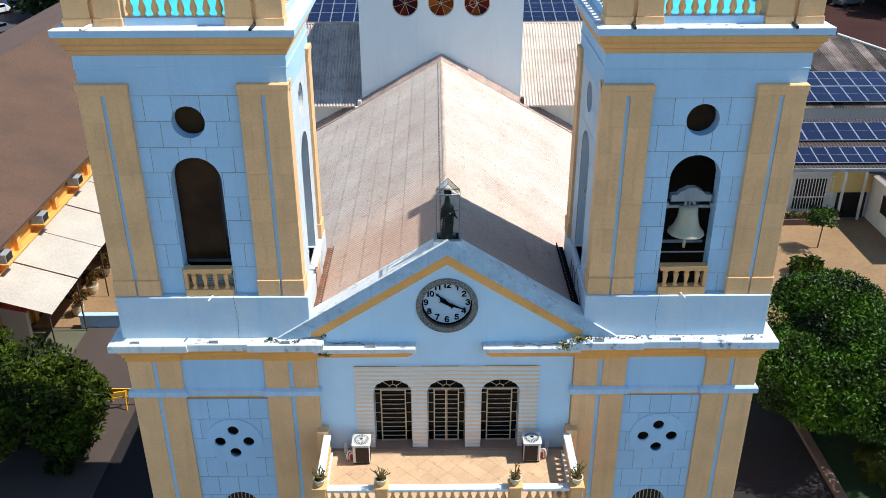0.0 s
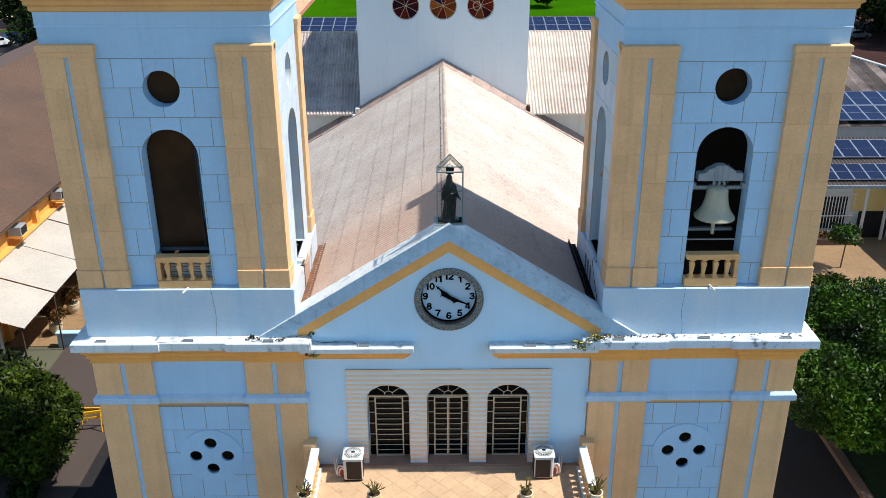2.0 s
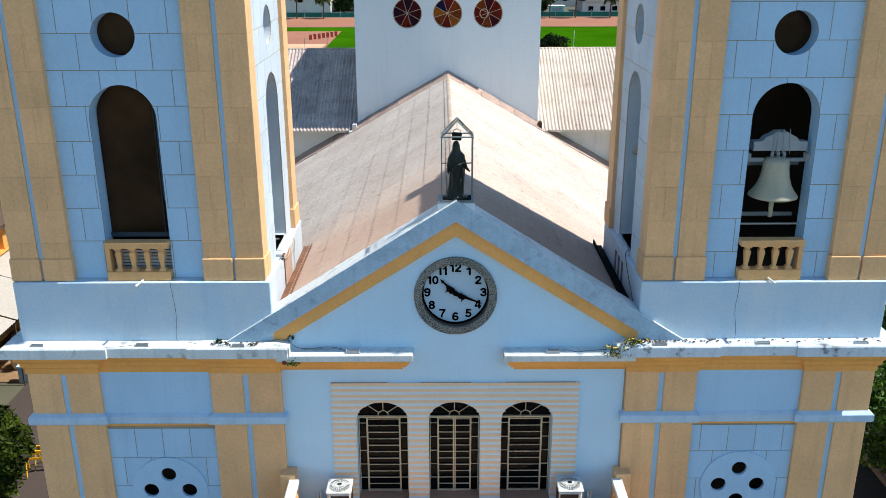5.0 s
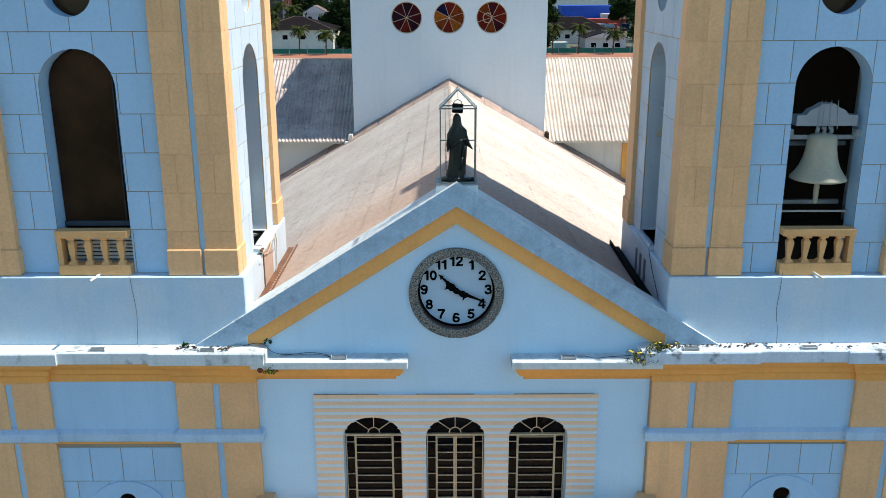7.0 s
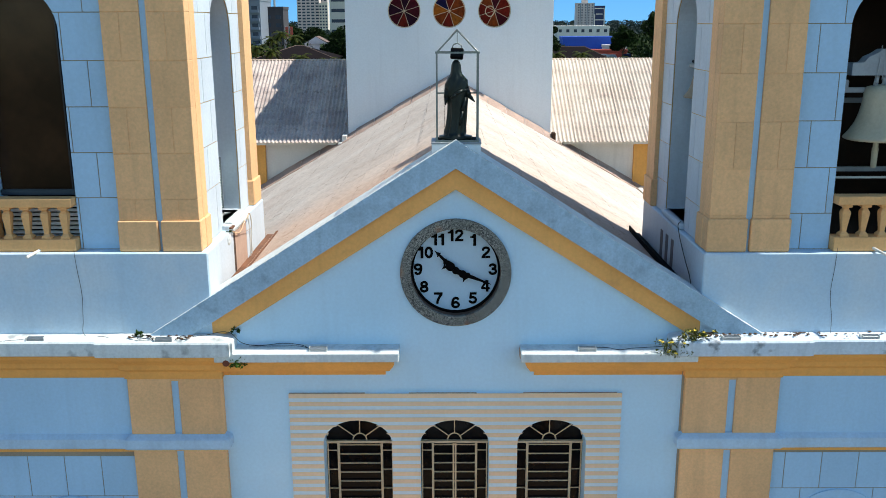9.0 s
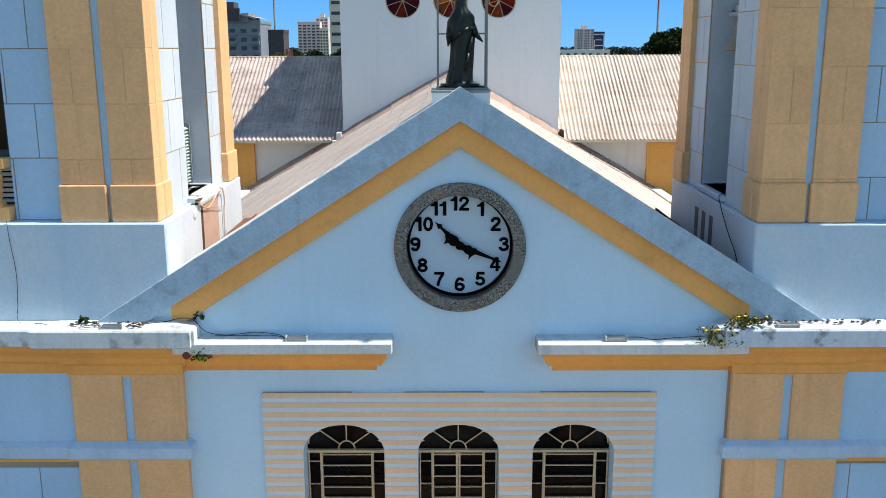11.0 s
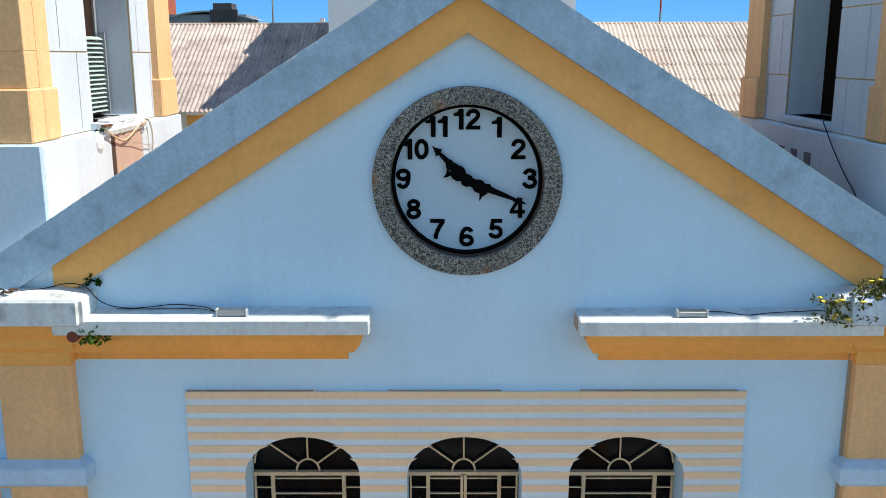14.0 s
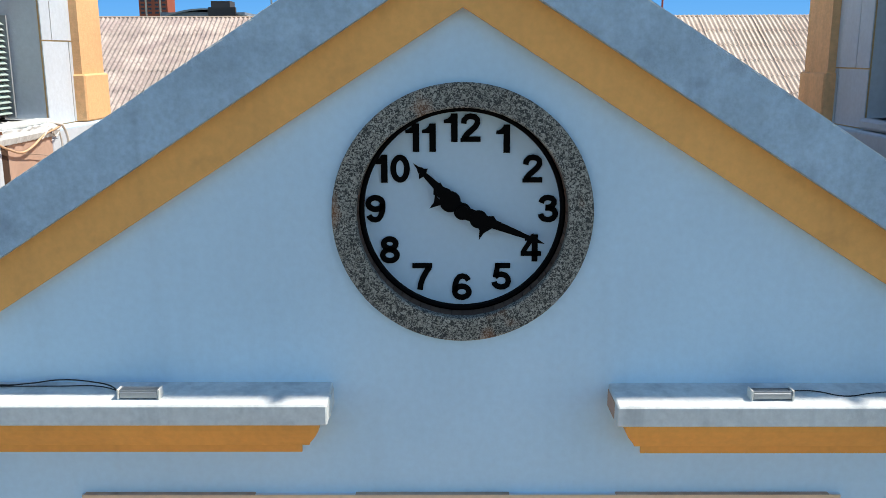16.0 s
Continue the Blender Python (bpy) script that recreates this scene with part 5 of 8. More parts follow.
# dark strip in place of the shadow the capping casts to its left
part("ridge_gap", boxes((-0.215, -0.15, 0.55, 23.4, RIDGE - 0.05, RIDGE + 0.065)), DARKIN, NR, "dark strip painted as the shadow beside the ridge capping")
part("roof_deck", slab(bmesh.new(), [((-9, RIDGE - PITCH * 9 - 0.1), (0, RIDGE - 0.1), (0, RIDGE - 0.05), (-9, RIDGE - PITCH * 9 - 0.05)), ((0, RIDGE - 0.1), (9, RIDGE - PITCH * 9 - 0.1), (9, RIDGE - PITCH * 9 - 0.05), (0, RIDGE - 0.05))], 19.1, lambda a, b, d: (a, 4.8 + d, b)), CAPTILE, NR)
part("roof_deck", slab(bmesh.new(), [((-4.6, RIDGE - PITCH * 4.6 - 0.1), (0, RIDGE - 0.1), (0, RIDGE - 0.05), (-4.6, RIDGE - PITCH * 4.6 - 0.05)), ((0, RIDGE - 0.1), (4.6, RIDGE - PITCH * 4.6 - 0.1), (4.6, RIDGE - PITCH * 4.6 - 0.05), (0, RIDGE - 0.05))], 4.4, lambda a, b, d: (a, 0.4 + d, b)), CAPTILE, NR)
for e in (-1, 1):
    part("gutter", boxes((e * 4.56, e * 4.3, 0.56, 5.3, 10.42, 10.47), (e * 4.3, e * 4.33, 0.56, 5.3, 10.42, 10.56 if e < 0 else 10.66)), BLACK if e > 0 else RUST, NR)
# hook bolts along every lap, one on each crest
bm = bmesh.new()
rnd = random.Random(31)
for e in (-1, 1):
    up = Vector((e * PITCH, 0, 1)).normalized()
    for k in range(1, 12):
        for j in range(130):
            yb = 0.5 + 0.18 * j
            if (k >= 6 and yb < BACK) or yb > 23.4 or rnd.random() < 0.42:
                continue
            c = Vector((e * (k * 0.72 + 0.035), yb, RIDGE - PITCH * (k * 0.72 + 0.035))) + up * (0.014 * (13 - k) - 0.012)
            r = rnd.uniform(0.005, 0.009)
            box(bm, c.x - r * 1.5, c.x + r * 1.5, c.y - r, c.y + r, c.z - 0.03, c.z + 0.006)
part("hook_bolts", bm, BROWNROOF, NR, "dark hook bolts and washers along the laps")
NW = thing("nave_walls", "pale side walls of the nave", "wall", kind="structure", at=(0, 12, 0))
for e in (-1, 1):
    part("wall", boxes((e * 8.9, e * 8.5, 4.9, 24.2, -0.3, 8.2)), WHITEWALL, NW)

# ---- crossing tower with the round windows ----
CT = thing("crossing_tower", "tall white crossing tower with three round stained-glass windows", "tower", at=(0, 28, 0))
CY, CTOP = 24.12, 17.6
ROSES = (-1.97, 0.0, 1.98)
part("front_wall", slab(bmesh.new(), pierced(-4.55, 4.55, 5, CTOP, [("circ", x, 15.96, 0.72) for x in ROSES], 24), 0.4, lambda a, b, d: (a, CY + d, b)), XWHITE, CT)
part("side_wall", boxes((-4.55, -4.15, CY + 0.4, 33, 5, CTOP), (4.15, 4.55, CY + 0.4, 33, 5, CTOP), (-4.55, 4.55, 33, 33.4, 5, CTOP)), XWHITE, CT)
part("cornice", ring_mould(bmesh.new(), -4.55, 4.55, CY, 33.4, [(0.0, CTOP - 0.35), (0.1, CTOP - 0.3), (0.1, CTOP - 0.2), (0.28, CTOP - 0.1), (0.28, CTOP + 0.05), (0.0, CTOP + 0.1)]), LEDGE, CT)
# unseen raised blocks, added to step the tower's shadow on the transept roof
part("parapet", boxes((-4.55, -4.2, 27.3, 31.0, CTOP, 18.8), (4.2, 4.55, 27.3, 31.0, CTOP, 18.8), bev=0.1), WHITE, CT)
part("roof", boxes((-4.5, 4.5, CY + 0.1, 33.3, CTOP - 0.1, CTOP + 0.02)), CAPTILE, CT)
STAIN = [mat("stained_glass_%d" % i, c, 0.5, 0.6, 5, 12, 0.3, 0.0, spec=0.08) for i, c in enumerate([(66, 10, 22), (40, 9, 28), (120, 52, 14), (104, 24, 10), (20, 16, 56), (156, 86, 24)])]
for w, x in enumerate(ROSES):
    W = part("window", disc_bm(x, CY + 0.16, CY + 0.22, 15.96, 0.72), BLACK, CT, "round stained-glass window")
    for i in range(8):
        bm = bmesh.new()
        fan = [bm.verts.new((x, CY + 0.15, 15.96))] + [bm.verts.new((x + 0.69 * math.cos(math.pi / 4 * (i + k / 5) + 0.3), CY + 0.15, 15.96 + 0.69 * math.sin(math.pi / 4 * (i + k / 5) + 0.3))) for k in range(6)]
        bm.faces.new(fan)
        part("pane", bm, STAIN[[(0, 1, 0, 1, 0, 3, 1, 0), (2, 3, 4, 5, 2, 3, 5, 2), (3, 0, 2, 3, 3, 2, 0, 3)][w][i]], W)
    bm = bmesh.new()
    for i in range(8):
        a = math.pi / 4 * i + 0.3
        rod(bm, (x, CY + 0.13, 15.96), (x + 0.7 * math.cos(a), CY + 0.13, 15.96 + 0.7 * math.sin(a)), 0.011, 5)
    tube(bm, [(x + 0.7 * math.cos(2 * math.pi * i / 32), CY + 0.13, 15.96 + 0.7 * math.sin(2 * math.pi * i / 32)) for i in range(33)], 0.025, 5)
    if w == 2:
        tube(bm, [(x - 0.2 + 0.2 * math.cos(2 * math.pi * i / 16), CY + 0.12, 15.94 + 0.22 * math.sin(2 * math.pi * i / 16)) for i in range(17)], 0.02, 5)
    part("mullion", bm, IRON, W)
# flashing along the junction of the nave roof with the walls behind
for e in (-1, 1):
    for k in range(11):
        a, b = k * 0.84, k * 0.84 + 0.825
        bm = bmesh.new()
        y1 = 24.06 if b < 4.6 else 24.26
        lo_z, hi_z = lambda u: RIDGE + 0.12 - 0.566 * u, lambda u: RIDGE + 0.43 - 0.566 * u
        jog = 0.012 * ((k * 7) % 3 - 1)
        vs_ = [bm.verts.new(p) for p in ((e * a, 23.46, lo_z(a) - 0.12), (e * b, 23.46, lo_z(b) - 0.12), (e * b, 23.46, lo_z(b) + 0.05 + jog), (e * a, 23.46, lo_z(a) + 0.05 + jog), (e * a, y1, hi_z(a) + jog), (e * b, y1, hi_z(b) + jog))]
        bm.faces.new(vs_[:4])
        bm.faces.new((vs_[3], vs_[2], vs_[5], vs_[4]))
        part("flashing", bm, FLASH, NR)

# ---- transept ----
TR = thing("transept", "transept arms with white and ochre walls under pale sheet roofs", "building", at=(0, 29, 0))
EY, EZ, RY, RZ = 23.75, 10.32, 29.6, 13.58
tl = math.hypot(RY - EY, RZ - EZ)
tslope = Vector((0, EY - RY, EZ - RZ)).normalized()
tup = Vector((0, -(RZ - EZ), RY - EY)).normalized()
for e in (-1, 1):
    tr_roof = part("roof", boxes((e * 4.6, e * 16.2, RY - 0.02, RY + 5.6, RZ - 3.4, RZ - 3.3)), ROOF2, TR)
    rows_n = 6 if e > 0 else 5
    # the left arm's sheet carries its shade in a darker base colour
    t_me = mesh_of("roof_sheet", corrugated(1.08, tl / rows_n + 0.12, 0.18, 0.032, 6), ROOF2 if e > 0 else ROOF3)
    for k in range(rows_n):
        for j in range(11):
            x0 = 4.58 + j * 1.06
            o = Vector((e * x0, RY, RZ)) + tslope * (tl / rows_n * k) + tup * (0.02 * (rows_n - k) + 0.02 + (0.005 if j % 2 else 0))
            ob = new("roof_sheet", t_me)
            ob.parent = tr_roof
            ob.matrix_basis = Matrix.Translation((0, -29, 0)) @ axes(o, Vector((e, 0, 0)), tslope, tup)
    bm = bmesh.new()
    q = [(EY + 0.1, EZ - 0.02), (RY, RZ - 0.04), (RY + 5.7, RZ - 3.4), (RY + 5.7, RZ - 3.5), (RY, RZ - 0.12), (EY + 0.1, EZ - 0.1)]
    va = [bm.verts.new((e * 4.56, y, z)) for y, z in q]
    vb = [bm.verts.new((e * 16.3, y, z)) for y, z in q]
    for i in range(6):
        bm.faces.new((va[i], va[(i + 1) % 6], vb[(i + 1) % 6], vb[i]))
    part("roof_slab", bm, OLDROOF, TR)
    part("ridge_cap", boxes((e * 4.56, e * 16.3, RY - 0.14, RY + 0.14, RZ + 0.03, RZ + 0.13), bev=0.04), CAPTILE, TR)
    part("eave_board", boxes((e * 4.56, e * 16.3, EY + 0.05, EY + 0.12, EZ - 0.16, EZ - 0.02)), WHITEWALL, TR)
    part("wall", boxes((e * 4.5, e * 16.0, 24.25, 24.65, -0.3, EZ - 0.12)), WHITEWALL, TR)
    part("pilaster", boxes((e * 8.35, e * 10.0, 24.1, 24.3, -0.3, EZ - 0.12)), ORANGE, TR)
    part("end_wall", boxes((e * 15.6, e * 16.0, 24.65, 35, -0.3, EZ - 0.2)), WHITEWALL, TR)
GE = thing("gutter_box", "white broken gutter end at the transept eave", "gutter", at=(-4.75, 23.6, 10.1))
part("spout", boxes((-4.98, -4.62, 23.5, 23.8, 10.14, 10.3), bev=0.03), PIPE, GE)
part("hopper", boxes((-4.8, -4.58, 23.62, 24.05, 10.3, 10.62), bev=0.03), PIPE, GE)
GH = thing("gutter_box", "dark rusted gutter end at the transept eave", "gutter", at=(4.75, 23.6, 10.1))
part("spout", boxes((4.6, 5.0, 23.5, 23.78, 10.1, 10.3), bev=0.03), CAPTILE, GH)
part("hopper", boxes((4.58, 4.74, 23.62, 24.05, 10.28, 10.7), bev=0.03), DARKIN, GH)


# ---- plants ----
def leaf_mesh(name, centres, radius, count, size, material, seed=1, flat_=0.75, droop=0.0):
    """A crown of many small leaves on the skins of uneven clumps."""
    rng = np.random.default_rng(seed)
    verts, faces = [], []
    per = max(1, count // len(centres))
    for (cx, cy, cz, r) in centres:
        d = rng.normal(size=(per, 3))
        d /= np.linalg.norm(d, axis=1)[:, None]
        rad = r * (0.55 + 0.5 * rng.random(per) ** 0.5)
        p = d * rad[:, None] * np.array([1, 1, flat_]) + np.array([cx, cy, cz])
        a = rng.normal(size=(per, 3)) + d * 0.4
        a[:, 2] -= droop
        a /= np.linalg.norm(a, axis=1)[:, None]
        b = np.cross(a, rng.normal(size=(per, 3)))
        b /= np.linalg.norm(b, axis=1)[:, None]
        s = size * (0.6 + 0.8 * rng.random(per))
        for i in range(per):
            k = len(verts)
            u, w = a[i] * s[i], b[i] * s[i] * 0.42
            verts += [p[i] - u, p[i] + w - u * 0.1, p[i] + u, p[i] - w - u * 0.1]
            faces.append((k, k + 1, k + 2, k + 3))
    me = bpy.data.meshes.new(name)
    me.from_pydata([tuple(v) for v in verts], [], faces)
    me.materials.append(material)
    return me


def tree(x, y, h, r, label, seed, leaves=5200, size=0.2, trunk=0.2, material=None, low=0.3, category="tree"):
    rng = random.Random(seed)
    t = thing("tree", label, category, at=(x, y, 0))
    bm = bmesh.new()
    rod(bm, (0, 0, -0.1), (0.1, 0.05, h * low + 0.3), trunk, 10, trunk * 0.7)
    cs = []
    n = 26
    for i in range(n):
        a = rng.random() * 2 * math.pi
        q = math.sqrt(rng.random()) * 0.82 * r
        zc = h * low + (h * (1 - low)) * (0.2 + 0.58 * rng.random() * (1 - 0.45 * (q / r) ** 2))
        cs.append((q * math.cos(a), q * math.sin(a), zc, r * (0.26 + 0.16 * rng.random())))
    cs.append((0, 0, h * 0.72, r * 0.5))
    for c in cs[:9]:
        rod(bm, (0.1, 0.05, h * low), (c[0] * 0.8, c[1] * 0.8, c[2]), trunk * 0.35, 6, trunk * 0.12)
    tk = new("trunk", mesh_of("trunk", bm, BARK))
    tk.parent = t
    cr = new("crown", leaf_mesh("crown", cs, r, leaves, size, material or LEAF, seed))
    cr.parent = t
    return t


def palm(x, y, h, seed, label="coconut palm with drooping fronds", r=2.6):
    rng = random.Random(seed)
    t = thing("palm_tree", label, "palm", "palms", at=(x, y, 0))
    bm = bmesh.new()
    pts = [(0.25 * math.sin(0.9 * k / 6) * k / 6, 0, h * k / 6 - (0.1 if k == 0 else 0)) for k in range(7)]
    for a, b in zip(pts, pts[1:]):
        rod(bm, a, b, 0.19, 8, 0.16)
    tk = new("trunk", mesh_of("trunk", bm, BARK))
    tk.parent = t
    verts, faces = [], []
    for i in range(18):
        az, el = i * 2.4 + rng.random() * 0.3, 0.9 - 0.075 * i
        prev = Vector(pts[-1])
        d = Vector((math.cos(az) * math.cos(el), math.sin(az) * math.cos(el), math.sin(el)))
        for s in range(8):
            nxt = prev + d * (r / 7)
            side = d.cross(Vector((0, 0, 1))).normalized()
            ln = (0.62 if h < 3 else 0.95) * math.sin(math.pi * (s + 1.2) / 9.5) + 0.1
            for e in (-1, 1):
                for m_ in (0.0, 0.33, 0.66):
                    o = prev.lerp(nxt, m_)
                    k = len(verts)
                    tip = o + side * e * ln + d * 0.22 + Vector((0, 0, -0.28 * ln - 0.05))
                    verts += [tuple(o - d * 0.07), tuple(o + d * 0.09), tuple(tip)]
                    faces.append((k, k + 1, k + 2))
            prev = nxt
            d = (d + Vector((0, 0, -0.2))).normalized()
    me = bpy.data.meshes.new("crown")
    me.from_pydata(verts, [], faces)
    me.materials.append(PALM)
    cr = new("crown", me)
    cr.parent = t
    return t


def woods(name, label, spots, size, count, material, seed):
    me = leaf_mesh(name, spots, 1, count, size, material, seed, 0.8)
    tagged(new(name, me), label, "trees", kind="stuff")


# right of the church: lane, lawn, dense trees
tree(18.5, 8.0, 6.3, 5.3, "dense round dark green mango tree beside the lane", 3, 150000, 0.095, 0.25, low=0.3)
tree(24.3, 6.2, 7.0, 4.8, "dense dark green mango tree shading the lawn", 4, 70000, 0.1, 0.25, low=0.2)
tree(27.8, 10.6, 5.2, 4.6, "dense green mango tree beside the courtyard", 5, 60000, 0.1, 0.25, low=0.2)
tree(18.8, 6.6, 3.4, 1.7, "low dark green shrub under the mango tree", 6, 9000, 0.12, 0.1, LEAFDARK, 0.1, "shrub")
tree(24.3, 25.5, 3.2, 1.0, "slender young tree with sparse leaves in the courtyard", 7, 900, 0.13, 0.05, low=0.5)
tree(22.2, 21.8, 1.3, 1.1, "yellow-green shrub in a low bed", 8, 2600, 0.13, 0.06, LEAFY, 0.1, "shrub")
# this tree and the next stand out of view, added to shade the lawn
tree(29.0, 3.0, 7.5, 4.6, "dense dark green mango tree shading the lawn", 14, 12000, 0.16, 0.25, low=0.2)
tree(27.5, -3.5, 7.0, 4.4, "dense dark green mango tree shading the lawn", 15, 9000, 0.18, 0.25, low=0.2)
palm(18.75, 3.9, 1.5, 3, "low garden palm with reddish and green fronds on the lawn", 1.5)
palm(19.6, 5.2, 1.5, 4, "low garden palm with reddish and green fronds on the lawn", 1.5)
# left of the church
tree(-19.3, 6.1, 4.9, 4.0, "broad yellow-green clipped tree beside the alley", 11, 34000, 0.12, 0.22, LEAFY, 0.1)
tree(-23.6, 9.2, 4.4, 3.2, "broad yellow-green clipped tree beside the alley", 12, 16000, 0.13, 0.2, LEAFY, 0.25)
tree(-16.6, 4.6, 1.0, 0.6, "low dry shrub at the edge of the walk", 13, 1500, 0.12, 0.05, LEAFDARK, 0.1, "shrub")


YB = thing("barrier", "yellow A-frame barrier beside the alley", "barrier", at=(-15.7, 9.0, 0.06))
SAFETY = mat("yellow_safety_paint", (236, 176, 20), 0.6, 0.85, 2, 16, 0.06, 0.05)
for k, (bx, by) in enumerate(((-16.2, 8.88), (-15.15, 9.15))):
    for e in (-1, 1):
        part("leg", rod(bmesh.new(), (bx - e * 0.07, by + e * 0.28, 0.05), (bx, by, 1.02), 0.03, 6), SAFETY, YB)
for z, hh in ((0.62, 0.1), (0.84, 0.16)):
    bm = boxes((-0.62, 0.62, -0.03, 0.03, z, z + hh), bev=0.008)
    bmesh.ops.transform(bm, matrix=pose(-15.68, 9.02, 0, 0, 0, 14), verts=bm.verts[:])
    part("board", bm, SAFETY, YB)


# ---- left: long building with awning ----
LB = thing("long_building", "long orange-walled building under a brown corrugated roof", "building", at=(-30, 40, 0))
part("wall", boxes((-38, -22.9, 8, 78, -0.2, 5.9)), ORANGE, LB)
rx = Vector((-10, 0, 3.2)).normalized()
bm = corrugated(74, math.hypot(10, 3.2), 0.24, 0.03, 4)
bmesh.ops.transform(bm, matrix=axes(Vector((-22.2, 6, 5.98)), Vector((0, 1, 0)), rx, Vector((3.2, 0, 10)).normalized()), verts=bm.verts[:])
part("roof", bm, BROWNROOF, LB, "brown corrugated roof")
part("roof_back", slab(bmesh.new(), [((-42, 6.0), (-32.2, 9.18), (-32.2, 9.1), (-42, 5.9))], 74, lambda a, b, d: (a, 6 + d, b)), BROWNROOF, LB)
part("eave_board", boxes((-22.35, -22.25, 6, 80, 5.78, 5.95)), BROWNROOF, LB)
for k in range(14):
    y = 11.9 + k * 5.3
    part("pilaster", boxes((-22.95, -22.62, y - 0.2, y + 0.2, 0, 5.8)), ORANGE, LB)
AW = thing("awning", "pale corrugated awning roof on slim posts along the wall", "awning", at=(-21, 26, 0))
ax = Vector((3.5, 0, -1.1)).normalized()
for k in range(8):
    bm = corrugated(3.66, math.hypot(3.5, 1.1), 0.2, 0.03, 4)
    bmesh.ops.transform(bm, matrix=axes(Vector((-22.85, 12.3 + k * 3.7, 4.42 + 0.02 * (k % 2))), Vector((0, 1, 0)), ax, Vector((1.1, 0, 3.5)).normalized()), verts=bm.verts[:])
    part("sheet", bm, AWNING, AW)
    part("post", boxes((-19.58, -19.52, 12.4 + k * 3.7, 12.46 + k * 3.7, 0, 3.32)), BROWNROOF, AW)
part("edge_beam", boxes((-19.62, -19.48, 12.3, 40, 3.16, 3.3)), BROWNROOF, AW)
part("flashing", boxes((-22.9, -22.5, 12.3, 40, 4.42, 4.5)), ORANGE, AW)


def window_ac(x, y, z, label="grey boxy window air conditioner on a wall bracket"):
    t = thing("air_conditioner", label, "air conditioner", "window air conditioners", at=(x, y, z))
    part("case", boxes((x - 0.35, x + 0.35, y - 0.38, y + 0.38, z, z + 0.5), bev=0.02), STEEL, t)
    part("grille", boxes((x + 0.352, x + 0.36, y - 0.33, y + 0.33, z + 0.06, z + 0.44)), ACDARK, t)
    part("bracket", boxes((x - 0.4, x + 0.45, y - 0.45, y + 0.45, z - 0.1, z - 0.01)), ORANGE, t)


for y in (14.9, 19.64, 25.1, 30.4):
    window_ac(-22.45, y, 5.0)
RG = thing("gable_annex", "low beige annex with a red-edged gable", "building", at=(-23, 12, 0))
part("wall", slab(bmesh.new(), [((-26.0, 0), (-21.6, 0), (-21.6, 2.4), (-26.0, 3.4))], 0.3, lambda a, b, d: (a, 14.1 + d, b)), WHITEWALL, RG)
part("coping", slab(bmesh.new(), [((-26.0, 3.4), (-21.5, 2.4), (-21.5, 2.55), (-26.0, 3.55))], 0.4, lambda a, b, d: (a, 14.05 + d, b)), REDTRIM, RG)


def potted_shrub(x, y, h, r, seed, label, pot_r=0.34, pot_h=0.55, z=0.05, material=None, size=0.1, n=420, group="courtyard pots"):
    t = thing("potted_plant", label, "potted plant", group, at=(x, y, z))
    part("pot", lathe(bmesh.new(), [(pot_r * 0.7, 0), (pot_r * 0.95, pot_h * 0.5), (pot_r, pot_h * 0.9), (pot_r * 1.06, pot_h), (pot_r * 0.85, pot_h), (pot_r * 0.82, pot_h - 0.05)], (x, y, z), 18), POT, t, smooth=False)
    rng = random.Random(seed)
    cs = [(rng.uniform(-r, r) * 0.6, rng.uniform(-r, r) * 0.6, pot_h + h * (0.3 + 0.6 * rng.random()), r * 0.5) for i in range(7)]
    cr = new("foliage", leaf_mesh("foliage", cs, 1, n, size, material or LEAF, seed))
    cr.parent = t
    bm = bmesh.new()
    for c in cs:
        rod(bm, (0, 0, pot_h - 0.04), (c[0], c[1], c[2]), 0.02, 5, 0.01)
    st = new("stems", mesh_of("stems", bm, BARK))
    st.parent = t


for i, y in enumerate((17.8, 20.2, 22.5, 24.8)):
    potted_shrub(-20.55, y, 0.9, 0.6, 20 + i, "dry brownish shrub in a banded pale pot beside the awning", material=BROWNLEAF)
low_wall = part("low_wall", boxes((-19.9, -11.2, 16.35, 16.6, 0, 0.75), (-19.95, -11.2, 16.3, 16.65, 0.75, 0.85)), BLUE)
tagged(low_wall, "low pale blue wall across the end of the alley", "wall", kind="structure")
YB = thing("road_barrier", "yellow and black metal road barrier in the alley", "barrier", at=(-15.2, 9.3, 0))
part("board", boxes((-16.4, -13.6, 9.3, 9.36, 0.75, 1.0)), mat("barrier_yellow", (236, 176, 40), 0.6), YB)
for x in (-16.0, -14.0):
    part("leg", rod(rod(bmesh.new(), (x, 9.0, 0), (x, 9.33, 1.0), 0.03), (x, 9.66, 0), (x, 9.33, 1.0), 0.03), mat("barrier_leg", (220, 170, 50), 0.6), YB)

# ---- right: courtyard buildings with solar panels ----
panel_me = mesh_of("solar_panel", boxes((0.03, 0.97, 0.03, 1.93, 0.0, 0.035)), SOLAR)
rim_bm = boxes((0, 1.0, 0, 0.035, -0.005, 0.04), (0, 1.0, 1.925, 1.96, -0.005, 0.04), (0, 0.035, 0.035, 1.925, -0.005, 0.04), (0.965, 1.0, 0.035, 1.925, -0.005, 0.04), (0.035, 0.965, 0.97, 0.985, 0.03, 0.038))
rim_me = mesh_of("panel_rim", rim_bm, SOLARFR)


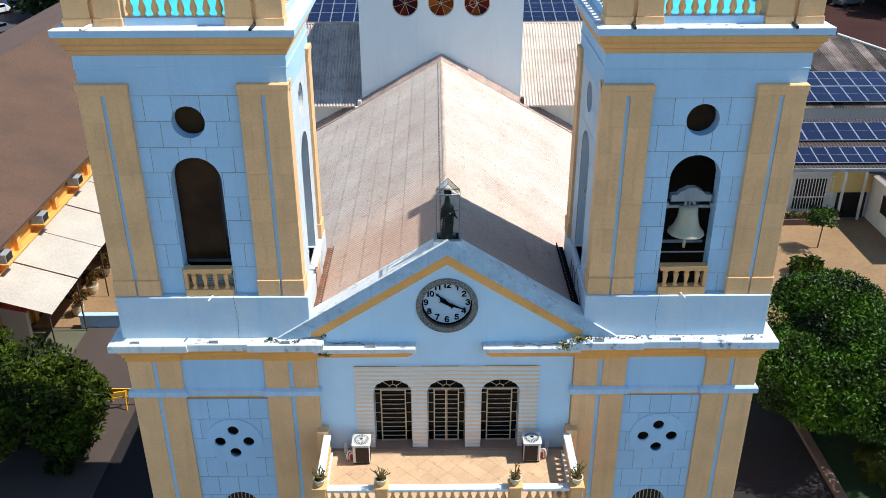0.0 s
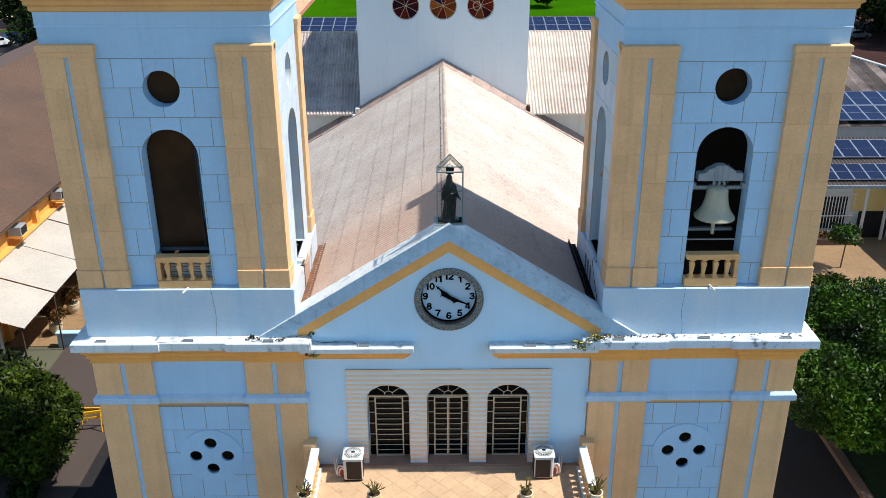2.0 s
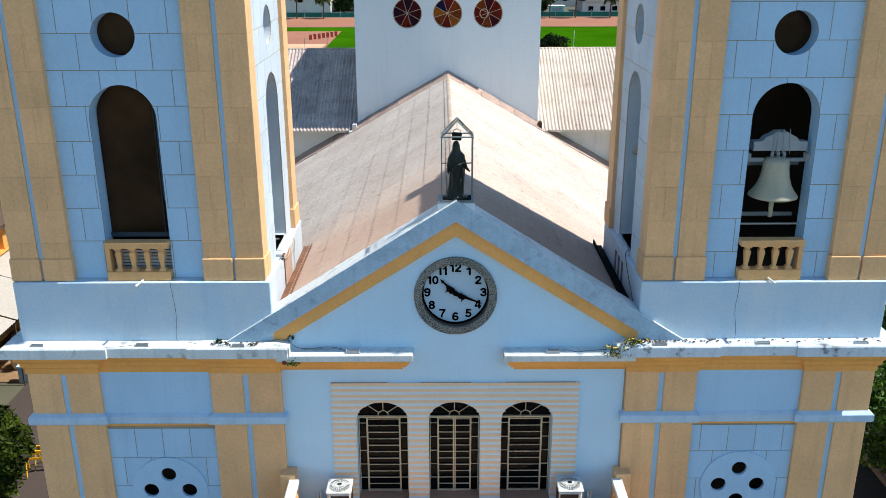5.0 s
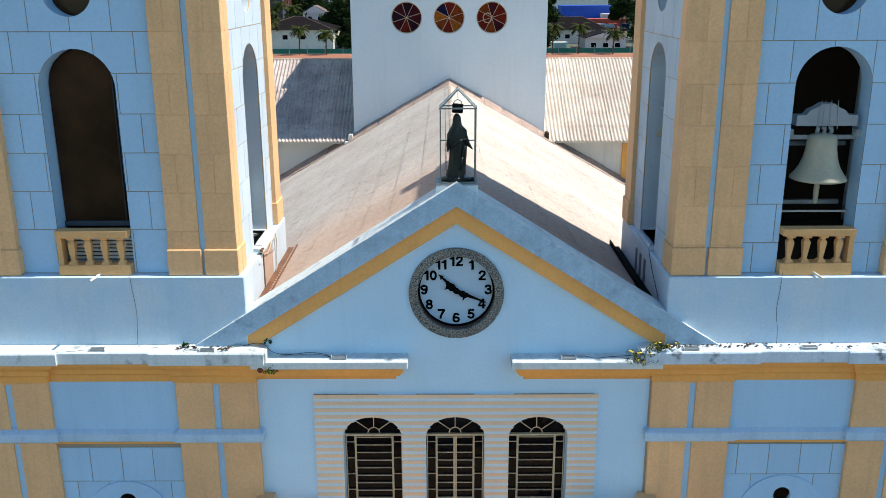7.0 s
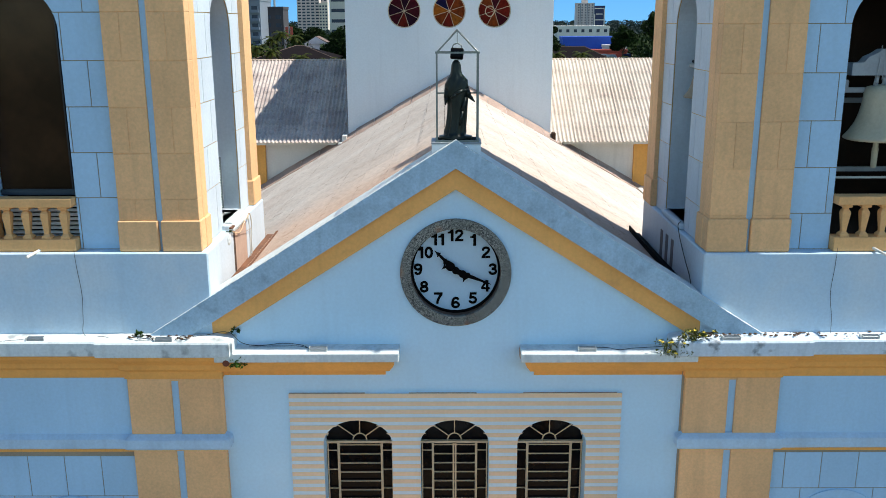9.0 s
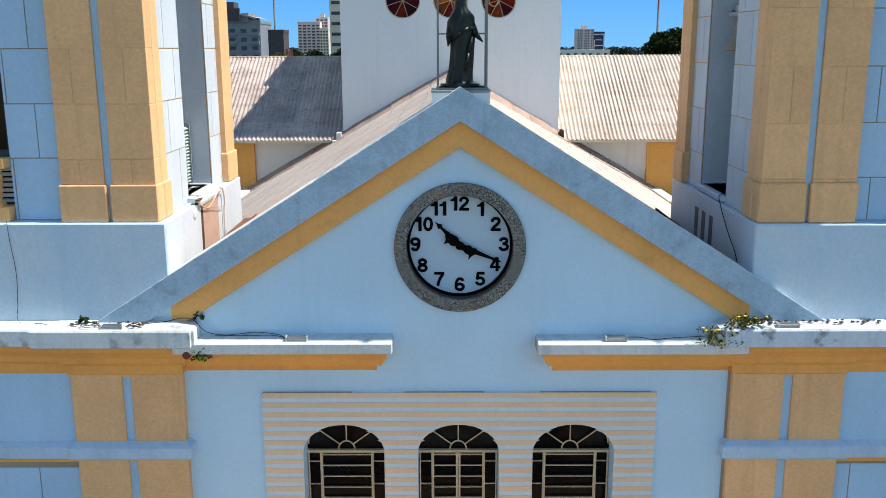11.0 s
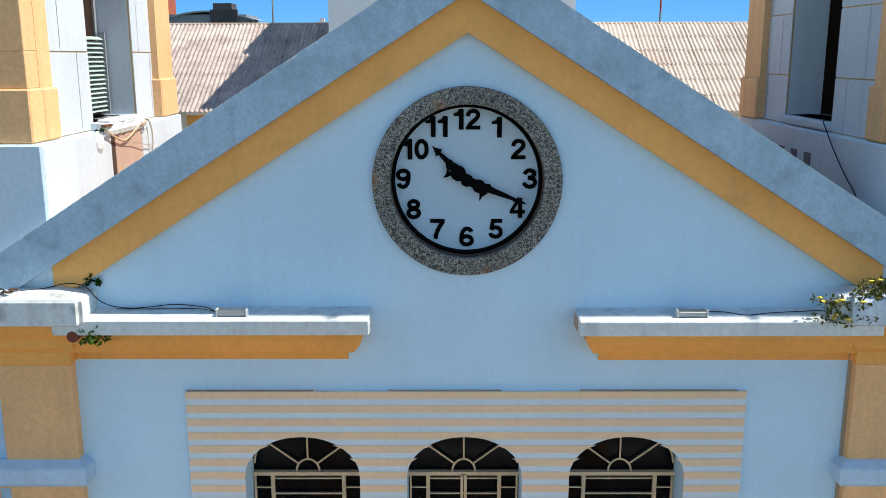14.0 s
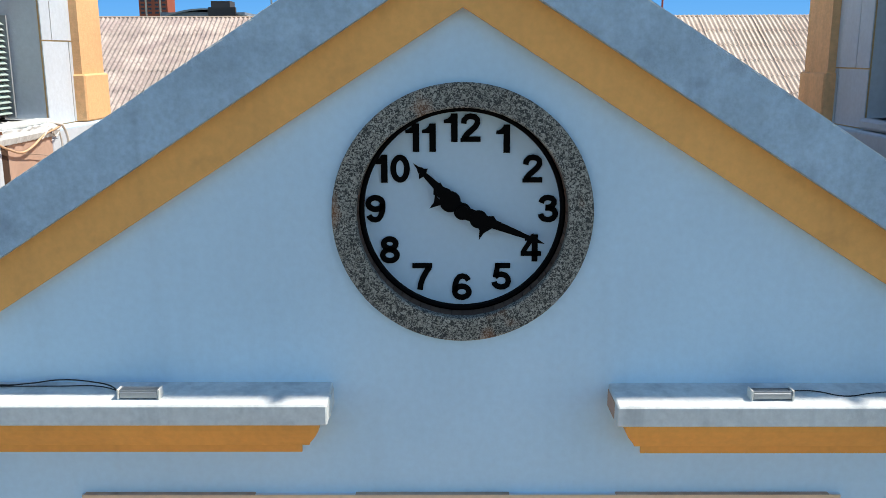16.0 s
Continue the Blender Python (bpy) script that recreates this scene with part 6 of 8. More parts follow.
def solar_row(o, ex, ey, n, scale, group):
    """A row of framed panels from a corner o along ex; ey points down the slope."""
    ex, ey = Vector(ex).normalized(), Vector(ey).normalized()
    ez = ex.cross(ey)
    if ez.z < 0:
        ez = -ez
    for i in range(n):
        m = axes(Vector(o) + ex * (i * 1.02 * scale) + ez * 0.12, ex * scale, ey * scale, ez)
        ob = new("solar_panel", panel_me)
        ob.matrix_world = m
        tagged(ob, "dark blue solar panel with a pale frame on a roof", "solar panel", group)
        r = new("rim", rim_me)
        r.parent = ob


def sheet_roof(parent, o, ex, ey, width, length, material, pitch=0.25, amp=0.03):
    ex, ey = Vector(ex).normalized(), Vector(ey).normalized()
    ez = ex.cross(ey)
    if ez.z < 0:
        ez = -ez
    bm = corrugated(width, length, pitch, amp, 4)
    bmesh.ops.transform(bm, matrix=axes(Vector(o), ex, ey, ez), verts=bm.verts[:])
    return part("roof", bm, material, parent)


RB = thing("courtyard_building", "low white and yellow building with a barred porch", "building", at=(30, 33, 0))
part("wall", boxes((18, 60, 30.3, 35.4, -0.2, 3.75)), WHITEWALL, RB)
part("yellow_panel", boxes((26.6, 29.4, 30.24, 30.3, 1.9, 3.6)), YELLOW, RB)
part("doorway", boxes((27.2, 29.2, 30.2, 30.29, 0.05, 1.9)), ACDARK, RB)
for x in (27.2, 28.6):
    part("porch_post", boxes((x, x + 0.15, 29.7, 29.85, 0, 3.6)), WHITEWALL, RB)
part("window", boxes((24.2, 26.3, 30.22, 30.3, 0.7, 2.9)), ACDARK, RB)
gr = bmesh.new()
for i in range(15):
    rod(gr, (23.9 + i * 0.2, 30.1, 0.2), (23.9 + i * 0.2, 30.1, 3.2), 0.03, 5)
for z in (0.3, 1.6, 3.1):
    box(gr, 23.8, 26.8, 30.07, 30.13, z, z + 0.06)
part("window_grille", gr, WHITEWALL, RB, "white iron window grille")
part("beam", boxes((18, 60, 29.5, 29.7, 3.72, 3.92)), STEEL, RB)
sheet_roof(RB, (18, 35.6, 5.3), (1, 0, 0), (0, -6.0, -1.35), 42, 6.15, DIRTYSHEET)
solar_row((19.4, 31.85, 4.47), (1, 0, 0), (0, -6.0, -1.35), 22, 0.98, "solar panels over the courtyard")
solar_row((19.4, 35.0, 5.17), (1, 0, 0), (0, -6.0, -1.35), 22, 1.2, "solar panels over the courtyard")
wing = thing("courtyard_wing", "white wing with a grilled window beside the courtyard", "building", at=(33, 27, 0))
part("wall", boxes((29.4, 38, 23.5, 30.2, -0.2, 3.4)), WHITEWALL, wing)
part("window", boxes((29.33, 29.42, 26.3, 28.3, 1.3, 2.5)), ACDARK, wing)
sheet_roof(wing, (38.2, 23.2, 4.6), (0, 1, 0), (-1, 0, -0.13), 7.0, 9.3, OLDROOF)
solar_row((29.6, 29.9, 3.62), (1, 0, 0.13), (0, -1, 0), 7, 1.1, "solar panels over the courtyard")
PB = thing("planter", "long concrete planter with red and green plants", "planter", at=(25.3, 29.3, 0))
part("box", boxes((22.8, 27.2, 28.9, 29.6, 0, 0.5), bev=0.03), PAVE, PB)
part("soil", boxes((22.9, 27.1, 29.0, 29.5, 0.45, 0.51)), SOIL, PB)
woods("planter_flowers", "low red and green planting", [(23.2 + 0.35 * i, 29.25, 0.65, 0.3) for i in range(11)], 0.12, 900, mat("reddish_leaf", (120, 56, 40), 0.7, 0.7, 2.0, second=(70, 100, 44)), 31)
RB2 = thing("rear_hall", "hall with a stained sheet roof and solar panels", "building", at=(36, 46, 0))
part("wall", boxes((18, 43, 39.2, 49, -0.2, 5.3)), WHITEWALL, RB2)
fall = Vector((0, -12.8, -2.43)).normalized()
crest_up = Vector((0, 2.43 * -1, 12.8)).normalized()
for k in range(37):
    bm = corrugated(0.8, 13.0, 0.2, 0.035, 4)
    bmesh.ops.transform(bm, matrix=axes(Vector((16 + 0.8 * k, 51.2, 7.68)), Vector((1, 0, 0)), fall, crest_up), verts=bm.verts[:])
    bmesh.ops.bisect_plane(bm, geom=bm.verts[:] + bm.edges[:] + bm.faces[:], plane_co=(35, 50.6, 0), plane_no=(2.5, 2.2, 0), clear_outer=True)
    if len(bm.faces):
        part("roof_sheet", bm, RUSTROOF, RB2)
part("verge_trim", rod(bmesh.new(), (34.6, 51.2, 7.75), (45.3, 39.0, 5.4), 0.12, 6), WHITEWALL, RB2)
solar_row((17.0, 41.2, 5.95), (1, 0, 0), (0, -17.4, -3.3), 22, 1.25, "solar panels on the rear hall")
solar_row((17.0, 43.7, 6.42), (1, 0, 0), (0, -17.4, -3.3), 22, 1.25, "solar panels on the rear hall")
CU = thing("condenser", "pale condenser with a round fan between the roofs", "air conditioner", at=(27.5, 37, 0))
part("case", boxes((27.0, 28.1, 36.6, 37.1, 3.0, 3.9), bev=0.02), ACWHITE, CU)
part("fan", disc_bm(27.55, 36.57, 36.6, 3.45, 0.33, 20), ACDARK, CU)
part("shelf", boxes((18, 60, 36.4, 38, 2.9, 3.0)), PAVE, RB)

# ---- behind the transept: panels, playing field, houses ----
SB = thing("sports_hall", "low hall with a panel-covered roof behind the transept", "building", at=(0, 56, 0))
part("wall", boxes((-22, 17, 51.2, 61, -0.2, 9.0)), WHITEWALL, SB)
sheet_roof(SB, (-23, 55.5, 10.45), (1, 0, 0), (0, -4.6, -1.0), 41, 4.75, DIRTYSHEET, 0.3, 0.04)
part("roof_back", slab(bmesh.new(), [((55.5, 10.33), (61.5, 9.1), (61.5, 9.2), (55.5, 10.45))], 41, lambda a, b, d: (-23 + d, a, b)), OLDROOF, SB)
for k in range(3):
    solar_row((-22, 55.05 - k * 1.75, 10.33 - k * 0.38), (1, 0, 0), (0, -4.6, -1.0), 21, 0.97, "solar panels behind the transept")
    solar_row((1.0, 55.05 - k * 1.75, 10.33 - k * 0.38), (1, 0, 0), (0, -4.6, -1.0), 16, 0.97, "solar panels behind the transept")
flat("lawn", -130, 160, 80, 194, 0.02, FIELD, "bright green playing field", "lawn", 0.2)
flat("pavement", -130, 160, 194.5, 222, 0.03, CLAY, "orange clay strip behind the field", "track", 0.2)
bm = bmesh.new()
vs_ = [bm.verts.new(p) for p in ((-90, 110, 0.06), (-22.2, 110, 0.06), (-22.2, 139, 0.06), (-22.6, 184, 0.06), (-90, 184, 0.06))]
bm.faces.new(vs_)
tagged(part("pavement", bm, CLAY), "pale clay court beside the field", "court", kind="structure")
flat("pavement", -90, -22.9, 120, 158, 0.075, DIRT, "pale dry dirt beside the court", "ground", 0.2)
WF = thing("wire_fence", "slim green wire fence round the court", "fence", at=(-26, 138, 0))
for x in (-36, -32, -28, -24, -20, -14, -8):
    part("post", rod(bmesh.new(), (x, 137, 0), (x, 137, 3.4), 0.05, 6), STEEL, WF)
part("top_rail", rod(bmesh.new(), (-40, 137, 0.9), (-4, 137, 0.9), 0.06, 6), FIELD, WF)
RK = thing("hurdle_rack", "row of dark red hurdles standing on the court", "hurdles", at=(-25, 168, 0))
for k in range(7):
    part("hurdle", boxes((-27.4 + k * 0.75, -26.8 + k * 0.75, 166 + k * 1.1, 166.1 + k * 1.1, 0.06, 1.1)), REDTRIM, RK)
GP = thing("goal_posts", "pair of slim white posts on the field", "posts", at=(24, 150, 0))
for x in (24.2, 32.4):
    part("post", rod(bmesh.new(), (x, 146, 0), (x, 146, 3.6), 0.07, 6), WHITEWALL, GP)
FENCEG = mat("green_fence_paint", (22, 110, 96), 0.7, 0.8, 0.3, 3, 0.1)
fn = thing("field_fence", "long green board fence with slim posts", "fence", at=(10, 224, 0))
part("board_screen", boxes((-130, 160, 223.9, 224.1, 0, 1.2)), FENCEG, fn)
for i in range(60):
    part("post", boxes((-128 + i * 4.8, -127.85 + i * 4.8, 223.7, 223.9, 0, 1.9)), STEEL, fn)
DARKTILE = mat("dark_clay_roof", (25, 19, 20), 0.95, 0.75, 0.3, 2, 0.16, spec=0.1)


def house(x, y, w, d, h, rise, wall, roof, label, hip=True, n=3, front=False):
    t = thing("house", label, "house", at=(x, y, 0))
    part("wall", boxes((x - w / 2, x + w / 2, y, y + d, -0.2, h)), wall, t)
    bm = bmesh.new()
    o = 0.7
    ins = d / 2 if hip else 0.0
    b = [bm.verts.new(p) for p in ((x - w / 2 - o, y - o, h), (x + w / 2 + o, y - o, h), (x + w / 2 + o, y + d + o, h), (x - w / 2 - o, y + d + o, h))]
    if front:
        r = [bm.verts.new(p) for p in ((x, y - o, h + rise), (x, y + d + o, h + rise))]
        for f_ in ((b[0], b[1], r[0]), (b[1], b[2], r[1], r[0]), (b[2], b[3], r[1]), (b[3], b[0], r[0], r[1]), (b[3], b[2], b[1], b[0])):
            bm.faces.new(f_)
        part("gable", slab(bmesh.new(), [((x - w / 2, h), (x + w / 2, h), (x, h + rise - 0.12), (x, h + rise - 0.12))], 0.1, lambda a, c, e_: (a, y - o - 0.06 + e_, c)), wall, t)
    else:
        r = [bm.verts.new(p) for p in ((x - w / 2 + ins - (0 if hip else o), y + d / 2, h + rise), (x + w / 2 - ins + (0 if hip else o), y + d / 2, h + rise))]
        for f_ in ((b[0], b[1], r[1], r[0]), (b[1], b[2], r[1]), (b[2], b[3], r[0], r[1]), (b[3], b[0], r[0]), (b[3], b[2], b[1], b[0])):
            bm.faces.new(f_)
    crest = [tuple(v.co) for v in r]
    foot = [tuple(v.co) for v in b]
    roof_ob = part("roof", bm, roof, t)
    if hip:
        for p, q in ((foot[0], crest[0]), (foot[1], crest[1]), (crest[0], crest[1])):
            part("hip_cap", rod(bmesh.new(), p, q, 0.11, 6), PAVE, roof_ob)
    zw = h - 2.6
    for i in range(n):
        wx = x - w / 2 + w * (i + 0.7) / (n + 0.4)
        wd = part("window", boxes((wx - 0.7, wx + 0.7, y - 0.06, y, zw, zw + 1.2)), PANE, t)
        part("frame", boxes((wx - 0.8, wx + 0.8, y - 0.08, y - 0.02, zw - 0.1, zw), (wx - 0.8, wx + 0.8, y - 0.08, y - 0.02, zw + 1.2, zw + 1.3)), WHITEWALL, wd)
    return t


PINKPLASTER = mat("pinkish_house_plaster", (226, 206, 202), 0.85, 0.9, 0.3, 4, 0.05, 0.05, 0.15)
house(-42.4, 238, 22, 19.6, 5.5, 3.4, WHITEWALL, DARKTILE, "white house with a dark hipped roof behind the fence", n=4)
house(45.2, 236, 11.4, 12, 3.2, 1.7, PINKPLASTER, DARKTILE, "pinkish white gabled house behind the fence", hip=False, front=True)
house(38, 262, 24, 13, 4.2, 3.6, WHITEWALL, DARKTILE, "long house with a wide dark roof", n=5)
house(-80, 250, 30, 16, 5.0, 4.0, WHITEWALL, DARKTILE, "pale house with a dark roof")
house(96, 250, 26, 16, 5.0, 3.6, WHITEWALL, DARKTILE, "pale house with a dark roof")
house(-49.5, 332, 9, 9, 7.5, 2.8, PINKPLASTER, PAVE, "pale narrow house beside the street", hip=False, n=2, front=True)
house(-41, 318, 9, 9, 5.0, 2.4, WHITEWALL, DARKTILE, "low white house beside the street", n=2)
house(-66, 318, 12, 10, 5.0, 3.0, PINKPLASTER, DARKTILE, "low pale house beside the street", n=3)
house(-63, 286, 10, 10, 4.4, 2.6, WHITEWALL, DARKTILE, "low white house with a dark roof", n=2)
flat("road", -57, -50, 262, 430, 0.05, ASPHALT, "dark asphalt street between the houses", "road", 0.2)
KSK = thing("kiosk", "small pale turquoise kiosk behind the fence", "kiosk", at=(31.5, 229, 0))
KTURQ = mat("pale_turquoise_paint", (128, 196, 200), 0.7, 0.88, 0.4, 4, 0.06)
part("wall", boxes((29.6, 33.4, 229, 232, 0, 2.3), bev=0.03), KTURQ, KSK)
part("roof", boxes((29.3, 33.7, 228.7, 232.3, 2.3, 2.45), bev=0.03), WHITEWALL, KSK)
part("shutter", boxes((30.1, 32.9, 228.95, 229.0, 1.0, 1.9)), STEEL, KSK)
for bx in (-55.6, -54.0):
    bn = thing("banner", "tall red cloth banner on a slim pole by the street", "banner", "street banners", at=(bx, 300, 0))
    part("pole", rod(bmesh.new(), (bx, 300, 0), (bx, 300, 14.2), 0.08, 6), STEEL, bn)
    part("cloth", boxes((bx + 0.08, bx + 1.1, 299.97, 300.03, 10.4, 14.0), bev=0.01), REDTRIM, bn)
for i, (x, y, h) in enumerate(((-38, 219, 6.6), (-31, 219, 5.6), (35.1, 219, 7.0), (44.2, 219, 5.6), (28.3, 219, 7.0), (-47, 228, 8.0), (-52, 232, 8.6), (-60, 236, 9), (64, 226, 8), (-49.3, 256, 12.2), (-46.5, 262, 11), (-54, 266, 10.5))):
    palm(x, y, h, 40 + i, r=3.0)

FARPANE = mat("hazy_far_glass", (58, 66, 80), 0.3, 0.85, 0.2, 1, 0.1, 0.0, spec=0.3)
BLUEWALL = mat("blue_cladding", (36, 84, 190), 0.6, 0.85, 0.1, 1, 0.05)
GREYWALL = mat("grey_tower_paint", (126, 134, 144), 0.8, 0.88, 0.1, 1, 0.05)
PINKWALL = mat("pinkish_tower_paint", (206, 192, 186), 0.8, 0.9, 0.1, 1, 0.05)
BEIGEWALL = mat("beige_tower_paint", (214, 204, 186), 0.8, 0.9, 0.1, 1, 0.05)
BRICKWALL = mat("red_brown_tower_paint", (164, 84, 60), 0.8, 0.9, 0.1, 1, 0.05)
DARKWALL = mat("dark_block_paint", (70, 66, 68), 0.8, 0.9, 0.1, 1, 0.05)


def block_tower(x, y, w, d, h, wall, label, cols, floor=3.0, strip=None, balcony=False, top=True, wide=0.26):
    """A tall building with a window for each storey and bay."""
    t = thing("apartment_building", label, "building", at=(x, y, 0))
    part("wall", boxes((x - w / 2, x + w / 2, y, y + d, -0.2, h)), wall, t)
    if top:
        part("roof_house", boxes((x - w / 6, x + w / 6, y + d * 0.3, y + d * 0.7, h, h + 4)), wall, t)
    part("parapet", boxes((x - w / 2 - 0.2, x + w / 2 + 0.2, y - 0.2, y + d + 0.2, h - 0.6, h + 0.5)), wall, t)
    win = mesh_of("window", boxes((-wide * w / max(cols, 1), wide * w / max(cols, 1), -0.12, 0.05, 0, 1.5)), FARPANE)
    bal = mesh_of("balcony", boxes((-0.42 * w / max(cols, 1), 0.42 * w / max(cols, 1), -1.2, 0.0, -0.25, 0.85)), wall)
    for k in range(1, max(2, int(h / floor))):
        for c in range(cols):
            wx = x - w / 2 + w * (c + 0.5) / cols
            piece("window", win, t, (wx, y - 0.02, k * floor + 0.8))
            if balcony and c % 2 == 0:
                piece("balcony", bal, t, (wx, y, k * floor + 0.1))
    if strip:
        for c in range(0, cols, 2):
            wx = x - w / 2 + w * (c + 1.0) / cols
            part("stripe", boxes((wx - 0.12 * w / cols, wx + 0.12 * w / cols, y - 0.3, y, 0, h)), strip, t)
    return t


block_tower(-134.6, 885, 22, 20, 39.7, PINKWALL, "tall pinkish white apartment tower with balconies", 5, 2.9, balcony=True, top=False, wide=0.34)
block_tower(-123.6, 900, 12, 16, 44.5, PINKWALL, "tall pinkish apartment tower with balconies", 3, 2.9, balcony=True, wide=0.34)
block_tower(-119.4, 882, 8.4, 14, 33.6, BEIGEWALL, "lower pinkish apartment block beside the tower", 3, 2.9, top=False, wide=0.3)
block_tower(171, 1100, 20.7, 20, 36.5, PINKWALL, "pale pinkish apartment tower with dark vertical bands", 5, 3.0, GREYWALL, wide=0.2)
NAVY = mat("navy_cladding", (24, 42, 84), 0.5, 0.85, 0.1, 1, 0.05)
OFF = block_tower(190, 1110, 12.6, 20, 33.3, NAVY, "navy blue office block with white bands", 0, 3.4, top=False)
for a, b, c, e_ in ((183.6, 196.4, 16.5, 17.6), (183.6, 196.4, 30.2, 31.2), (195.2, 196.4, 8, 31.2), (185.5, 193.5, 23.4, 24.4), (183.6, 184.4, 8, 24)):
    part("white_band", boxes((a, b, 1109.5, 1110.0, c, e_)), WHITEWALL, OFF)
block_tower(-89, 330, 38, 22, 24, GREYWALL, "grey office building with balconies", 9, 3.2, balcony=True)
block_tower(-68, 345, 8, 12, 21, DARKWALL, "dark brown building core", 2, 3.2, top=False)
block_tower(-50, 420, 10, 14, 52, BEIGEWALL, "tall cream building with strip windows", 1, 4.83, top=False, wide=0.42)
block_tower(-226, 700, 22, 20, 74, BRICKWALL, "tall red and white apartment tower", 4, 3.0, BEIGEWALL)
block_tower(70.3, 450, 27, 30, 12.7, WHITEWALL, "long pale warehouse with small windows", 7, 9.2, top=False, wide=0.2)
block_tower(57.7, 350, 21, 10, 9.0, BLUEWALL, "low bright blue shed", 0, 20.0, top=False)
block_tower(63, 334, 14, 6, 4.4, REDTRIM, "low red shed row", 0, 9.0, top=False)
block_tower(67, 343, 9, 4, 6.0, WHITEWALL, "low white canopy building", 0, 9.0, top=False)
for i, (x, paint) in enumerate(((50, CARWHITE), (54.5, REDTRIM), (59, CARWHITE), (63.5, REDTRIM), (68, CARBLUE), (57, CARGREY))):
    y = 322 if i < 5 else 312
    tr = thing("truck", "parked box truck with a " + ("red" if paint is REDTRIM else "pale" if paint is CARWHITE else "dark") + " body", "truck", "parked trucks", at=(x, y, 0))
    part("cargo_box", boxes((x - 1.9, x + 1.2, y, y + 2.4, 0.9, 3.6), bev=0.06), paint, tr)
    part("cab", boxes((x + 1.3, x + 2.2, y + 0.1, y + 2.3, 0.6, 2.4), bev=0.12), CARWHITE, tr)
    for wx in (x - 1.2, x + 1.7):
        part("wheel", disc_bm(wx, y - 0.02, y + 0.25, 0.5, 0.5, 16), TYRE, tr)
for i, (x, y, w, wall) in enumerate(((48.5, 336, 5, ORANGE), (53.2, 340, 4, WHITEWALL), (57.0, 344, 5, PINKPLASTER), (50.5, 326, 4, STEEL), (60.5, 318, 4.5, WHITEWALL), (53.5, 312, 4, GREYWALL))):
    ms = thing("market_stall", "low market stall with a sloping sheet awning", "stall", "market stalls", at=(x, y, 0))
    part("booth", boxes((x - w / 2, x + w / 2, y, y + 2.4, 0, 2.6), bev=0.04), wall, ms)
    part("awning", slab(bmesh.new(), [((y - 1.4, 2.4), (y + 2.6, 3.4), (y + 2.6, 3.5), (y - 1.4, 2.5))], w + 0.6, lambda a, b, d: (x - w / 2 - 0.3 + d, a, b)), (STEEL, AWNING, WHITEWALL)[i % 3], ms)
    part("opening", boxes((x - w / 2 + 0.5, x + w / 2 - 0.5, y - 0.03, y, 0.9, 2.1)), PANE, ms)
vault = thing("vaulted_roof", "curved metal roof on the grey office building", "roof", at=(-86, 330, 24))
bm = bmesh.new()
for a, b in (((-106 + 3.2 * k, 24.4 + 4.2 * math.sin(math.pi * (k + 1) / 13)), (-106 + 3.2 * (k + 1), 24.4 + 4.2 * math.sin(math.pi * (k + 2) / 13))) for k in range(11)):
    q = [bm.verts.new(p) for p in ((a[0], 328, a[1]), (b[0], 328, b[1]), (b[0], 352, b[1]), (a[0], 352, a[1]), (a[0], 328, a[1] - 0.6), (b[0], 328, b[1] - 0.6))]
    bm.faces.new(q[:4])
    bm.faces.new((q[4], q[5], q[1], q[0]))
part("sheet", bm, STEEL, vault)
part("gable_wall", boxes((-105, -74, 329, 350, 24.0, 27.2)), GREYWALL, vault)
part("dark_bay", boxes((-87, -77, 327.4, 329, 24.4, 28.9)), DARKWALL, vault, "dark brown stair bay")
part("roof_house", boxes((-87, -80, 332, 340, 28.0, 31.4)), DARKWALL, vault)
for x, y, h, lab in ((96, 400, 62, "tall red and white lattice mast"), (-76.5, 395, 60, "tall slim grey mast")):
    ms = thing("antenna_mast", lab, "mast", at=(x, y, 0))
    n = 6
    for k in range(n):
        part("section", rod(bmesh.new(), (x, y, h * k / n), (x, y, h * (k + 1) / n), 0.62 - 0.06 * k, 6, 0.6 - 0.06 * k), (REDTRIM if k % 2 and lab.startswith("tall red") else STEEL), ms)

# plain blue distance of sky beyond the woods
SKYB = bpy.data.materials.new("sky_backdrop")
SKYB.use_nodes = True
sn = SKYB.node_tree
sn.nodes.clear()
em, mo = sn.nodes.new("ShaderNodeEmission"), sn.nodes.new("ShaderNodeOutputMaterial")
sz, sr, sx_ = sn.nodes.new("ShaderNodeSeparateXYZ"), sn.nodes.new("ShaderNodeMapRange"), sn.nodes.new("ShaderNodeMix")
sx_.data_type = "RGBA"
sn.links.new(sn.nodes.new("ShaderNodeNewGeometry").outputs["Position"], sz.inputs[0])
sn.links.new(sz.outputs[2], sr.inputs[0])
sr.inputs[1].default_value, sr.inputs[2].default_value = 0, 260
sn.links.new(sr.outputs[0], sx_.inputs[0])
sx_.inputs[6].default_value, sx_.inputs[7].default_value = lin(116, 184, 240), lin(80, 160, 238)
sn.links.new(sx_.outputs[2], em.inputs[0])
em.inputs[1].default_value = 0.8
sn.links.new(em.outputs[0], mo.inputs[0])
bm = bmesh.new()
bm.faces.new([bm.verts.new(c) for c in ((-1800, 3000, -5), (1800, 3000, -5), (1800, 3000, 420), (-1800, 3000, 420))])
tagged(part("backdrop", bm, SKYB), "clear blue sky low over the horizon", "sky", kind="structure")

rngw = random.Random(77)
spots = []
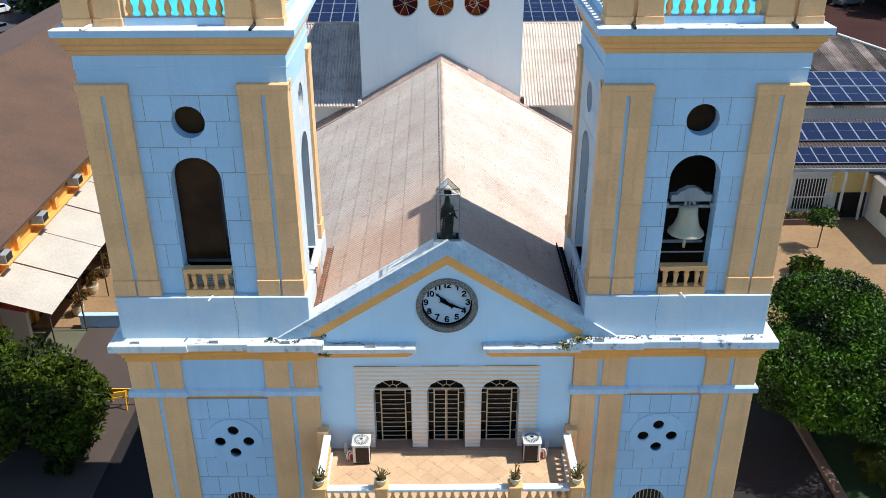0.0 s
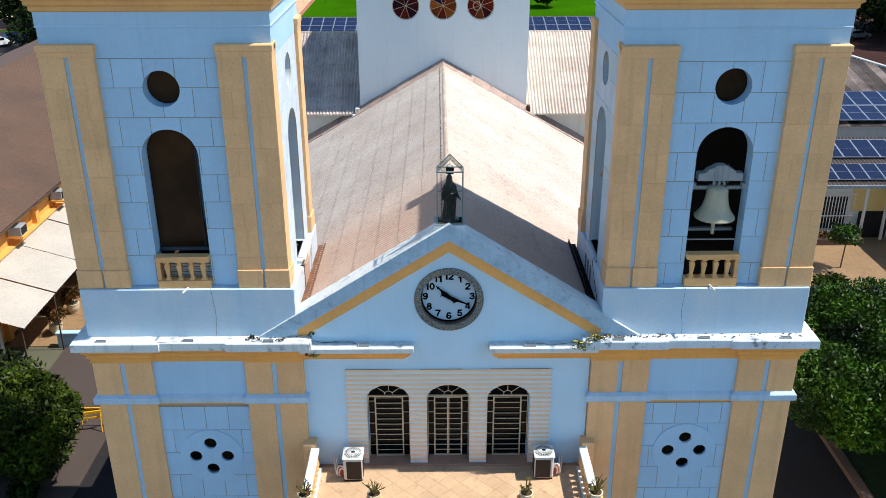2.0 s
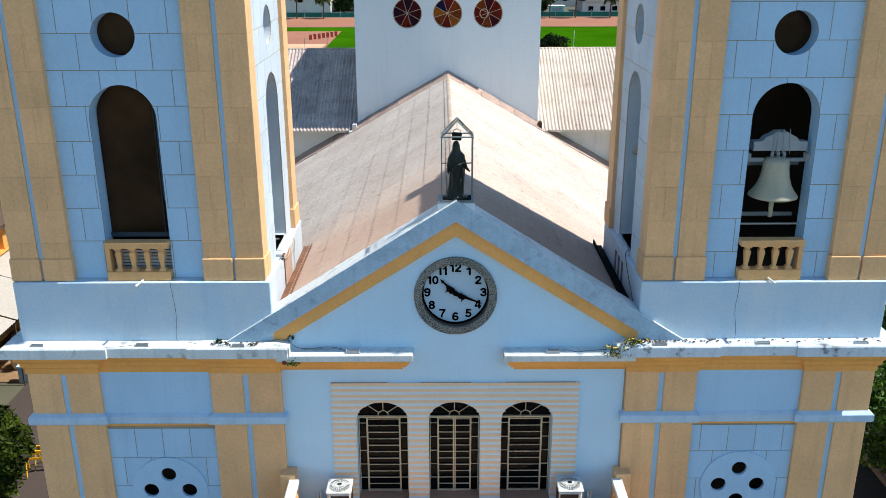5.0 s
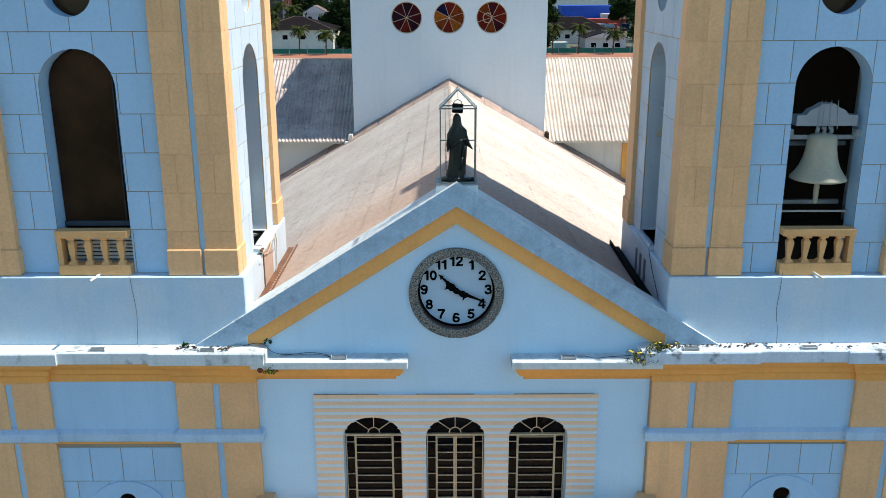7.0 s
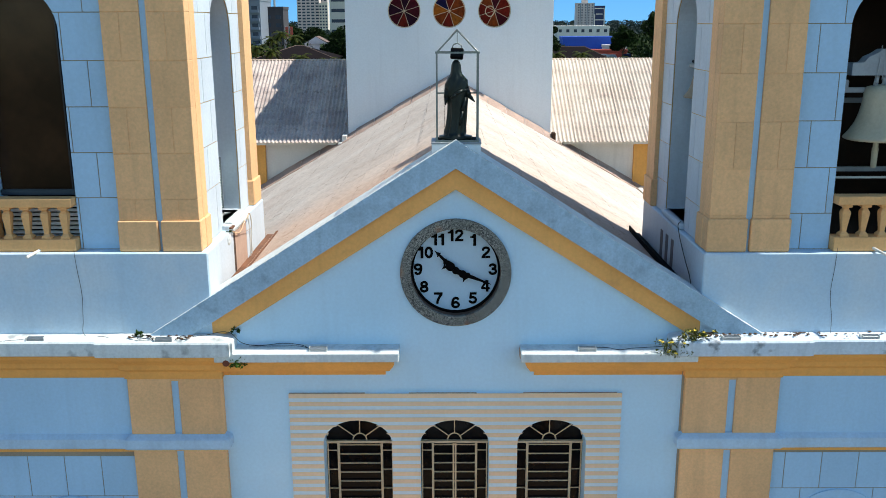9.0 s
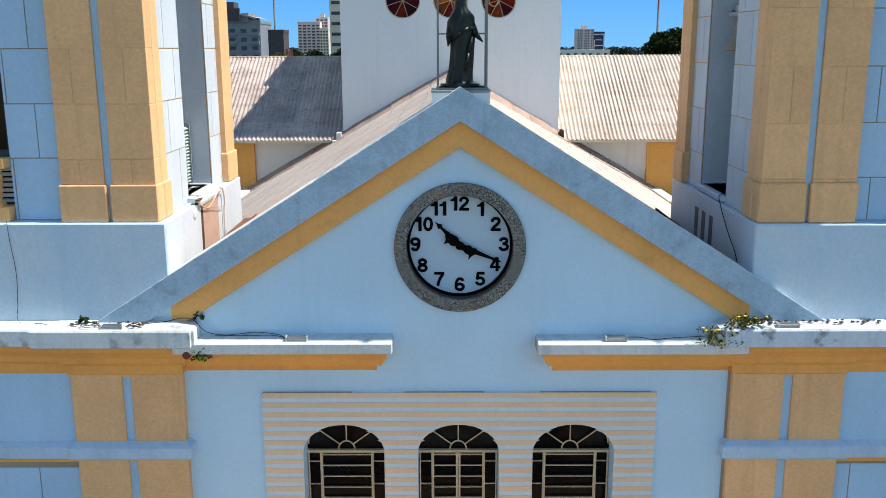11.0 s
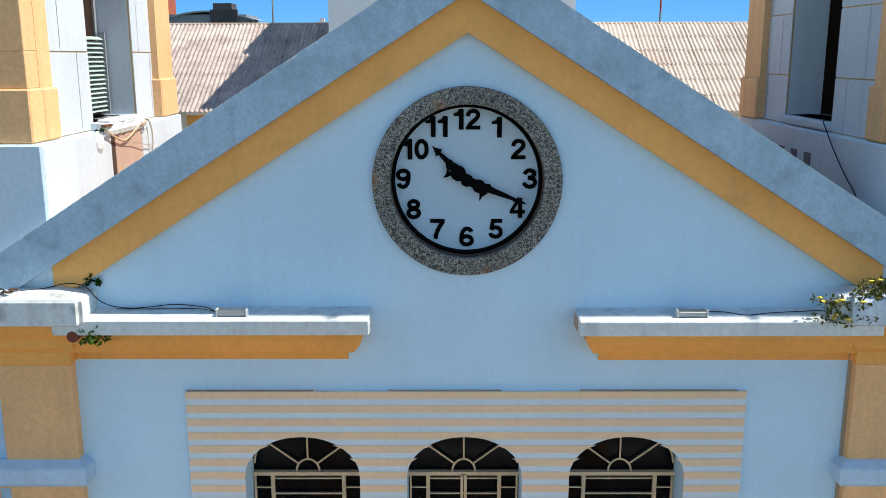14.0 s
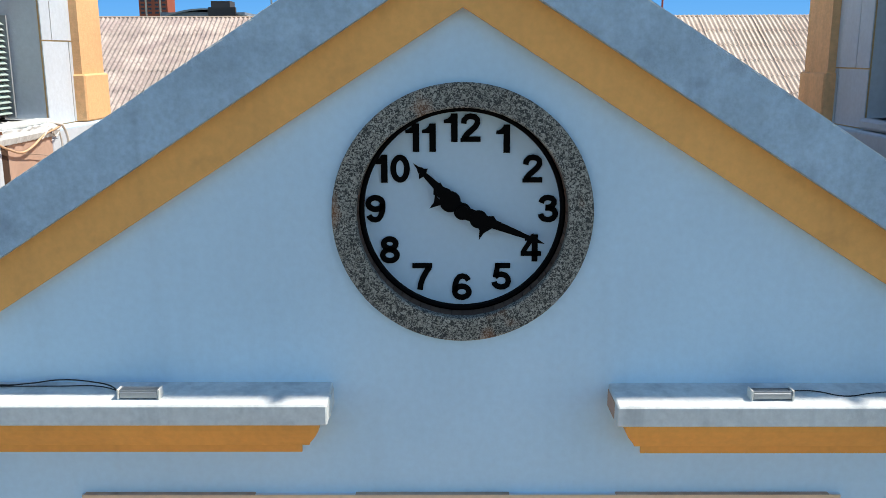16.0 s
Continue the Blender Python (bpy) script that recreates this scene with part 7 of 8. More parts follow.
for i in range(1500):
    y = 236 + 384 * rngw.random() ** 1.4
    x = rngw.uniform(-0.5, 0.5) * y * 0.95
    if any(abs(x - hx) < hw and hy - 14 < y < hy + hd for hx, hy, hw, hd in ((-42, 238, 13, 24), (44, 236, 14, 20), (40, 262, 14, 24), (-89, 330, 24, 24), (-50, 420, 12, 16), (-52, 300, 8, 110), (-42, 318, 8, 14))) or 262 < y < 450 and 0.135 * y < x < 0.205 * y + 4:
        continue
    r = rngw.uniform(2.4, 5.2)
    for k in range(3):
        spots.append((x + rngw.uniform(-2, 2), y + rngw.uniform(-2, 2), r * rngw.uniform(0.7, 1.5), r * 0.7))
woods("town_trees", "dark green town trees between the houses", spots, 0.8, 170000, LEAFDARK, 78)
spots = []
for i in range(1500):
    y = rngw.uniform(620, 2600)
    x = rngw.uniform(-0.55, 0.55) * y
    spots.append((x, y, rngw.uniform(1.5, 3.5) + (y - 620) * 0.0055, rngw.uniform(5, 8)))
woods("far_woods", "dark green far woods on the horizon", spots, 1.9, 120000, WOODS, 79)
tree(63.8, 240, 23.0, 7.4, "tall dark tree behind the playing field", 61, 14000, 0.55, 0.35, LEAFDARK, 0.3)
tree(-29.5, 262, 15.5, 7.5, "dark round tree behind the field", 62, 9000, 0.5, 0.35, LEAFDARK, 0.2)
tree(-22, 247, 14, 7.0, "dark round tree behind the field", 63, 9000, 0.5, 0.35, LEAFDARK, 0.2)
for i, (x, y) in enumerate(((46, 158), (50.5, 166), (49.5, 172), (54, 160))):
    tree(x, y, 15, 5.0, "broad dark tree at the edge of the field", 170 + i, 7000, 0.45, 0.35, LEAFDARK, 0.15)
tree(18.4, 131, 5.0, 2.7, "low round green tree on the field", 171, 5000, 0.25, 0.2, LEAFDARK, 0.1)
tree(28.6, 240, 18.5, 3.2, "tall slim dark tree behind the field", 66, 9000, 0.4, 0.3, LEAFDARK, 0.25)
tree(65.2, 318, 15.2, 4.4, "broad dark tree before the blue shed", 67, 7000, 0.6, 0.4, LEAFDARK, 0.25)
for i, (x, y, h, r) in enumerate(((-34, 285, 14.5, 5.4), (-31, 270, 14, 5.2), (-75, 300, 13, 5.0), (-72, 275, 10, 4.6), (-64, 258, 8, 4.0), (-27, 232, 5.2, 2.4), (-60, 395, 15.5, 6.0), (-71, 400, 16, 6.0), (-48, 398, 14.5, 5.0))):
    tree(x, y, h, r, "dark round town tree behind the houses", 90 + i, 9000, 0.5, 0.35, LEAFDARK, 0.15)
tree(19.5, 82, 6.5, 4.0, "round green tree at the edge of the field", 64, 4000, 0.35, 0.3, LEAFDARK, 0.2)
tree(-17, 76, 6.0, 3.4, "round green tree at the edge of the field", 65, 4000, 0.3, 0.3, LEAFDARK, 0.2)

# ---- street behind the long building: parked cars ----
flat("road", -120, -33, 62, 109, 0.035, ASPHALT, "grey asphalt street with parked cars", "road", 0.2)
flat("road", 40, 120, 76, 130, 0.035, mat("red_brown_asphalt", (64, 42, 38), 0.95, 0.7, 0.2, 4, 0.2, spec=0.1), "red-brown street with parked cars", "road", 0.2)


def car(x, y, turn, paint, label):
    t = thing("car", label, "car", "parked cars", at=(0, 0, 0))
    bm = bmesh.new()
    prof = [(-2.1, 0.35), (2.1, 0.35), (2.15, 0.75), (1.2, 0.95), (0.55, 1.42), (-1.1, 1.45), (-1.9, 1.0), (-2.15, 0.9)]
    lo = [bm.verts.new((a, -0.85, b)) for a, b in prof]
    hi = [bm.verts.new((a, 0.85, b)) for a, b in prof]
    bm.faces.new(lo)
    bm.faces.new(hi[::-1])
    for i in range(len(prof)):
        j = (i + 1) % len(prof)
        bm.faces.new((lo[i], lo[j], hi[j], hi[i]))
    bmesh.ops.recalc_face_normals(bm, faces=bm.faces[:])
    bmesh.ops.bevel(bm, geom=bm.edges[:], offset=0.06, segments=2, affect="EDGES")
    part("body", bm, paint, t, smooth=False)
    part("windscreen", slab(bmesh.new(), [((-0.7, 0), (0.7, 0), (0.62, 1), (-0.7, 1))], 0.01, lambda a, b, d: (1.22 - 0.62 * b, a, 0.99 + 0.42 * b + d + 0.01)), PANE, t)
    part("side_window", boxes((-1.3, 0.6, -0.868, -0.855, 1.0, 1.32), (-1.3, 0.6, 0.855, 0.868, 1.0, 1.32)), PANE, t)
    for a in (-1.35, 1.35):
        for e in (-1, 1):
            bm = bmesh.new()
            bmesh.ops.create_cone(bm, cap_ends=True, segments=18, radius1=0.33, radius2=0.33, depth=0.22, matrix=Matrix.Translation((a, e * 0.8, 0.33)) @ Matrix.Rotation(radians(90), 4, "X"))
            part("wheel", bm, TYRE, t)
    t.matrix_world = pose(x, y, 0.02, 0, 0, turn)


car(-59.6, 97.0, 60, CARWHITE, "white parked hatchback on the street")
car(-58.4, 100.3, 60, CARBLUE, "dark blue parked car on the street")
car(-54.6, 85.7, 62, CARGREY, "grey parked car on the street")
car(57.7, 100.6, 20, CARGREY, "grey parked car on the street")
spots = [(-48.5 + rngw.uniform(-5.5, 5.5), 97 + rngw.uniform(-5, 6), rngw.uniform(1.5, 6), 2.2) for i in range(40)] + [(-58 + rngw.uniform(-9, 9), 114 + rngw.uniform(-3, 5), rngw.uniform(2, 7), 2.4) for i in range(60)] + [(60 + rngw.uniform(-14, 14), 107 + rngw.uniform(-5, 8), rngw.uniform(2, 8), 2.6) for i in range(90)] + [(63 + rngw.uniform(-2, 8), 96 + rngw.uniform(-5, 5), rngw.uniform(2, 7), 2.4) for i in range(40)]
woods("street_trees", "dark street trees behind the parked cars", spots, 0.38, 60000, LEAFDARK, 81)


# ---- balcony things ----
def condenser(x, y, s):
    t = thing("outdoor_unit", "white top-blowing air conditioner with a dark coil on the balcony", "air conditioner", "balcony units", at=(x, y, 5.03))
    z = 5.035
    part("case", boxes((x - 0.3, x + 0.3, y - 0.3, y + 0.3, z + 0.04, z + 0.84), bev=0.05), ACWHITE, t)
    part("coil", boxes((x + 0.04 * s - 0.235, x + 0.04 * s + 0.235, y - 0.31, y - 0.303, z + 0.1, z + 0.76)), ACDARK, t)
    part("coil_side", boxes((x + s * 0.303, x + s * 0.31, y - 0.22, y + 0.22, z + 0.1, z + 0.76)), ACDARK, t)
    part("foot", boxes((x - 0.28, x + 0.28, y - 0.28, y + 0.28, z, z + 0.05)), ACDARK, t)
    lid = part("top_panel", boxes((x - 0.33, x + 0.33, y - 0.33, y + 0.33, z + 0.84, z + 0.88), bev=0.02), ACWHITE, t)
    bm = bmesh.new()
    for i in range(24):
        a = 2 * math.pi * i / 24
        rod(bm, (x + 0.07 * math.cos(a), y + 0.07 * math.sin(a), z + 0.92), (x + 0.27 * math.cos(a + 0.25), y + 0.27 * math.sin(a + 0.25), z + 0.895), 0.011, 4)
    for r in (0.07, 0.17, 0.27):
        tube(bm, [(x + r * math.cos(2 * math.pi * i / 24), y + r * math.sin(2 * math.pi * i / 24), z + 0.935 - 0.14 * r) for i in range(25)], 0.007, 4)
    part("fan_guard", bm, ACWHITE, lid)
    part("fan_well", lathe(bmesh.new(), [(0.28, 0.0), (0.28, 0.004)], (x, y, z + 0.882), 24), RAILDARK, lid)
    bm = bmesh.new()
    for k, o in enumerate((0.0, 0.07)):
        px = x - s * (0.36 + o)
        tube(bm, [(x - s * 0.3, y - 0.1, z + 0.32 + 0.1 * k), (px, y - 0.14, z + 0.4 + 0.1 * k), (px - s * 0.06, y - 0.15, z + 0.36 + 0.08 * k), (px - s * 0.1, y - 0.12, z + 0.2), (px - s * 0.08, y - 0.08, z + 0.05), (px - s * 0.12, y + 0.1, z + 0.03), (px - s * 0.2, y + 0.3, z + 0.06), (px - s * 0.24, y + 0.56, z + 0.3)], 0.026, 8)
    part("insulated_pipe", bm, PIPE, t, "white lagged copper pipes")
    part("valve_box", boxes((x - s * 0.34, x - s * 0.52, y - 0.05, y + 0.12, z, z + 0.28), bev=0.01), REDTRIM, t)


condenser(-3.02, -0.62, 1)
condenser(2.98, -0.58, -1)


def rail_pot(x, y, seed, z=6.1):
    t = thing("flower_pot", "cream pot with a spiky succulent on the balcony post", "potted plant", "balcony pots", at=(x, y, z))
    part("pot", lathe(bmesh.new(), [(0.11, 0), (0.14, 0.04), (0.17, 0.14), (0.18, 0.2), (0.21, 0.22), (0.21, 0.26), (0.17, 0.26), (0.165, 0.22)], (x, y, z), 20), POT, t)
    part("soil", lathe(bmesh.new(), [(0.166, 0.2), (0.166, 0.225)], (x, y, z), 16), SOIL, t)
    rng = random.Random(seed)
    bm = bmesh.new()
    for i in range(15):
        a, l, u = rng.random() * 6.28, rng.uniform(0.14, 0.36), rng.uniform(0.2, 1.0)
        p0 = Vector((x, y, z + 0.2))
        p1 = p0 + Vector((math.cos(a) * l * 0.5, math.sin(a) * l * 0.5, 0.22 * u + 0.08))
        p2 = p1 + Vector((math.cos(a) * l * 0.4, math.sin(a) * l * 0.4, 0.2 * u - 0.06))
        rod(bm, p0, p1, 0.02, 5, 0.018)
        rod(bm, p1, p2, 0.02, 5, 0.008)
        for k in range(3):
            q = p1.lerp(p2, 0.3 + 0.3 * k)
            rod(bm, q, q + Vector((rng.uniform(-0.1, 0.1), rng.uniform(-0.1, 0.1), 0.09)), 0.016, 4, 0.004)
    part("leaf_rosette", bm, DRYLEAF, t)


for i, x in enumerate((-4.18, -2.18, 2.18, 4.18)):
    rail_pot(x, -3.1, 50 + i)


# ---- ledge floodlights and cables ----
def ledge_lamp(x, y, z):
    t = thing("led_floodlight", "slim grey linear floodlight lying on the ledge", "floodlight", "ledge floodlights", at=(x, y, z))
    part("housing", boxes((x - 0.155, x + 0.155, y - 0.05, y + 0.05, z + 0.012, z + 0.068), bev=0.008), ALU, t)
    for k in range(4):
        part("fin", boxes((x - 0.15, x + 0.15, y - 0.045 + k * 0.025, y - 0.038 + k * 0.025, z + 0.068, z + 0.08)), ALU, t)
    for e in (-1, 1):
        part("end_cap", boxes((x + e * 0.155, x + e * 0.168, y - 0.055, y + 0.055, z, z + 0.085)), PIPE, t)


LAMPS = ((-10.4, -0.36, 9.785), (-7.8, -0.33, 9.785), (-5.4, -0.4, 9.79), (-2.57, -0.27, 9.553), (2.45, -0.27, 9.538), (5.08, -0.4, 9.79), (7.66, -0.33, 9.785), (10.1, -0.36, 9.785))
for x, y, z in LAMPS:
    ledge_lamp(x, y, z)


def cable(name, pts, r, label, material=CABLE):
    cu = bpy.data.curves.new(name, "CURVE")
    cu.dimensions, cu.bevel_depth, cu.bevel_resolution, cu.resolution_u = "3D", r, 2, 6
    sp_ = cu.splines.new("BEZIER")
    sp_.bezier_points.add(len(pts) - 1)
    for b, p in zip(sp_.bezier_points, pts):
        b.co = p
        b.handle_left_type = b.handle_right_type = "AUTO"
    ob = new(name, cu)
    cu.materials.append(material)
    tagged(ob, label, "cable")


cable("lamp_cable", [(-2.76, -0.22, 9.58), (-2.85, -0.14, 9.6), (-3.0, -0.08, 9.61), (-3.3, -0.05, 9.62), (-3.55, -0.08, 9.6), (-3.8, -0.08, 9.59), (-4.05, -0.1, 9.66), (-4.25, -0.14, 9.87), (-4.7, -0.2, 9.84), (-5.2, -0.36, 9.83)], 0.006, "thin black cable along the ledge")
cable("lamp_cable", [(-2.76, -0.2, 9.58), (-2.95, -0.12, 9.59), (-3.3, -0.1, 9.585), (-3.5, -0.1, 9.585), (-3.9, -0.1, 9.585)], 0.005, "thin black cable along the ledge")
cable("lamp_cable", [(2.64, -0.2, 9.58), (2.85, -0.16, 9.56), (3.05, -0.24, 9.55), (3.3, -0.2, 9.56), (3.7, -0.15, 9.565), (4.1, -0.1, 9.57)], 0.005, "thin black cable along the ledge")
cable("lamp_cable", [(-5.6, -0.4, 9.83), (-6.2, -0.36, 9.8), (-6.6, -0.22, 9.83), (-6.95, -0.18, 9.84), (-6.98, -0.11, 10.1), (-6.95, -0.11, 10.6), (-7.0, -0.11, 11.2), (-7.02, -0.09, 11.46)], 0.004, "thin dark cable down the plinth")
cable("lamp_cable", [(-7.98, -0.32, 9.82), (-8.6, -0.4, 9.8), (-9.4, -0.34, 9.8), (-10.2, -0.36, 9.82)], 0.004, "thin dark cable along the ledge")
cable("lamp_cable", [(7.0, -0.09, 11.46), (6.98, -0.11, 11.1), (6.95, -0.11, 10.6), (7.02, -0.11, 10.1), (7.0, -0.18, 9.84)], 0.004, "thin dark cable down the plinth")
for s in (-1, 1):
    uc = -7.8 if s < 0 else 7.5
    sp = thing("drain_spout", "short white drain spout below the belfry arch", "spout", "drain spouts", at=(uc + 0.02, 0.0, 11.46))
    part("pipe", rod(bmesh.new(), (uc + 0.15, 0.15, 11.46), (uc + 0.15 + s * 0.15, -0.3, 11.38), 0.028, 8), PIPE, sp)
    for cx in ((-10.1, -5.5) if s < 0 else (5.35, 9.95)):
        sp = thing("roof_spout", "short dark drain spout at the parapet gap", "spout", "drain spouts", at=(cx, -0.1, 20.25))
        part("pipe", rod(bmesh.new(), (cx, 0.3, 20.25), (cx - (0.2 if cx < -9 else 0.05), -0.3, 20.2), 0.05, 10), PIPE if cx < -9 else CABLE, sp)


# ---- weeds on the ledges ----
WEEDLEAF = mat("dull_weed_leaf", (58, 70, 24), 0.7, 0.6, 3, 12, 0.2, 0.0, second=(112, 108, 58), spec=0.15)


def weed(x, y, z, n, r, seed, flowers=False, label="small green weed rooted on the ledge"):
    rng = random.Random(seed)
    t = thing("weed", label, "plant", at=(x, y, z))
    tips = []
    for i in range(n):
        a = rng.random() * 6.28
        d = Vector((math.cos(a) * r * rng.uniform(0.4, 1.6), -abs(math.sin(a)) * r * 0.7, rng.uniform(-0.4, 0.5 if flowers else 0.9) * r))
        p = Vector((x, y, z + 0.03))
        part("stem", rod(bmesh.new(), p, p + d, 0.006, 4, 0.003), DRYLEAF if flowers else LEAFDARK, t)
        tips.append(p + d)
    cs = [(v.x - x, v.y - y, v.z - z, r * 0.28) for v in tips]
    ob = new("leaves", leaf_mesh("leaves", cs, 1, n * 16, 0.03, WEEDLEAF if flowers else LEAF, seed))
    ob.parent = t
    if flowers:
        fm = mat("yellow_petal", (232, 206, 70), 0.7)
        for k, v in enumerate(tips):
            if k % 2 == 0:
                part("flower", lathe(bmesh.new(), [(0.008, 0), (0.03, 0.01), (0.034, 0.02), (0.01, 0.025)], tuple(v), 8), fm, t)


weed(4.05, -0.3, 9.66, 30, 0.32, 5, True, "sprawling ledge weed with small yellow flowers")
weed(4.5, -0.32, 9.85, 14, 0.22, 6, True, "sprawling ledge weed with small yellow flowers")
weed(-4.18, -0.02, 9.86, 7, 0.09, 7)
weed(-4.1, -0.3, 9.32, 20, 0.17, 8, False, "tuft of grass growing below the cornice")
weed(-5.9, -0.2, 9.85, 6, 0.1, 9, False, "dry weed on the ledge")
rub = thing("stub_pipe", "broken clay pipe stub below the cornice", "pipe", at=(-4.26, -0.3, 9.35))
part("pipe", rod(bmesh.new(), (-4.28, 0.0, 9.4), (-4.28, -0.42, 9.36), 0.065, 12), mat("dark_clay_pipe", (112, 62, 46), 0.9, 0.7), rub)


# ---- tower sides: vent slits, hatch, pipes, louvre ----
VENT = mat("grey_vent_recess", (112, 104, 106), 0.9, 0.8, 2, 16, 0.08, 0.2)
VG = thing("plinth_vent", "three narrow dark vent slits in the pale plinth", "vent", at=(4.57, 2.8, 10.9))
for k in range(3):
    y = 2.08 + k * 0.46
    # flat grey plate on the plinth, coloured as the shaded inside of a slit
    part("slit", boxes((4.555, 4.6, y, y + 0.19, 10.45, 11.07)), VENT, VG)
    part("slit_edge", boxes((4.552, 4.6, y + 0.2, y + 0.25, 10.5, 11.07)), SIDEWHITE, VG)
HT = thing("plinth_hatch", "flat pinkish-brown board closing a low opening in the plinth", "hatch", at=(-4.57, 2.5, 11.0))
part("dark_gap", boxes((-4.6, -4.561, 1.9, 2.03, 10.4, 11.34)), DARKIN, HT)
part("board", boxes((-4.6, -4.553, 2.02, 3.05, 10.4, 11.33)), HATCH, HT)
part("jamb", boxes((-4.6, -4.545, 3.05, 3.2, 10.4, 11.3), bev=0.01), SIDEWHITE, HT)
rng_s = random.Random(23)
SL = thing("arch_sill", "broken white plaster sill under the side arch", "sill", at=(-4.55, 2.4, 11.4))
bm = bmesh.new()
rows_s = []
for k in range(27):
    y = 1.7 + 1.46 * k / 26
    o, u, w = rng_s.uniform(-0.025, 0.025), rng_s.uniform(-0.009, 0.009), rng_s.uniform(-0.014, 0.014)
    rows_s.append([bm.verts.new(p) for p in ((-4.6, y, 11.33 + u), (-4.53 + o * 0.6, y, 11.34 + u), (-4.51 + o * 0.6, y, 11.4), (-4.52 + o * 0.6, y, 11.45 + w), (-4.52, y, 11.475 + w), (-5.0, y, 11.5 + w * 0.4))])
for p, q in zip(rows_s, rows_s[1:]):
    for k in range(5):
        bm.faces.new((p[k], p[k + 1], q[k + 1], q[k]))
bm.faces.new(rows_s[0])
bm.faces.new(rows_s[-1][::-1])
bmesh.ops.recalc_face_normals(bm, faces=bm.faces[:])
part("plaster_bed", bm, WORN, SL)
part("top_lip", boxes((-4.75, -4.56, 1.95, 3.12, 11.47, 11.53), bev=0.02), WORN, SL)
part("broken_lath", boxes((-4.56, -4.5, 1.6, 1.84, 11.455, 11.485)), RUST, SL, "rusty splintered lath")
bm = bmesh.new()
bmesh.ops.create_icosphere(bm, subdivisions=3, radius=0.13, matrix=Matrix.Translation((-4.58, 1.52, 11.28)) @ Matrix.Diagonal((0.45, 1.0, 1.1, 1)))
for v in bm.verts:
    v.co += Vector((rng_s.uniform(-0.004, 0.004), rng_s.uniform(-0.006, 0.006), rng_s.uniform(-0.006, 0.006)))
part("plaster_lump", bm, WORN, SL)
RUSTYPIPE = mat("stained_pvc_pipe", (206, 172, 138), 0.6, 0.85, 3, 20, 0.08, 0.05)
cable("service_pipe", [(-4.5, 1.56, 11.43), (-4.51, 1.66, 11.4), (-4.51, 1.95, 11.3), (-4.51, 2.22, 11.24), (-4.51, 2.45, 11.27), (-4.51, 2.8, 11.38), (-4.5, 3.06, 11.42), (-4.51, 3.2, 11.44)], 0.012, "stained bent service pipe slung under the sill", RUSTYPIPE)
cable("service_pipe", [(-4.62, 3.0, 11.5), (-4.51, 3.12, 11.47), (-4.51, 3.28, 11.42), (-4.5, 3.36, 11.25), (-4.53, 3.4, 10.9), (-4.54, 3.45, 10.4)], 0.016, "white bent service pipes beside the hatch", PIPE)
cable("service_pipe", [(-4.51, 2.95, 11.38), (-4.51, 3.12, 11.4), (-4.52, 3.2, 11.33), (-4.52, 3.23, 11.0), (-4.53, 3.24, 10.4)], 0.011, "white bent service pipes beside the hatch", PIPE)
cable("wall_cable", [(-4.51, 2.7, 11.33), (-4.5, 2.95, 11.43), (-4.51, 3.05, 11.33), (-4.51, 3.15, 11.38)], 0.009, "tangle of wire at the end of the sill", PIPE)
cable("wall_cable", [(-4.51, 1.7, 11.38), (-4.51, 2.1, 11.25), (-4.51, 2.6, 11.18), (-4.5, 3.1, 11.1), (-4.52, 3.5, 11.08)], 0.005, "thin brown wire slung under the side arch", CAPTILE)
weed(-4.55, 1.52, 11.38, 3, 0.03, 67)
cable("wall_cable", [(4.62, 1.85, 11.53), (4.52, 1.66, 11.5), (4.5, 1.53, 11.43), (4.5, 1.27, 11.21), (4.51, 0.93, 10.95), (4.52, 0.57, 10.7), (4.53, 0.3, 10.3)], 0.008, "dark cable hanging down the plinth")
SLAT = mat("pale_green_louvre_paint", (166, 186, 180), 0.6, 0.9, 2, 18, 0.05, 0.05)
LV = thing("louvre", "pale grey-green metal louvre inside the side arch", "louvre", at=(-5.2, 2.3, 11.95))
part("backing", boxes((-5.24, -5.2, 1.7, 3.4, 11.52, 12.5)), VENT, LV)
for k in range(17):
    z = 11.6 + k * 0.062
    part("slat", slab(bmesh.new(), [((-5.17, z), (-5.11, z - 0.042), (-5.105, z - 0.034), (-5.165, z + 0.008))], 1.8, lambda a, b, d: (a, 1.55 + d, b)), SLAT, LV)
part("end_post", boxes((-5.19, -5.09, 3.37, 3.4, 11.52, 12.66)), STEEL, LV)
SX, SY, SZ = 5.08, 2.6, 13.97
BELL2 = mat("dusty_bell_metal", (142, 128, 106), 0.65, 0.85, 2, 18, 0.08, 0.1, 0.2, (96, 84, 68))
SB2 = thing("bell", "dusty brown church bell hung in the side arch", "bell", at=(SX, SY, 14.9))
part("bell_body", lathe(bmesh.new(), [(0.33, 0.0), (0.36, 0.015), (0.35, 0.04), (0.3, 0.1), (0.25, 0.19), (0.215, 0.31), (0.19, 0.4), (0.175, 0.46), (0.15, 0.5), (0.08, 0.53)], (SX, SY, SZ), 36), BELL2, SB2, smooth=True)
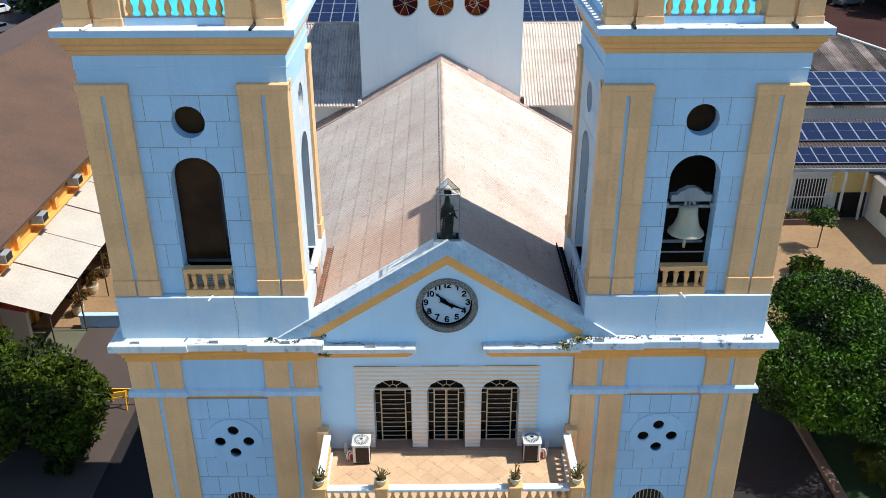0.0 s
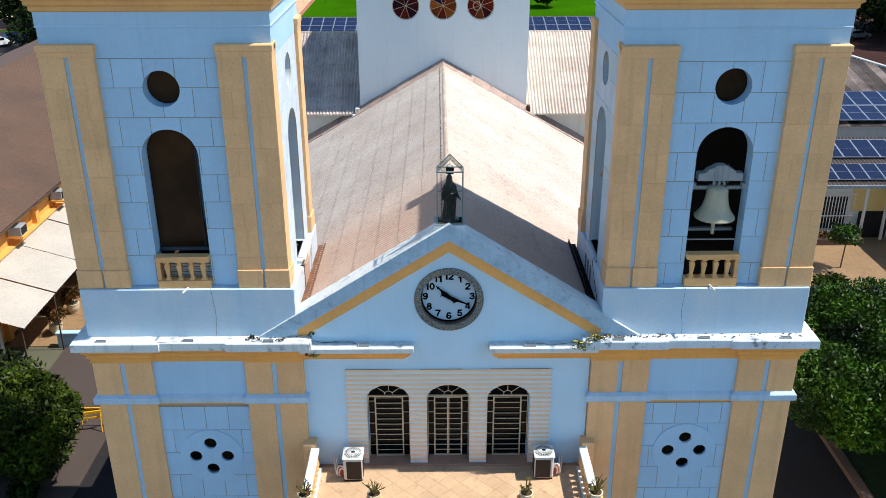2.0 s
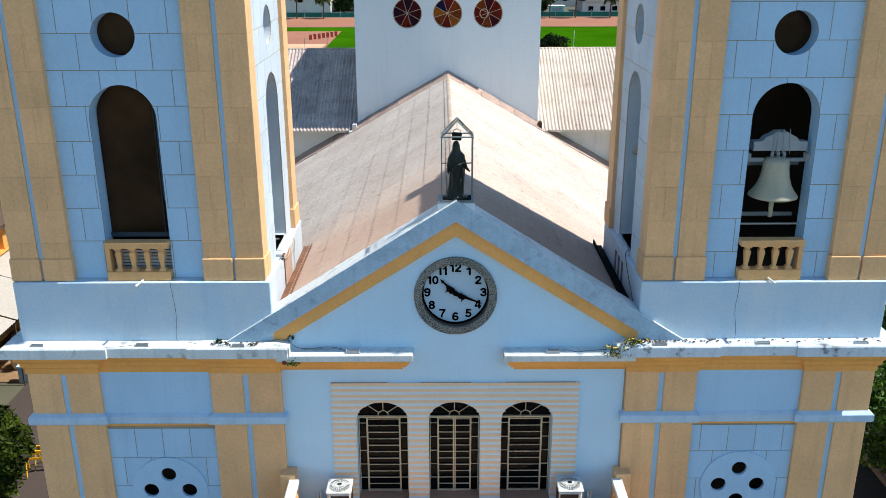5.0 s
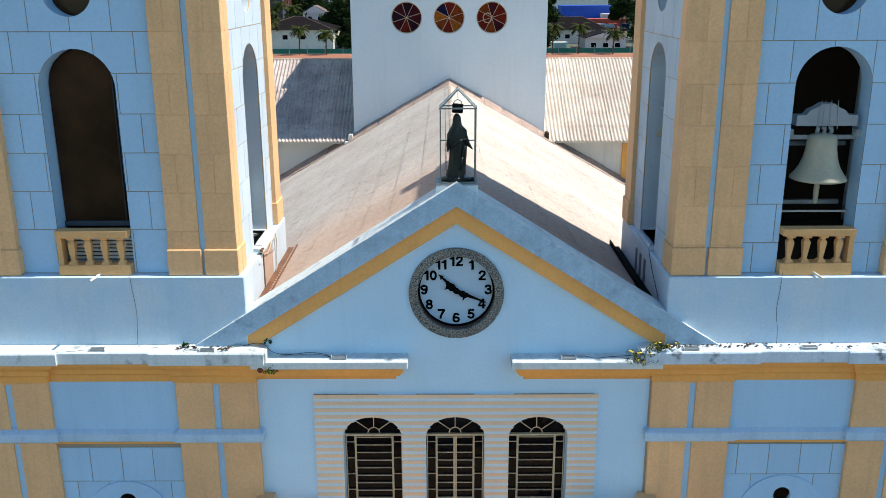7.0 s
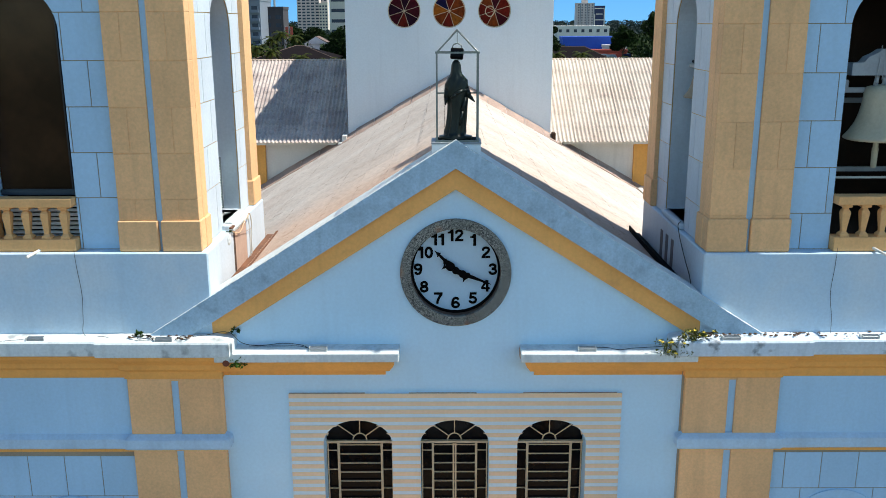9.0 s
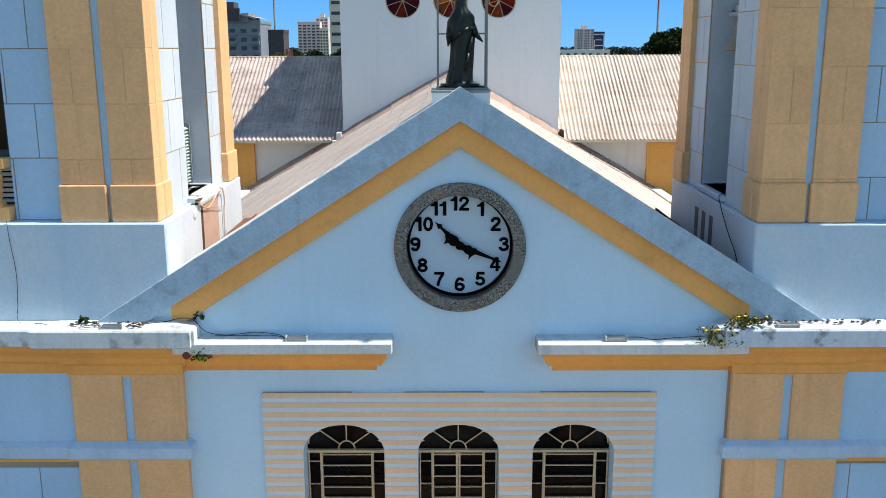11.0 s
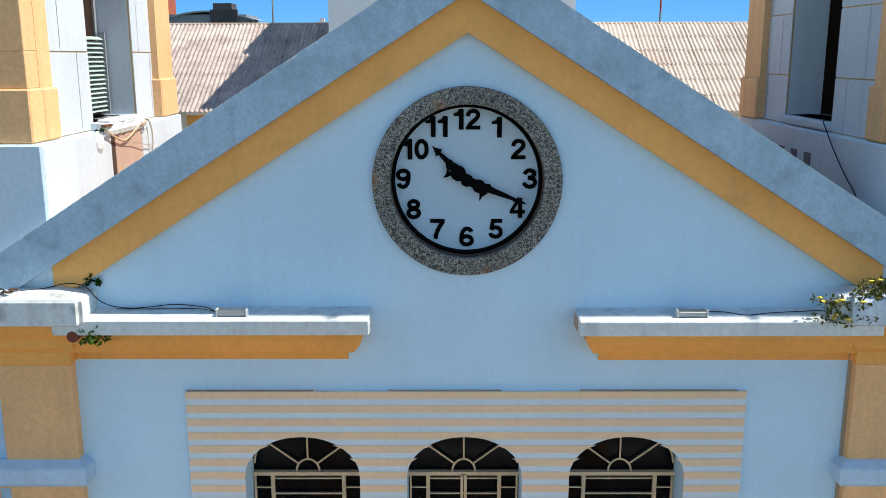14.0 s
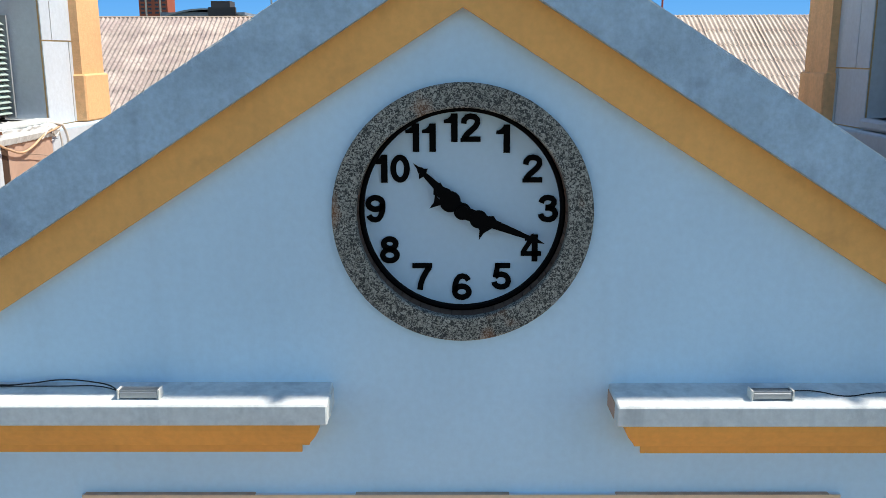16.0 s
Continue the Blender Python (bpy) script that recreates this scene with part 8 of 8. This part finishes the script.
part("clapper", rod(bmesh.new(), (SX, SY, SZ - 0.12), (SX, SY, SZ + 0.3), 0.045, 10), STEEL, SB2)
part("yoke", boxes((SX - 0.2, SX + 0.2, SY - 0.36, SY + 0.36, SZ + 0.6, SZ + 0.68), (SX - 0.14, SX + 0.14, SY - 0.2, SY + 0.2, SZ + 0.68, SZ + 0.8), (SX - 0.08, SX + 0.08, SY - 0.09, SY + 0.09, SZ + 0.5, SZ + 0.9), bev=0.02), STEEL, SB2, "grey stepped headstock")
part("axle", rod(bmesh.new(), (SX, SY - 0.74, SZ + 0.7), (SX, SY + 0.86, SZ + 0.7), 0.03, 8), CABLE, SB2)


# ---- debris and loose wire on the ledges ----
def debris(name, label, x0, x1, y0, y1, z, n, seed, material):
    rng = random.Random(seed)
    bm = bmesh.new()
    for i in range(n):
        x, y, r = rng.uniform(x0, x1), rng.uniform(y0, y1), rng.uniform(0.008, 0.03)
        bmesh.ops.create_icosphere(bm, subdivisions=1, radius=r, matrix=Matrix.Translation((x, y, z + r * 0.2)) @ Matrix.Diagonal((1.4, 1.0, 0.5, 1)))
    tagged(part(name, bm, material), label, "debris", kind="stuff")


debris("plaster_crumbs", "dark dirt and leaf litter along the ledge", 4.3, 6.6, -0.36, -0.14, 9.845, 90, 3, SOIL)
debris("plaster_crumbs", "dark dirt and leaf litter along the ledge", 6.6, 10.6, -0.38, -0.12, 9.845, 60, 4, SOIL)
debris("plaster_crumbs", "dark dirt round the floodlight", -6.1, -4.9, -0.42, -0.2, 9.845, 40, 5, SOIL)
cable("lamp_cable", [(-5.6, -0.4, 9.83), (-5.75, -0.3, 9.87), (-5.9, -0.38, 9.85), (-5.8, -0.45, 9.86), (-5.65, -0.36, 9.89), (-5.85, -0.3, 9.86)], 0.006, "tangled black wire beside the floodlight")
cable("lamp_cable", [(-5.2, -0.4, 9.83), (-5.05, -0.33, 9.88), (-4.98, -0.42, 9.85), (-5.1, -0.45, 9.87), (-5.0, -0.36, 9.88)], 0.006, "tangled black wire beside the floodlight")
